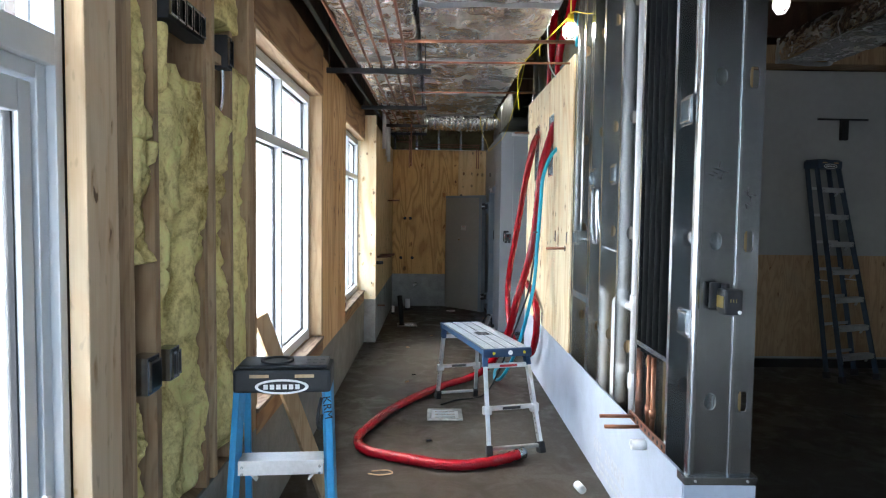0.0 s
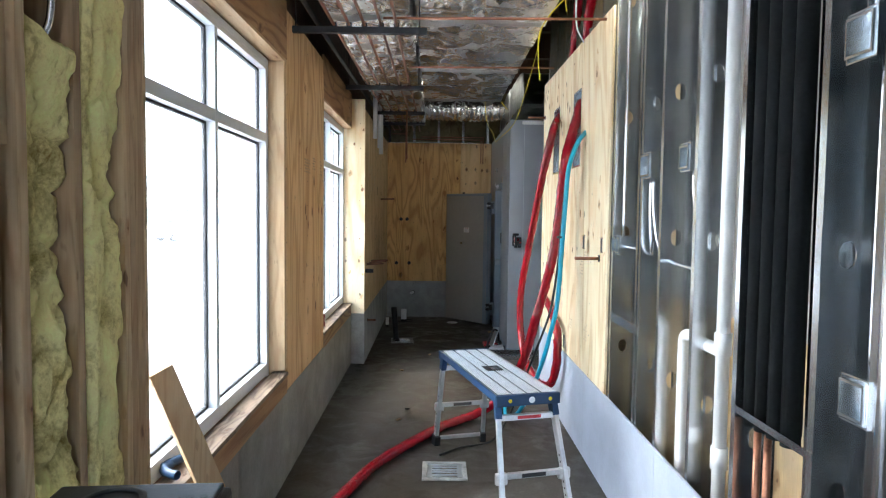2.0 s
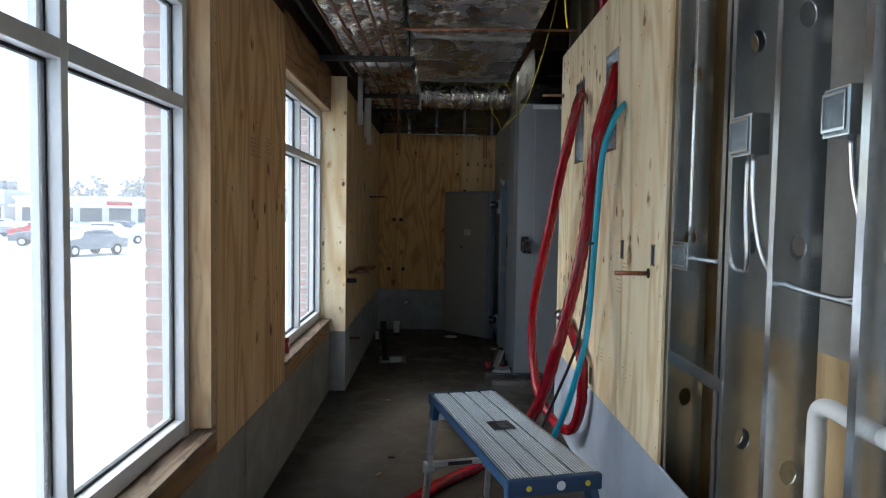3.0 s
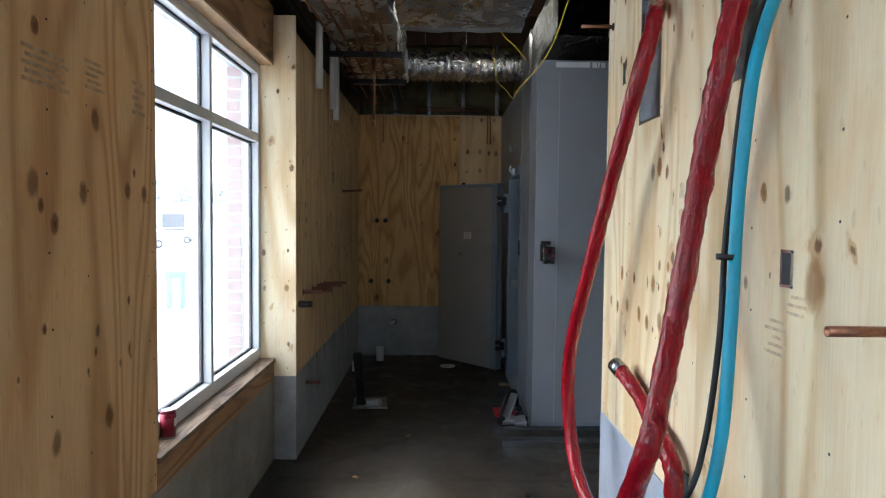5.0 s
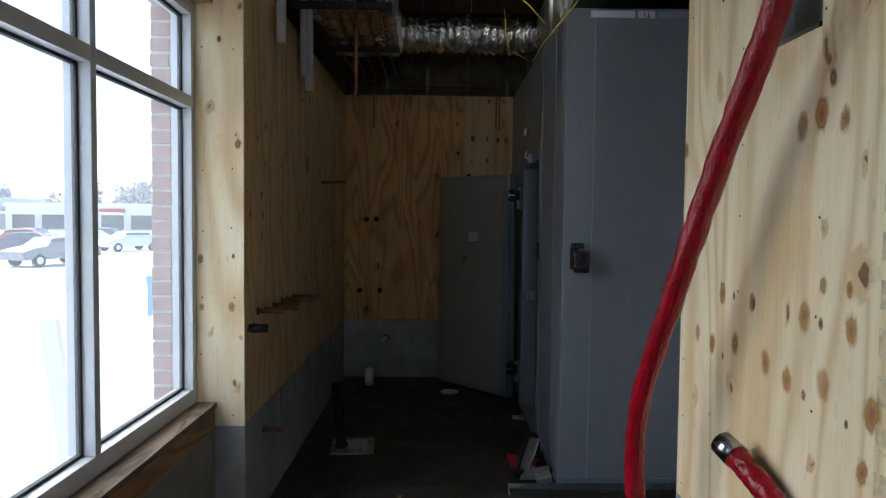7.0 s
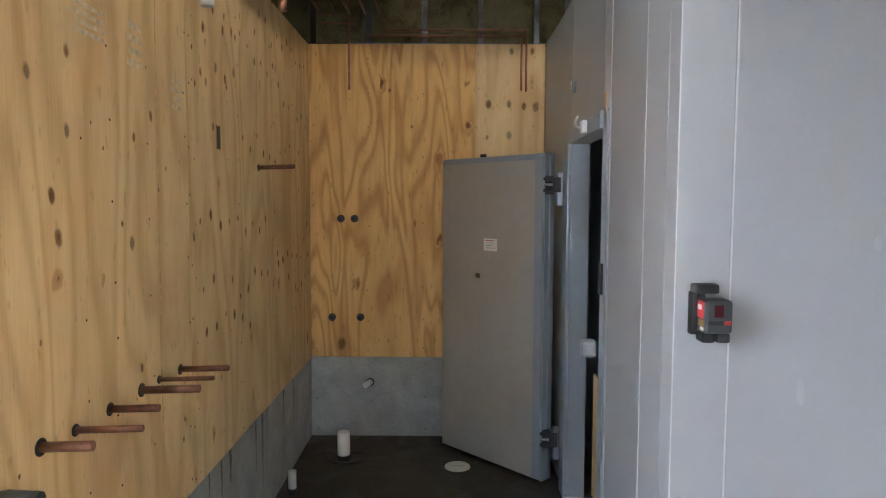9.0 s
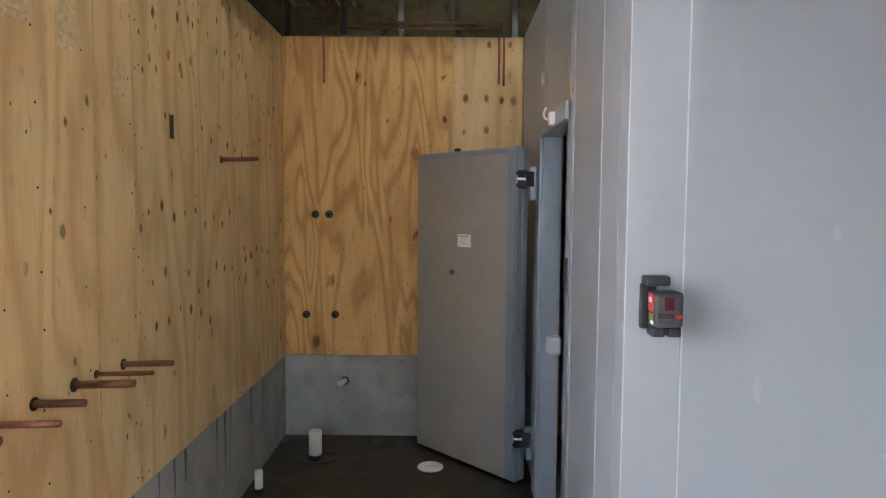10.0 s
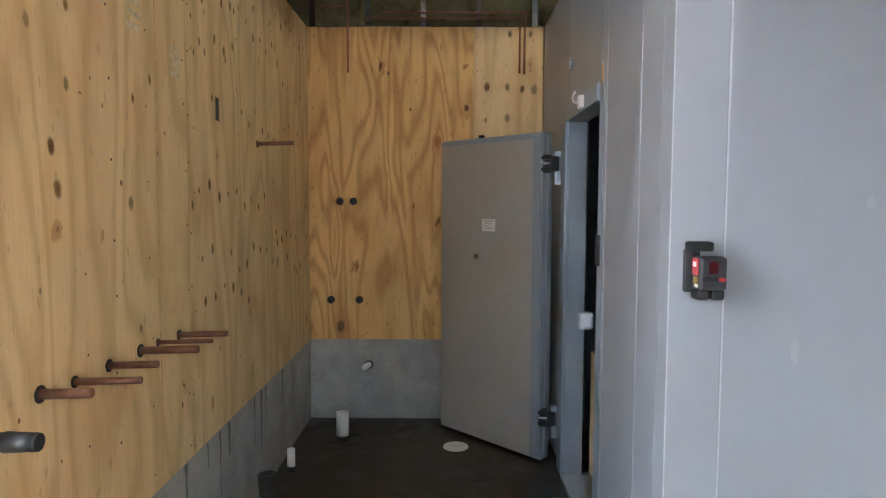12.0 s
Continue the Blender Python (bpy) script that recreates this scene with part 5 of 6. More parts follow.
part("slot", box(-0.04, 0.04, -0.004, 0.004, 0.006, 0.0072), M_GREYMARK, b)


def floor_sink(at, w, d, rim, label, rot=0.0):
    """A square floor sink: chipped pale rim, sunk grate."""
    b = thing("floor_drain", at, label, "floor drain", "", rot)
    for k, q in enumerate(((-w / 2, w / 2, -d / 2, -d / 2 + rim), (-w / 2, w / 2, d / 2 - rim, d / 2), (-w / 2, -w / 2 + rim, -d / 2 + rim, d / 2 - rim), (w / 2 - rim, w / 2, -d / 2 + rim, d / 2 - rim))):
        part("rim", box(*q, 0.0, 0.014, 0.004), M_RIM, b)
    part("grate", box(-w / 2 + rim, w / 2 - rim, -d / 2 + rim, d / 2 - rim, 0.0, 0.006), M_ALU, b)
    for k in range(5):
        part("grate_slot", box(-w / 2 + rim + 0.03, w / 2 - rim - 0.03, -d / 2 + rim + 0.02 + k * (d - 2 * rim) / 5.4, -d / 2 + rim + 0.032 + k * (d - 2 * rim) / 5.4, 0.006, 0.0075), M_GALV_DK, b)


floor_sink((1.03, 4.53, 0), 0.30, 0.30, 0.035, "square white-rimmed floor sink set in the concrete")
floor_sink((0.52, 8.95, 0), 0.30, 0.32, 0.05, "square white-rimmed floor drain round a black standpipe", 4)

# ---- red sleeved hoses, blue hose, black cable ----
HA = [(2.06, 6.1, 2.62), (1.98, 5.9, 2.52), (1.93, 5.79, 2.40), (1.88, 5.92, 2.08), (1.86, 6.16, 1.74), (1.83, 6.34, 1.41), (1.80, 6.52, 1.06), (1.79, 6.56, 0.80), (1.80, 6.50, 0.54), (1.82, 6.34, 0.36), (1.88, 6.02, 0.24), (1.94, 5.72, 0.28), (1.965, 5.56, 0.48), (1.97, 5.54, 0.70), (1.97, 5.62, 0.81), (1.985, 5.84, 0.85), (1.985, 6.02, 0.91), (1.955, 6.18, 0.97)]
b = thing("sleeved_pipe", (1.85, 6.2, 0), "pipe in shiny red crinkled sleeve hanging from a wall slot", "hose", "red hoses")
sh = Matrix.Translation((-1.85, -6.2, 0))
t = hose(HA, 0.034, 14, 16, 0.17)
t.transform(sh)
part("sleeve", t, M_RED, b)
t = rod((1.957, 6.175, 0.968), (1.94, 6.235, 0.99), 0.038, 0.036, 14)
t.transform(sh)
part("cut_end", t, M_GALV_DK, b, "silver taped cut end")
HB = [(2.06, 5.27, 2.60), (1.97, 5.13, 2.36), (1.91, 5.09, 2.14), (1.90, 5.17, 1.89), (1.895, 5.24, 1.67), (1.86, 5.25, 1.41), (1.79, 5.18, 1.17), (1.72, 5.12, 0.96), (1.65, 5.32, 0.56), (1.50, 5.60, 0.19), (1.30, 5.62, 0.05), (1.0, 5.30, 0.042), (0.60, 4.62, 0.042), (0.42, 4.10, 0.042), (0.37, 3.80, 0.042), (0.45, 3.60, 0.042), (0.65, 3.48, 0.042), (1.06, 3.33, 0.042), (1.34, 3.40, 0.042), (1.53, 3.53, 0.042)]
b = thing("sleeved_pipe", (1.2, 4.4, 0), "thick pipe in shiny red sleeve looping over the floor", "hose", "red hoses")
sh = Matrix.Translation((-1.2, -4.4, 0))
t = hose(HB, 0.036, 14, 16, 0.17)
t.transform(sh)
part("sleeve", t, M_RED, b)
t = rod((1.525, 3.528, 0.042), (1.575, 3.562, 0.042), 0.043, 0.040, 14)
t.transform(sh)
part("cut_end", t, M_GALV_DK, b, "silver taped cut end")
HC = [(2.06, 5.02, 2.36), (1.96, 4.91, 2.25), (1.89, 4.87, 2.06), (1.88, 4.9, 1.84), (1.87, 4.9, 1.66), (1.85, 4.87, 1.42), (1.83, 4.86, 1.12), (1.79, 4.87, 0.90), (1.74, 5.0, 0.60), (1.67, 5.2, 0.30), (1.60, 5.4, 0.10), (1.57, 5.7, 0.022), (1.62, 6.1, 0.021), (1.75, 6.4, 0.021)]
single("water_hose", hose(HC, 0.0165, 10, 12), M_CYAN, "bright blue plastic water hose hanging from the wall", "hose")
HK = [(2.03, 5.03, 2.34), (1.93, 4.95, 2.2), (1.885, 4.92, 2.0), (1.87, 4.93, 1.8), (1.855, 4.93, 1.60), (1.83, 4.89, 1.36), (1.79, 4.87, 1.09), (1.75, 4.9, 0.92), (1.66, 5.1, 0.55), (1.55, 5.2, 0.2), (1.40, 5.1, 0.012), (1.15, 4.95, 0.012), (1.0, 4.8, 0.012)]
single("black_cable", hose(HK, 0.0085, 10, 8), M_BLACK, "black cable hanging beside the blue hose", "cable")
single("cable_tie", pipe((1.853, 4.905, 1.565), (1.853, 4.905, 1.58), 0.030, 0.024, 14), M_BLACK, "black tie binding cable and hose", "cable tie")
for pts in ([(2.05, 4.25, 3.9), (2.06, 4.6, 3.5), (2.04, 5.0, 3.2), (2.1, 5.3, 2.9), (2.12, 5.3, 2.7)], [(1.95, 4.6, 3.9), (2.0, 5.1, 3.5), (2.08, 5.7, 3.1), (2.12, 6.05, 2.75)]):
    single("sleeved_pipe", hose(pts, 0.036, 8, 12, 0.15), M_RED, "red sleeved pipe coming down from the roof space", "hose", "red hoses")
single("water_hose", hose([(2.1, 4.2, 3.9), (2.12, 4.6, 3.3), (2.12, 5.0, 2.6), (2.08, 5.02, 2.38)], 0.0185, 8, 10), M_CYAN, "blue plastic water hose behind the plywood", "hose")
for yy, ln in ((4.50, 0.16),):
    b = thing("copper_stub", (2.028, yy, 1.45), "copper pipe stub in the pale plywood", "pipe stub")
    part("tube", pipe((0, 0, 0), (-ln, 0, 0.0), 0.011, 0.008), M_COPPER, b)
    part("plate", pipe((0, 0, 0), (-0.004, 0, 0), 0.024, 0.011), M_DARK, b)
b = thing("copper_stub", (2.028, 6.72, 2.69), "copper pipe stub high in the plywood", "pipe stub")
part("tube", pipe((0, 0, 0), (-0.17, 0, 0.0), 0.010, 0.007), M_COPPER, b)
part("plate", pipe((0, 0, 0), (-0.004, 0, 0), 0.020, 0.010), M_DARK, b)

# ---- folding work platform ----
def work_platform(at, turn):
    p = thing("work_platform", at, "aluminium folding work platform with blue ends and splayed legs", "work platform", "", turn)
    T = 0.735
    deck = part("deck", box(-0.175, 0.175, -0.585, 0.585, T - 0.035, T - 0.008, 0.003), M_ALU, p)
    for k in range(4):
        x0 = -0.172 + k * 0.0875
        part("plank", box(x0 + 0.002, x0 + 0.080, -0.583, 0.583, T - 0.008, T - 0.002, 0.002), M_GALV_DK, deck)
        ribs = bm_new()
        for j in range(6):
            box(x0 + 0.006 + j * 0.0125, x0 + 0.011 + j * 0.0125, -0.582, 0.582, T - 0.002, T + 0.001, 0, ribs)
        part("tread_ribs", ribs, M_ALU, deck)
    for sx in (-1, 1):
        part("side_rail", box(*sorted((sx * 0.175, sx * 0.187)), -0.59, 0.59, T - 0.045, T - 0.004, 0.003), M_BLUE_DK if sx < 0 else M_ALU, p)
    for sy in (-1, 1):
        part("end_cap", box(-0.192, 0.192, *sorted((sy * 0.586, sy * 0.618)), T - 0.062, T + 0.001, 0.008), M_BLUE_DK, p, "dark blue plastic end cap")
        part("cap_badge", rod((0.02, sy * 0.617, T - 0.03), (0.02, sy * 0.6195, T - 0.03), 0.018, 0.018, 20), M_WHITE, p)
        for xx in (-0.11, 0.13):
            part("cap_button", rod((xx, sy * 0.617, T - 0.03), (xx, sy * 0.621, T - 0.03), 0.011, 0.011, 12), M_YELLOW, p)
    part("latch_plate", box(-0.05, 0.06, -0.06, 0.06, T - 0.002, T + 0.003, 0.001), M_DARK, p, "dark latch plate in the deck")
    part("latch_label", box(-0.01, 0.03, -0.04, 0.03, T + 0.003, T + 0.0036), M_GALV, p)
    for sy, foot, w in ((-1, 0.80, 0.20), (1, 0.70, 0.185)):
        ends = []
        for sx in (-1, 1):
            top, bot = Vector((sx * 0.165, sy * 0.565, T - 0.05)), Vector((sx * w, sy * foot, 0.03))
            d = (bot - top)
            m = Matrix.Translation((top + bot) / 2) @ d.to_track_quat("Z", "Y").to_matrix().to_4x4()
            leg = part("leg", box(-0.014, 0.014, -0.019, 0.019, -d.length / 2, d.length / 2, 0.003, None, m), M_ALU, p)
            part("leg_sleeve", box(-0.019, 0.019, -0.024, 0.024, -d.length / 2 - 0.02, -d.length / 2 + 0.09, 0.004, None, m), M_BLUE_DK, leg, "blue plastic leg sleeve")
            part("foot", box(-0.022, 0.022, -0.04, 0.03, d.length / 2 - 0.05, d.length / 2 + 0.032, 0.006, None, m), M_BLACK, leg, "black rubber foot")
            for j in range(9):
                part("peg_hole", box(*((0.0135, 0.0148) if sx < 0 else (-0.0148, -0.0135)), -0.004, 0.004, -d.length / 2 + 0.30 + j * 0.035, -d.length / 2 + 0.312 + j * 0.035, 0, None, m), M_DARK, leg)
            ends.append((top, bot))
        for f, hh, nm in ((0.12, 0.032, "label_bar"), (0.56, 0.030, "rung"), (0.965, 0.024, "foot_bar")):
            a, b = (e[0].lerp(e[1], f) for e in ends)
            c = (a + b) / 2
            br = part(nm, box(a.x + 0.012, b.x - 0.012, c.y - 0.014, c.y + 0.014, c.z - hh / 2, c.z + hh / 2, 0.003), M_ALU, p)
            if nm == "rung":
                part("sticker", box(-0.07, 0.07, c.y - 0.0155, c.y - 0.014, c.z - 0.011, c.z + 0.011), M_DARK, br)
                for q in (a, b):
                    part("gusset", box(q.x - 0.035, q.x + 0.035, q.y - 0.016, q.y + 0.016, q.z - 0.045, q.z + 0.02, 0.012), M_ALU, br)
            if nm == "label_bar":
                part("sticker", box(-0.06, 0.08, c.y - 0.0155, c.y - 0.014, c.z - 0.009, c.z + 0.009), M_DARK if sy > 0 else M_REDP, br)
    return p


work_platform((1.325, 4.41, 0), 14.5)


def step_ladder(at, turn, top, half, spread, steps, rail, cap, label, group="", rear=0.55):
    """A folding stepladder: moulded cap, two pairs of rails, channel steps, spreaders."""
    p = thing("stepladder", at, label, "stepladder", group, turn)
    ch = 0.10 if top < 1.5 else 0.10
    c = part("top_cap", box(-half - 0.02, half + 0.02, -0.02, 0.17, top - ch, top - 0.012, 0.012), cap, p, "black moulded top cap")
    part("tray", box(-half - 0.005, half + 0.005, 0.0, 0.16, top - 0.014, top, 0.006), cap, c)
    t = pipe((-0.03, 0.075, top), (-0.03, 0.075, top + 0.006), 0.062, 0.048, 28)
    part("cap_ring", t, M_DARK, c)
    part("cap_well", rod((-0.03, 0.075, top - 0.001), (-0.03, 0.075, top + 0.001), 0.046, 0.046, 28), M_GASKET, c)
    for k in range(6):
        part("cap_hole", rod((half * 0.55 + (k % 3) * 0.026, 0.04 + (k // 3) * 0.05, top - 0.001), (half * 0.55 + (k % 3) * 0.026, 0.04 + (k // 3) * 0.05, top + 0.0012), 0.008, 0.008, 10), M_GASKET, c)
    for sx in (-1, 1):
        part("cap_slot", box(sx * half * 0.52 - 0.035, sx * half * 0.52 + 0.035, -0.0215, -0.0195, top - 0.042, top - 0.03, 0), M_LUMBER, c)
    t = rod((0, -0.0195, top - 0.075), (0, -0.0225, top - 0.075), 0.1, 0.1, 32)
    t.transform(Matrix.Translation((0.0, 0, top - 0.075)) @ Matrix.Diagonal((0.105 / 0.1 * min(1, half / 0.17), 1, 0.28, 1)) @ Matrix.Translation((0, 0, -top + 0.075)))
    part("cap_badge", t, M_WHITE, c, "white oval badge")
    t = rod((0, -0.0226, top - 0.075), (0, -0.0235, top - 0.075), 0.092, 0.092, 32)
    t.transform(Matrix.Translation((0.0, 0, top - 0.075)) @ Matrix.Diagonal((min(1, half / 0.17), 1, 0.22, 1)) @ Matrix.Translation((0, 0, -top + 0.075)))
    part("badge_field", t, M_BLACK, c)
    for k in range(6):
        part("badge_bar", box(-0.066 + k * 0.023, -0.050 + k * 0.023, -0.0245, -0.0236, top - 0.084, top - 0.066), M_WHITE, c)
    rails = []
    for sy, out, y_top in ((-1, spread * 0.45, 0.02), (1, spread * rear, 0.14)):
        for sx in (-1, 1):
            a, b = Vector((sx * half, y_top, top - 0.06)), Vector((sx * (half + (0.04 if sy < 0 else 0.02) * top), y_top + sy * out, 0.02))
            d = b - a
            m = Matrix.Translation((a + b) / 2) @ d.to_track_quat("Z", "Y").to_matrix().to_4x4()
            r = part("rail", box(-0.013, 0.013, -0.024, 0.024, -d.length / 2, d.length / 2, 0.004, None, m), rail, p)
            part("foot", box(-0.022, 0.022, -0.036, 0.036, d.length / 2 - 0.05, d.length / 2 + 0.018, 0.006, None, m), M_BLACK, r)
            rails.append((a, b))
    for k in range(1, steps + 1):
        z = top * (1 - k / (steps + 1)) - (0.055 if top < 1.5 else 0.02)
        f = (top - 0.06 - z) / (top - 0.08)
        a, b = rails[0][0].lerp(rails[0][1], f), rails[1][0].lerp(rails[1][1], f)
        s_ = part("step", box(a.x + 0.016, b.x - 0.016, a.y - 0.03, a.y + 0.055, z - 0.006, z + 0.004, 0.002), M_ALU, p, "worn aluminium step")
        part("step_lip", box(a.x + 0.016, b.x - 0.016, a.y - 0.033, a.y - 0.029, z - 0.05, z + 0.003, 0.001), M_ALU, s_)
        for sx, q in ((-1, a), (1, b)):
            m = Matrix.Translation((q.x - sx * 0.04, q.y + 0.02, z - 0.045)) @ pose(0, 0, 0, 0, sx * 40, 0)
            part("brace", box(-0.004, 0.004, -0.012, 0.012, -0.055, 0.055, 0.001, None, m), M_ALU, s_)
            for j in (-0.025, 0.0):
                part("rivet", rod((q.x - sx * 0.03, q.y - 0.0335, z - 0.02 + j), (q.x - sx * 0.03, q.y - 0.037, z - 0.02 + j), 0.006, 0.005, 8), M_GALV, s_)
        a, b = rails[2][0].lerp(rails[2][1], f), rails[3][0].lerp(rails[3][1], f)
        if top > 1.5 or k == steps:
            part("back_bar", box(a.x, b.x, a.y - 0.01, a.y + 0.01, z - 0.015, z + 0.015, 0.002), M_ALU, p)
    for i, j in ((0, 2), (1, 3)):
        part("spreader", rod(rails[i][0].lerp(rails[i][1], 0.55), rails[j][0].lerp(rails[j][1], 0.55), 0.007, None, 8), M_ALU, p)
    return p


sl = step_ladder((0.362, 1.45, 0), 4.5, 1.165, 0.158, 0.30, 3, M_BLUE, M_BLACK, "blue fibreglass stepladder with a black top cap")
text_mesh("KRM", 0.042, pose(0.166, -0.024, 1.01, 90 - 7, 0, 0) @ pose(0, 0, 0, 0, 0, -82), M_BLACK, sl, "rail_lettering")
single("key_clip", hose([(0.515, 1.40, 1.06), (0.508, 1.385, 1.02), (0.505, 1.38, 0.97), (0.512, 1.385, 0.95), (0.518, 1.39, 1.0)], 0.006, 5, 8), M_BLACK, "black clip hanging from the stepladder cap", "clip")
step_ladder((5.30, 6.22, 0), 20.0, 2.38, 0.165, 1.1, 7, M_NAVY, M_NAVY, "tall dark blue stepladder leaning folded on the far wall", "", -0.36)

# timber brace leaning in the first window
d = Vector((0.30, 2.87, 0.0)) - Vector((-0.02, 2.55, 1.16))
m = Matrix.Translation((Vector((0.30, 2.87, 0.012)) + Vector((-0.02, 2.55, 1.17))) / 2) @ d.to_track_quat("Z", "X").to_matrix().to_4x4()
single("timber_brace", box(-0.044, 0.044, -0.019, 0.019, -d.length / 2, d.length / 2, 0.003, None, m), M_LUMBER, "pale timber offcut leaning on the window sill", "timber")
t = hose([(0.30, 2.60, 0.73), (0.0, 2.70, 0.745), (-0.04, 2.80, 0.74), (-0.02, 2.88, 0.735), (-0.06, 2.74, 0.75)], 0.018, 6, 8, 0.3)
t.transform(Matrix.Translation((-0.05, 0, -0.01)))
bmesh.ops.delete(t, geom=[v for v in t.verts if v.co.x > 0.02], context="VERTS")
single("blue_rag", t, M_BLUE_DK, "crumpled blue rag on the window sill", "rag")

# soda can on the second sill
can = thing("soda_can", (-0.058, 6.02, 0.703), "dark red soda can on the timber window sill", "can")
t = rod((0, 0, 0.008), (0, 0, 0.108), 0.033, 0.033, 24)
part("body", t, M_CAN, can)
part("base", rod((0, 0, 0.0), (0, 0, 0.008), 0.026, 0.033, 24), M_ALU, can)
part("neck", rod((0, 0, 0.108), (0, 0, 0.119), 0.033, 0.027, 24), M_CAN, can)
part("lid", pipe((0, 0, 0.119), (0, 0, 0.123), 0.027, 0.024, 24), M_ALU, can)
part("lid_plate", rod((0, 0, 0.118), (0, 0, 0.120), 0.024, 0.024, 24), M_ALU, can)
part("white_swash", box(0.028, 0.0335, -0.012, 0.012, 0.05, 0.085, 0.001), M_WHITE, can)

# ---- services in the open stud bays ----
stack = bm_new()
pipe((2.12, 2.86, 0.55), (2.12, 2.86, 3.75), 0.027, 0.022, 18, stack)
for z in (0.75, 1.22):
    pipe((2.12, 2.86, z - 0.045), (2.12, 2.86, z + 0.045), 0.034, 0.026, 18, stack)
single("waste_pipe", stack, M_PVC, "white plastic waste stack in the stud bay", "pipe", "waste pipes")
t = hose([(2.12, 2.87, 1.185), (2.12, 3.0, 1.185), (2.12, 3.14, 1.19), (2.12, 3.22, 1.19), (2.12, 3.262, 1.165), (2.12, 3.268, 1.10), (2.12, 3.268, 0.9), (2.12, 3.268, 0.40)], 0.026, 6, 16)
single("waste_pipe", t, M_PVC, "white plastic branch pipe with an elbow", "pipe", "waste pipes")
for k, (xx, yy) in enumerate(((2.080, 2.525), (2.086, 2.455), (2.092, 2.385), (2.098, 2.31), (2.158, 2.50), (2.165, 2.42))):
    single("insulated_pipe", rod((xx, yy, 1.0), (xx, yy, 3.75), 0.031, None, 14), M_FOAM, "vertical pipe in black foam insulation", "pipe", "insulated pipes")
for yy in (2.43, 2.50):
    t = rod((2.09, yy, 0.40), (2.09, yy, 0.99), 0.013, None, 12)
    rod((2.09, yy, 0.66), (2.09, yy, 0.71), 0.018, None, 12, t)
    single("copper_pipe", t, M_COPPER, "short copper riser with a coupling", "pipe", "copper risers")
man = thing("pipe_bracket", (2.018, 2.3, 0.62), "copper-plated perforated bracket with two stubs", "bracket")
part("bar", box(-0.008, 0.0, -0.27, 0.27, 0.0, 0.045, 0.002), M_COPPER, man)
for k in range(9):
    part("bar_hole", rod((-0.0079, -0.24 + k * 0.06, 0.022), (-0.0095, -0.24 + k * 0.06, 0.022), 0.011, 0.011, 12), M_DARK, man)
for yy, zz in ((0.20, 0.03), (0.10, 0.005)):
    part("stub", pipe((-0.009, yy, zz), (-0.19, yy, zz), 0.0105, 0.008), M_COPPER, man)
single("waste_stub", pipe((2.024, 2.33, 0.555), (1.95, 2.33, 0.555), 0.026, 0.021), M_PVC, "white plastic pipe stub in the cement board", "pipe stub")
for at, w, h, gangs in (((2.035, 3.555, 1.925), 0.145, 0.135, 1), ((2.04, 3.06, 1.93), 0.11, 0.125, 1), ((2.04, 4.06, 1.50), 0.16, 0.115, 2), ((2.04, 1.90, 2.14), 0.12, 0.13, 1), ((2.04, 1.87, 1.20), 0.11, 0.125, 1)):
    device_box(at, w, h, 0.06, gangs, "outlet_box", "galvanised electrical box with a mud ring on a steel stud", "-x", M_GALV)
EMT = ([(2.07, 3.64, 1.925), (2.07, 3.64, 1.75), (2.08, 3.64, 1.60), (2.09, 3.66, 1.54), (2.10, 3.70, 1.53)], [(2.07, 3.60, 1.925), (2.07, 3.59, 1.78), (2.08, 3.54, 1.60), (2.09, 3.42, 1.52), (2.10, 3.1, 1.50), (2.10, 3.05, 1.5)],
       [(2.08, 3.11, 1.93), (2.08, 3.09, 1.80), (2.09, 3.05, 1.66), (2.10, 3.05, 1.57), (2.10, 3.09, 1.515), (2.10, 3.18, 1.50)], [(2.08, 1.96, 2.27), (2.08, 1.96, 2.6), (2.08, 1.96, 3.7)], [(2.08, 1.92, 1.325), (2.08, 1.92, 1.7), (2.08, 1.92, 2.14)], [(2.08, 4.14, 1.615), (2.08, 4.14, 2.2), (2.08, 4.14, 3.7)], [(2.08, 4.06, 1.55), (2.08, 3.98, 1.55), (2.09, 3.9, 1.55)])
for pts in EMT:
    single("conduit", hose(pts, 0.010, 6, 10), M_GALV, "bent galvanised conduit between electrical boxes", "conduit", "conduits")
ll = thing("laser_level", (2.13, 1.812, 1.375), "black and yellow laser level stuck on the corner stud", "laser level")
b_ = part("body", box(-0.005, 0.075, -0.10, -0.02, -0.05, 0.06, 0.014), M_BLACK, ll)
part("mount", box(-0.03, 0.02, -0.022, 0.0, -0.03, 0.08, 0.006), M_BLACK, ll)
part("knob", rod((0.02, -0.05, 0.06), (0.02, -0.05, 0.082), 0.018, 0.016, 14), M_BLACK, ll)
for k in range(3):
    part("yellow_stripe", box(0.020 + k * 0.012, 0.0225 + k * 0.012, -0.1025, -0.099, 0.005, 0.020, 0.001), M_MUSTARD, b_)
part("side_stripe", box(-0.0075, -0.004, -0.09, -0.03, -0.02, 0.03, 0.001), M_MUSTARD, b_)
part("lens", rod((0.06, -0.10, -0.035), (0.06, -0.104, -0.035), 0.008, 0.008, 12), M_WHITE, b_)
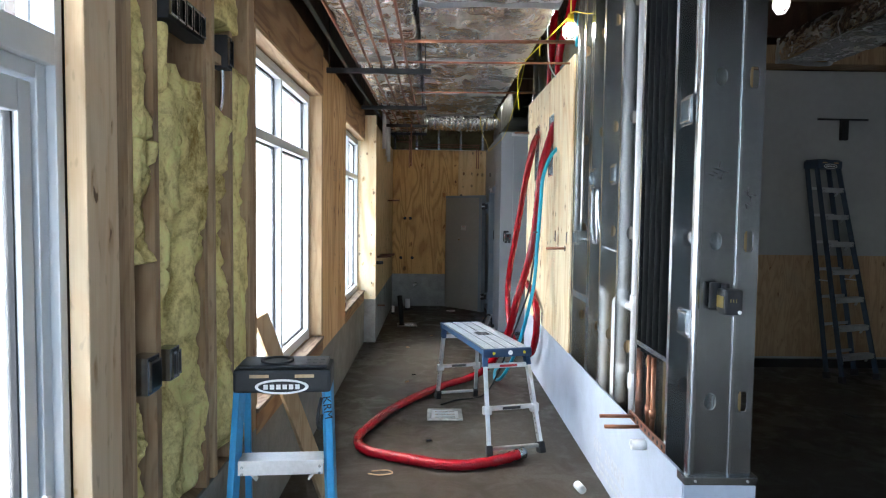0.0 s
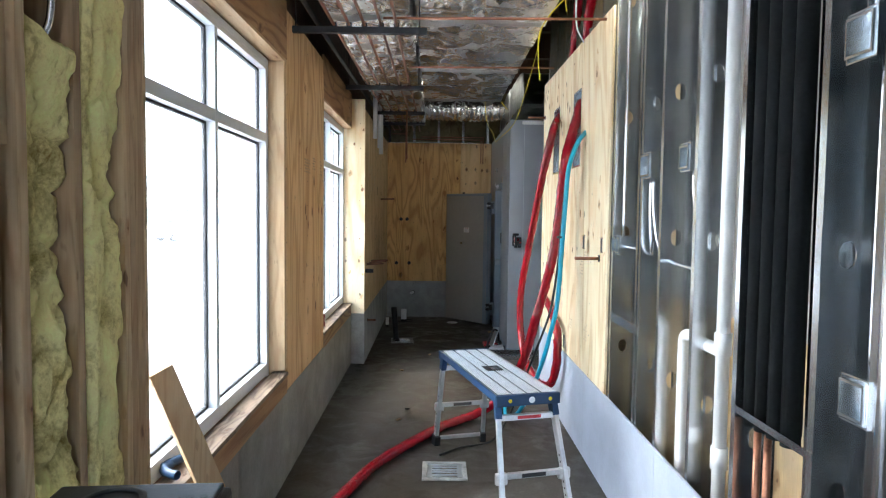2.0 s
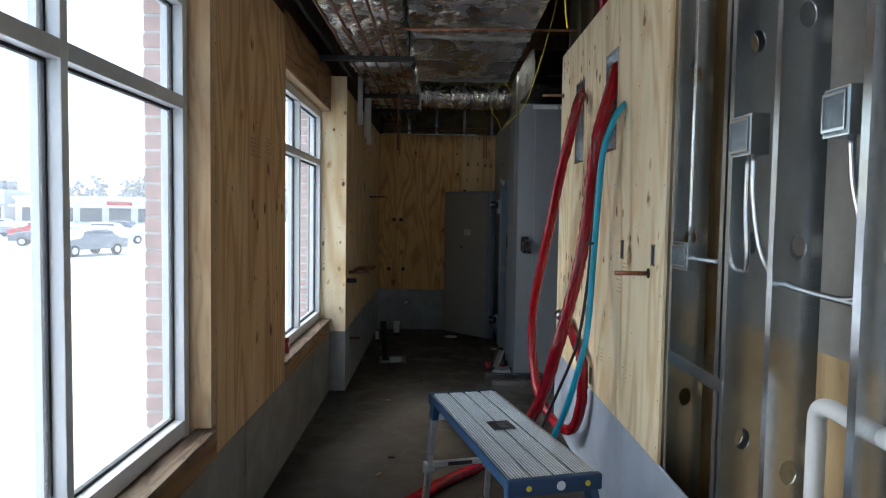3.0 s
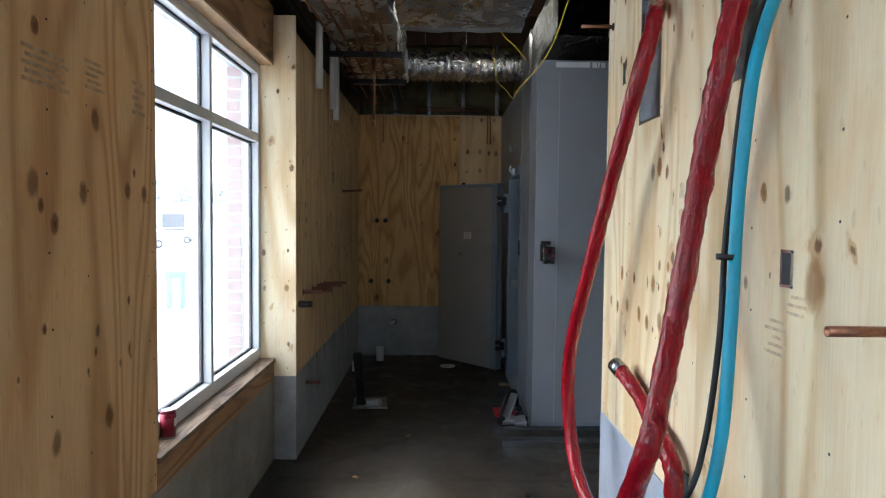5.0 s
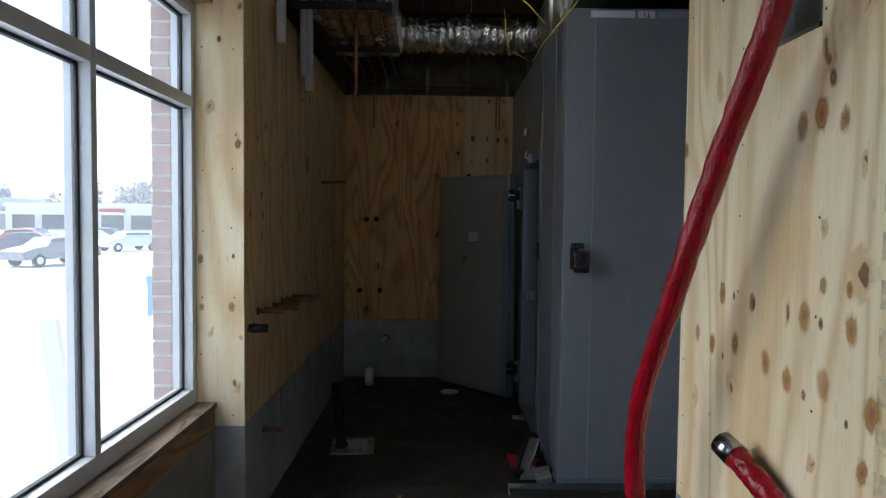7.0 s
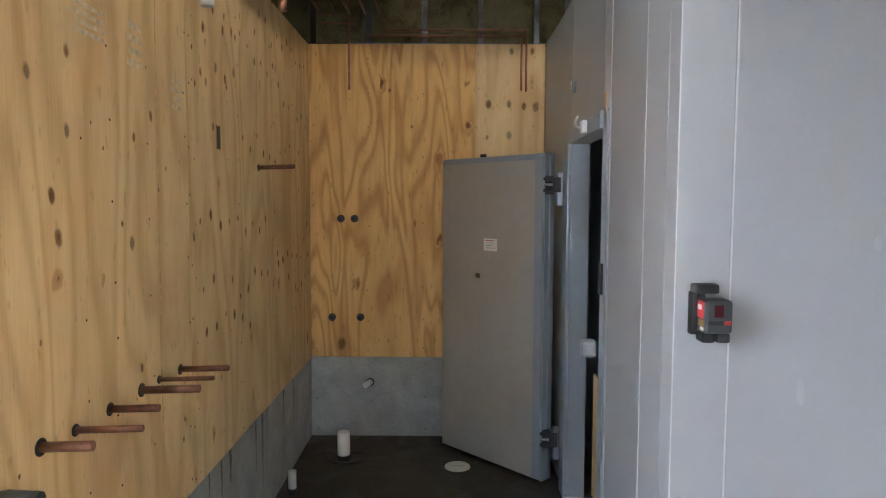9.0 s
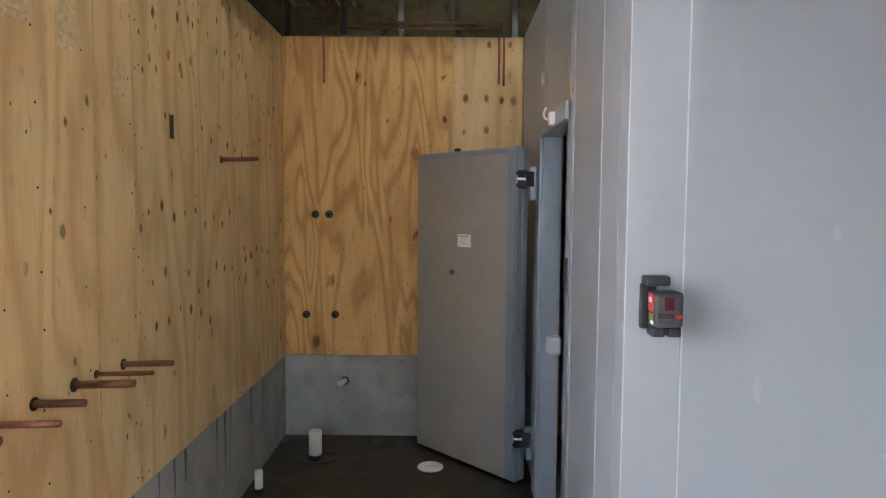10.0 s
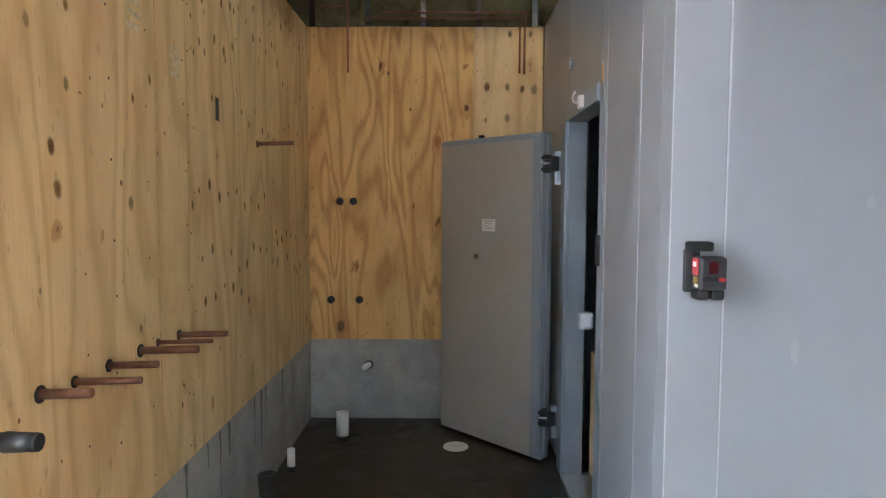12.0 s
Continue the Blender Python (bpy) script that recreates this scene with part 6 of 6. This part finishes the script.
# handwriting and board marks: plain bars
t = bm_new()
for k in range(15):
    wide = k < 8
    xx, zz = (2.10, 1.93) if wide else (2.255, 1.81)
    m = Matrix.Translation((xx + random.uniform(0.0, 0.05), 1.8285 if wide else 1.8305, zz + random.uniform(-0.035, 0.04))) @ pose(0, 0, 0, 0, random.choice((8, 25, 70, 100)) + random.uniform(-12, 12), 0)
    box(-0.012 if k else -0.03, 0.012 if k else 0.04, -0.0006, 0.0006, -0.0014, 0.0014, 0, t, m)
part("pencil_marks", t, M_DARK, east)
t = bm_new()
yy = 3.38
for k, w_ in enumerate((0.055, 0.05, 0.055, 0.0, 0.055, 0.05, 0.055, 0.055, 0.05, 0.055)):
    if w_:
        box(EX - 0.0206, EX - 0.0201, yy - w_, yy, 0.16, 0.245, 0.0, t)
    yy -= 0.072
for j in range(2):
    for k in range(7):
        box(EX - 0.0206, EX - 0.0201, 3.30 - k * 0.11 - 0.085, 3.30 - k * 0.11, 0.10 - j * 0.05, 0.128 - j * 0.05, 0, t)
part("printed_marks", t, M_GREYMARK, east, "faded grey printed lettering on the board")
for y0, z0, n_ in ((4.95, 1.30, 5), (4.80, 0.84, 6), (5.30, 0.84, 4), (4.86, 1.42, 3)):
    t = bm_new()
    for k in range(n_):
        box(EX - 0.0166, EX - 0.0161, y0 - 0.01 * (k % 2), y0 + 0.10 - 0.02 * (k % 3), z0 + k * 0.022, z0 + k * 0.022 + 0.009, 0, t)
    part("stamp", t, M_PLYMARK, east)
t = bm_new()
for k in range(9):
    box(EX - 0.0166, EX - 0.0161, 5.68, 5.72, 0.95 + k * 0.10, 1.01 + k * 0.10, 0, t)
part("stamp", t, M_PLYMARK, east)

# ---- work lights and their yellow cord ----
def work_light(at, label):
    b = thing("work_light", at, label, "work light", "string lights")
    t = bm_new()
    bmesh.ops.create_uvsphere(t, u_segments=20, v_segments=14, radius=0.042)
    for f in t.faces:
        f.smooth = True
    t.transform(Matrix.Translation((0, 0, -0.07)) @ Matrix.Diagonal((1, 1, 1.2, 1)))
    part("bulb", t, M_BULB, b, "glowing warm bulb")
    part("socket", rod((0, 0, -0.02), (0, 0, 0.05), 0.028, 0.022, 16), M_YELLOW, b)
    part("drop_cord", rod((0, 0, 0.05), (0, 0, 4.1 - at[2]), 0.005, None, 8), M_YELLOW, b)
    for k in range(8):
        a = 2 * math.pi * k / 8
        c, s_ = math.cos(a), math.sin(a)
        part("cage_wire", hose([(0.028 * c, 0.028 * s_, -0.005), (0.058 * c, 0.058 * s_, -0.05), (0.058 * c, 0.058 * s_, -0.10), (0.030 * c, 0.030 * s_, -0.145)], 0.0014, 4, 6), M_PVC, b)
    for z, r in ((-0.05, 0.058), (-0.10, 0.058), (-0.145, 0.03)):
        part("cage_ring", pipe((0, 0, z - 0.002), (0, 0, z + 0.002), r + 0.0015, r - 0.0015, 24), M_PVC, b)
    return b


work_light((1.95, 4.10, 3.22), "caged yellow work light glowing on its cord")
work_light((3.52, 4.0, 3.42), "distant glowing work light in the dark room")
work_light((1.56, 9.62, 3.66), "small glowing work light over the cooler")
CORD = ([(2.5, 3.2, 3.7), (2.3, 3.6, 3.42), (2.12, 3.9, 3.24), (1.97, 4.05, 3.275), (1.95, 4.1, 3.27)], [(1.95, 4.1, 3.27), (1.86, 4.2, 3.18), (1.72, 4.4, 3.06), (1.66, 4.5, 3.0), (1.62, 4.6, 2.92), (1.62, 4.62, 2.75), (1.63, 4.60, 2.62)],
        [(1.80, 4.62, 3.08), (1.90, 5.3, 3.5), (1.97, 6.2, 3.66), (1.95, 6.6, 3.50), (1.93, 6.81, 3.30), (1.87, 7.15, 2.97), (1.81, 7.5, 2.74), (1.69, 8.02, 2.62), (1.71, 8.6, 2.66), (1.73, 9.3, 2.86), (1.70, 10.0, 3.12), (1.68, 10.2, 3.5)],
        [(1.70, 9.9, 4.0), (1.72, 9.9, 3.6), (1.88, 9.86, 3.40), (2.04, 9.82, 3.2), (2.2, 9.8, 3.02), (2.5, 9.7, 2.90)])
for pts in CORD:
    single("extension_cord", hose(pts, 0.0040, 8, 8), M_YELLOW, "yellow extension cord slung under the ducts", "cord", "yellow cord")
single("white_cable", hose([(1.80, 4.35, 3.6), (1.86, 4.6, 3.25), (1.95, 5.0, 3.1), (2.03, 5.1, 3.0)], 0.006, 8, 8), M_PVC, "white cable hanging behind the plywood head", "cable")

# ---- scraps on the floor ----
single("tube_offcut", pipe((1.86, 2.98, 0.027), (1.845, 3.06, 0.027), 0.026, 0.021), M_PVC, "white plastic tube offcut lying on the slab", "offcut")
for k, (xx, yy) in enumerate(((0.72, 5.9), (0.66, 5.6), (1.70, 7.02), (0.6, 7.3), (1.05, 6.9), (0.9, 8.1), (4.6, 4.6), (5.4, 4.2), (0.9, 3.9))):
    m = Matrix.Translation((xx, yy, 0.001)) @ pose(0, 0, 0, 0, 0, 47 * k)
    s_ = 0.02 if k not in (2, 6, 7) else 0.06
    t = box(-s_, s_, -s_ * 0.45, s_ * 0.45, 0, 0.012, 0.003, None, m)
    box(s_ * 0.3, s_ * 1.1, -s_ * 0.2, s_ * 0.8, 0.0, 0.009, 0.002, t, m)
    single("scrap", t, M_BLACK if k % 2 == 0 else M_STUD, "small dark building scrap on the floor", "scrap", "floor scraps")
single("wood_shim", box(1.74, 1.84, 9.6, 9.68, 0.0, 0.015, 0.002), M_LUMBER, "small wooden shim on the floor at the cooler door", "shim")
t = hose([(0.52, 3.3, 0.008), (0.62, 3.32, 0.008), (0.66, 3.27, 0.008), (0.58, 3.24, 0.008), (0.50, 3.26, 0.008)], 0.004, 6, 6)
single("string_scrap", t, M_LUMBER, "loop of pale string on the floor", "string")

# ---- outside: cars, shops, trees, site clutter ----
def car(at, turn, paint, label):
    c = thing("car", at, label, "car", "parked cars", turn)
    prof = [(-2.2, 0.35), (-2.25, 0.75), (-1.7, 0.92), (-1.0, 1.02), (-0.45, 1.42), (0.95, 1.45), (1.65, 1.0), (2.2, 0.92), (2.25, 0.4)]
    t = bm_new()
    rows = []
    for yy, k in ((-0.86, 0.97), (-0.8, 1.0), (0.8, 1.0), (0.86, 0.97)):
        rows.append([t.verts.new((x_ * k, yy * (0.86 if z_ > 1.2 else 1), 0.35 + (z_ - 0.35) * k)) for x_, z_ in prof])
    for a, b in zip(rows, rows[1:]):
        for k in range(len(prof)):
            t.faces.new((a[k], a[(k + 1) % len(prof)], b[(k + 1) % len(prof)], b[k]))
    t.faces.new(rows[0][::-1]), t.faces.new(rows[-1])
    part("body", t, paint, c)
    for sy in (-1, 1):
        part("side_window", box(-0.75, 1.2, *sorted((sy * 0.78, sy * 0.80)), 1.06, 1.34, 0.004), M_SHOPGLASS, c)
        for xx in (-1.4, 1.4):
            w_ = part("wheel", rod((xx, sy * 0.70, 0.32), (xx, sy * 0.90, 0.32), 0.32, 0.32, 18), M_BLACK, c)
            part("rim", rod((xx, sy * 0.895, 0.32), (xx, sy * 0.91, 0.32), 0.19, 0.18, 14), M_ALU, w_)
    return c


for k in range(11):
    car((-64 + k * 4.1 + random.uniform(-0.8, 0.8), 58 + random.uniform(-1, 1) + (k % 3) * 5.0, -0.85), random.choice((0, 180)) + random.uniform(-4, 4), M_CARS[(k * 7) % 4], ("dark", "grey", "silver", "white")[(k * 7) % 4] + " car parked in the bright lot outside")
for xx, yy, rot, mt, nm in ((-26.0, 46.4, 25, M_CARS[0], "dark blue"), (-21.7, 52.1, 60, M_CARS[3], "white"), (-18.6, 37.5, 70, M_CARS[1], "grey"), (-33.0, 57.0, 20, M_REDP, "red")):
    car((xx, yy, -0.85), rot, mt, nm + " car parked on the snowy lot outside")
for k, (x0, w_, h_) in enumerate(((-150, 40, 4.6), (-108, 30, 5.2), (-76, 38, 4.2))):
    s_ = thing("shop_building", (x0, 120, -0.85), "low pale shop building across the parking lot", "building", "shops")
    part("wall", box(0, w_, 0, 14, 0, h_), M_SHOP, s_)
    part("parapet", box(-0.3, w_ + 0.3, -0.3, 14.3, h_, h_ + 0.7), M_SHOP, s_)
    part("canopy", box(0, w_, -2.0, 0, 2.9, 3.3), M_SHOP, s_)
    part("sign", box(w_ * 0.44, w_ * 0.56, -0.25, -0.05, h_ - 0.9, h_ - 0.3), M_REDP, s_)
    for j in range(7):
        part("window", box(1.2 + j * w_ / 7.2, 1.2 + (j + 0.75) * w_ / 7.2, -0.06, -0.01, 0.3, 2.8), M_SHOPGLASS, s_)
clump = bm_new()
bmesh.ops.create_icosphere(clump, subdivisions=1, radius=1.0)
clump.verts.ensure_lookup_table()
c_co, c_face = [v.co.copy() for v in clump.verts], [[v.index for v in f.verts] for f in clump.faces]
clump.free()
co, fc = [], []
tree_rng = random.Random(5)
trunks = bm_new()
for k in range(120):
    xx, hh = tree_rng.uniform(-190, -20), tree_rng.uniform(5.5, 10.5)
    rod((xx, 165, -0.9), (xx, 165, hh * 0.8), 0.25, 0.08, 6, trunks)
    for j in range(22):
        up_ = tree_rng.uniform(0.3, 1.0)
        wide = 2.4 * (1.1 - abs(up_ - 0.55) * 1.6)
        q, r_ = Vector((xx + tree_rng.uniform(-wide, wide), 165 + tree_rng.uniform(-2, 2), hh * up_)), tree_rng.uniform(0.25, 0.75)
        n0 = len(co)
        co.extend(tuple(v * r_ * tree_rng.uniform(0.5, 1.4) + q) for v in c_co)
        fc.extend([n0 + i_ for i_ in f] for f in c_face)
me = bpy.data.meshes.new("crowns")
me.from_pydata(co, [], fc)
t = trunks
t.from_mesh(me)
bpy.data.meshes.remove(me)
ob = structure("backdrop_trees", t, M_TREE, "distant line of bare trees")
ob["kind"] = "stuff"
b = thing("barricade", (-6.0, 20.8, -0.85), "bright blue sawhorse standing on the pale lot", "barricade", "", 15)
for xx in (-0.17, 0.17):
    part("leg", box(xx - 0.05, xx + 0.05, -0.2, -0.14, 0, 1.0, 0.01), M_SKY, b), part("leg", box(xx - 0.05, xx + 0.05, 0.14, 0.2, 0, 1.0, 0.01), M_SKY, b)
part("beam", box(-0.26, 0.26, -0.14, 0.14, 0.82, 1.0, 0.01), M_SKY, b)
# stake in the pale shop colour, for the haze that washes its timber out
single("timber_stake", box(-0.07, 0.07, -0.05, 0.05, 0, 1.6, 0.01, None, Matrix.Translation((-2.05, 10.0, -0.85)) @ pose(0, 0, 0, 0, -7, 10)), M_SHOP, "grey timber stake leaning outside the window", "stake")


# ---- knots in the plywood faces ----
def knot_mat(name, core, halo):
    """A knot in veneer: dark heart, brown ring, a halo that fades into the face."""
    m, n, l, b = mat_new(name)
    tc, oi = n.new("ShaderNodeTexCoord"), n.new("ShaderNodeObjectInfo")
    ln = n.new("ShaderNodeVectorMath")
    ln.operation = "LENGTH"
    l.new(tc.outputs["Object"], ln.inputs[0])
    sh = n.new("ShaderNodeVectorMath")
    l.new(tc.outputs["Object"], sh.inputs[0])
    cx = n.new("ShaderNodeCombineXYZ")
    l.new(math_node(n, l, "MULTIPLY", oi.outputs["Random"], 40.0), cx.inputs[0])
    l.new(cx.outputs[0], sh.inputs[1])
    wob = noise_tex(n, l, sh.outputs[0], 2.2, 3, 0.6)
    r_ = math_node(n, l, "ADD", ln.outputs["Value"], math_node(n, l, "MULTIPLY_ADD", wob, 0.5, -0.25))
    col = ramp(n, [(0.06, core), (0.34, tuple((a + c) / 2 for a, c in zip(core, halo))), (0.7, halo)])
    l.new(r_, col.inputs["Fac"])
    ring = math_node(n, l, "SINE", math_node(n, l, "MULTIPLY", r_, 26.0))
    l.new(mix_col(n, l, math_node(n, l, "MULTIPLY_ADD", ring, 0.12, 0.12), col.outputs["Color"], core), b.inputs["Base Color"])
    b.inputs["Roughness"].default_value = 0.6
    fade = n.new("ShaderNodeMapRange")
    fade.interpolation_type = "SMOOTHSTEP"
    fade.inputs["From Min"].default_value, fade.inputs["From Max"].default_value = 0.86, 0.36
    l.new(r_, fade.inputs["Value"])
    l.new(math_node(n, l, "MULTIPLY", fade.outputs[0], math_node(n, l, "MULTIPLY_ADD", oi.outputs["Random"], 0.35, 0.5)), b.inputs["Alpha"])
    return m


def knot_mesh(name, mat, axis):
    t = bm_new()
    ring = [(math.cos(2 * math.pi * k / 16), math.sin(2 * math.pi * k / 16)) for k in range(16)]
    t.faces.new([t.verts.new((0, a, b_) if axis == "x" else (a, 0, b_)) for a, b_ in ring])
    me = mesh_of(t, name)
    me.materials.append(mat)
    return me


def knots(parent, mesh, axis, at, rows, size):
    """Flat knots on a face; rows of (along, height, size factor), taller than wide."""
    for a, z, k in rows:
        ob = new("knot", mesh)
        tilt = knot_rng.uniform(-9, 9)
        ob.matrix_basis = pose(*((at, a, z) if axis == "x" else (a, at, z)), *((tilt, 0, 0) if axis == "x" else (0, tilt, 0)))
        w_ = size * k
        ob.scale = (1, w_ * 0.62, w_) if axis == "x" else (w_ * 0.62, 1, w_)
        ob.parent = parent


knot_rng = random.Random(11)
M_KNOT = knot_mat("knot_brown", (0.25, 0.10, 0.022), (0.58, 0.33, 0.10))
M_KNOT_DK = knot_mat("knot_dark", (0.12, 0.04, 0.012), (0.46, 0.21, 0.06))
brown_x, dark_x, dark_y = knot_mesh("knot_brown", M_KNOT, "x"), knot_mesh("knot_dark", M_KNOT_DK, "x"), knot_mesh("knot_dark", M_KNOT_DK, "y")
PALE = [(5.95, 1.89, 1.2), (6.03, 1.87, 1.1), (5.86, 1.86, 0.9), (6.456, 1.40, 1.0), (6.26, 1.393, 0.8), (5.994, 1.393, 1.2), (5.81, 1.39, 1.0), (6.644, 1.24, 0.9), (6.524, 1.225, 1.0), (6.36, 1.256, 1.1), (6.176, 1.238, 1.1), (6.065, 1.215, 1.0),
        (5.905, 1.244, 1.2), (5.733, 1.225, 1.2), (5.92, 1.477, 0.7), (5.82, 1.479, 0.6), (6.79, 1.89, 0.8), (5.757, 1.09, 0.9), (4.818, 1.51, 2.0), (5.333, 1.456, 0.7), (5.17, 1.48, 0.6), (5.08, 1.746, 0.8), (4.956, 1.737, 0.7)]
knots(east, brown_x, "x", EX - 0.0166, PALE, 0.052)
knots(east, dark_x, "x", EX - 0.0169, [(5.909, 1.965, 1.2), (6.376, 1.40, 0.7), (5.923, 1.386, 0.8), (6.442, 1.20, 0.6), (5.985, 1.197, 0.8), (5.815, 1.177, 0.6), (6.25, 1.39, 0.8), (5.33, 1.455, 0.6), (5.03, 1.515, 0.5)], 0.028)
knots(east, brown_x, "x", EX - 0.0166, [(knot_rng.uniform(5.55, 6.75), z_ + knot_rng.uniform(-0.06, 0.06), knot_rng.uniform(0.6, 1.2)) for z_ in (2.45, 2.62, 2.8, 2.9) for k in range(5)], 0.045)
knots(west, dark_x, "x", 0.0008, [(5.04, 2.176, 0.9), (5.347, 1.967, 1.4), (5.02, 1.749, 1.5), (5.27, 1.733, 1.3), (5.557, 1.751, 1.2), (5.686, 1.743, 1.2), (5.054, 1.69, 0.8), (5.117, 1.635, 1.1), (5.343, 1.287, 0.8), (5.412, 0.988, 1.5), (5.107, 0.997, 1.3), (5.06, 1.34, 0.6), (5.556, 1.36, 0.6)], 0.042)
knots(west, dark_x, "x", 0.0008, [(knot_rng.uniform(4.5, 5.7), knot_rng.choice((2.7, 2.4, 2.05, 1.75, 1.15, 0.8)) + knot_rng.uniform(-0.08, 0.08), knot_rng.uniform(0.4, 0.9)) for k in range(9)], 0.034)
knots(west, brown_x, "x", 0.1508, [(8.0, 1.925, 1.0), (7.946, 1.643, 1.3), (8.337, 1.607, 1.2), (8.01, 2.135, 0.9), (8.492, 2.03, 0.9), (7.844, 2.05, 1.0), (8.368, 1.946, 0.8), (8.38, 1.19, 0.8)], 0.030)
knots(west, dark_x, "x", 0.1509, [(7.924, 1.752, 1.3), (8.842, 1.60, 1.2), (9.39, 2.52, 1.0), (8.946, 2.27, 1.1), (9.256, 2.27, 1.2), (9.08, 2.065, 1.0), (9.707, 2.63, 1.0), (8.861, 2.35, 0.7)], 0.026)
knots(west, dark_x, "x", 0.1509, [(8.86 + 2.12 * ((k * 0.618) % 1.0), (2.70, 2.50, 2.28, 2.05, 1.62, 1.42, 1.33, 1.18)[k % 8] + knot_rng.uniform(-0.07, 0.07), knot_rng.uniform(0.6, 1.3)) for k in range(84)], 0.030)
knots(west, dark_x, "x", 0.1509, [(7.66 + 1.1 * ((k * 0.618) % 1.0), knot_rng.uniform(0.7, 2.8), knot_rng.uniform(0.3, 0.6)) for k in range(14)], 0.030)
knots(north, dark_y, "y", 11.0196, [(1.457, 2.462, 1.2), (1.605, 2.463, 1.0), (1.713, 2.448, 1.0), (1.80, 2.444, 1.3), (1.607, 2.24, 1.1), (1.448, 2.224, 0.7), (0.38, 0.70, 1.7), (0.74, 2.56, 0.6), (0.9, 2.3, 0.5), (1.62, 2.84, 0.9), (1.77, 2.84, 0.9)], 0.042)
knots(west, dark_y, "y", 7.6062, [(0.121, 1.99, 1.2), (-0.067, 1.421, 1.1), (0.096, 1.435, 0.6), (-0.062, 1.18, 0.9), (0.087, 1.182, 1.2), (0.03, 2.5, 0.8), (0.10, 0.8, 0.8)], 0.032)

# ---- screw heads on the boards: too small to pick apart ----
def screw_heads(spots, plane, at, parent):
    t = bm_new()
    for a, b_ in spots:
        c, d = ((at, a, b_), (1, 0, 0)) if plane == "x" else ((a, at, b_), (0, 1, 0))
        w_ = Vector(c)
        s1, s2 = (Vector((0, 1, 0)), Vector((0, 0, 1))) if plane == "x" else (Vector((1, 0, 0)), Vector((0, 0, 1)))
        vs = [t.verts.new(w_ + (s1 * math.cos(k * math.pi / 3) + s2 * math.sin(k * math.pi / 3)) * 0.0045) for k in range(6)]
        t.faces.new(vs)
    ob = part("screw_heads", t, M_DARK, parent)
    ob["kind"] = "stuff"


def spots(a0, a1, z0, z1, da=0.406, dz=0.30):
    out, a = [], a0
    while a <= a1 + 0.01:
        z = z0
        while z <= z1 + 0.01:
            if random.random() < 0.85:
                out.append((a + random.uniform(-0.008, 0.008), z + random.uniform(-0.03, 0.03)))
            z += dz
        a += da
    return out


screw_heads(spots(7.66, 10.98, 0.64, 2.84, 0.40, 0.26), "x", 0.1505, west)
screw_heads(spots(4.43, 5.74, 0.62, 2.9, 0.43, 0.28), "x", 0.0006, west)
screw_heads(spots(4.33, 6.76, 0.64, 2.96, 0.405, 0.25), "x", EX - 0.0166, east)
screw_heads(spots(0.18, 1.83, 0.64, 2.85, 0.40, 0.24), "y", 11.0194, north)
screw_heads(spots(-0.06, 0.12, 0.65, 2.9, 0.155, 0.30), "y", 7.6064, west)
screw_heads(spots(0.20, 1.83, 0.05, 0.56, 0.40, 0.24), "y", 11.0192, north)
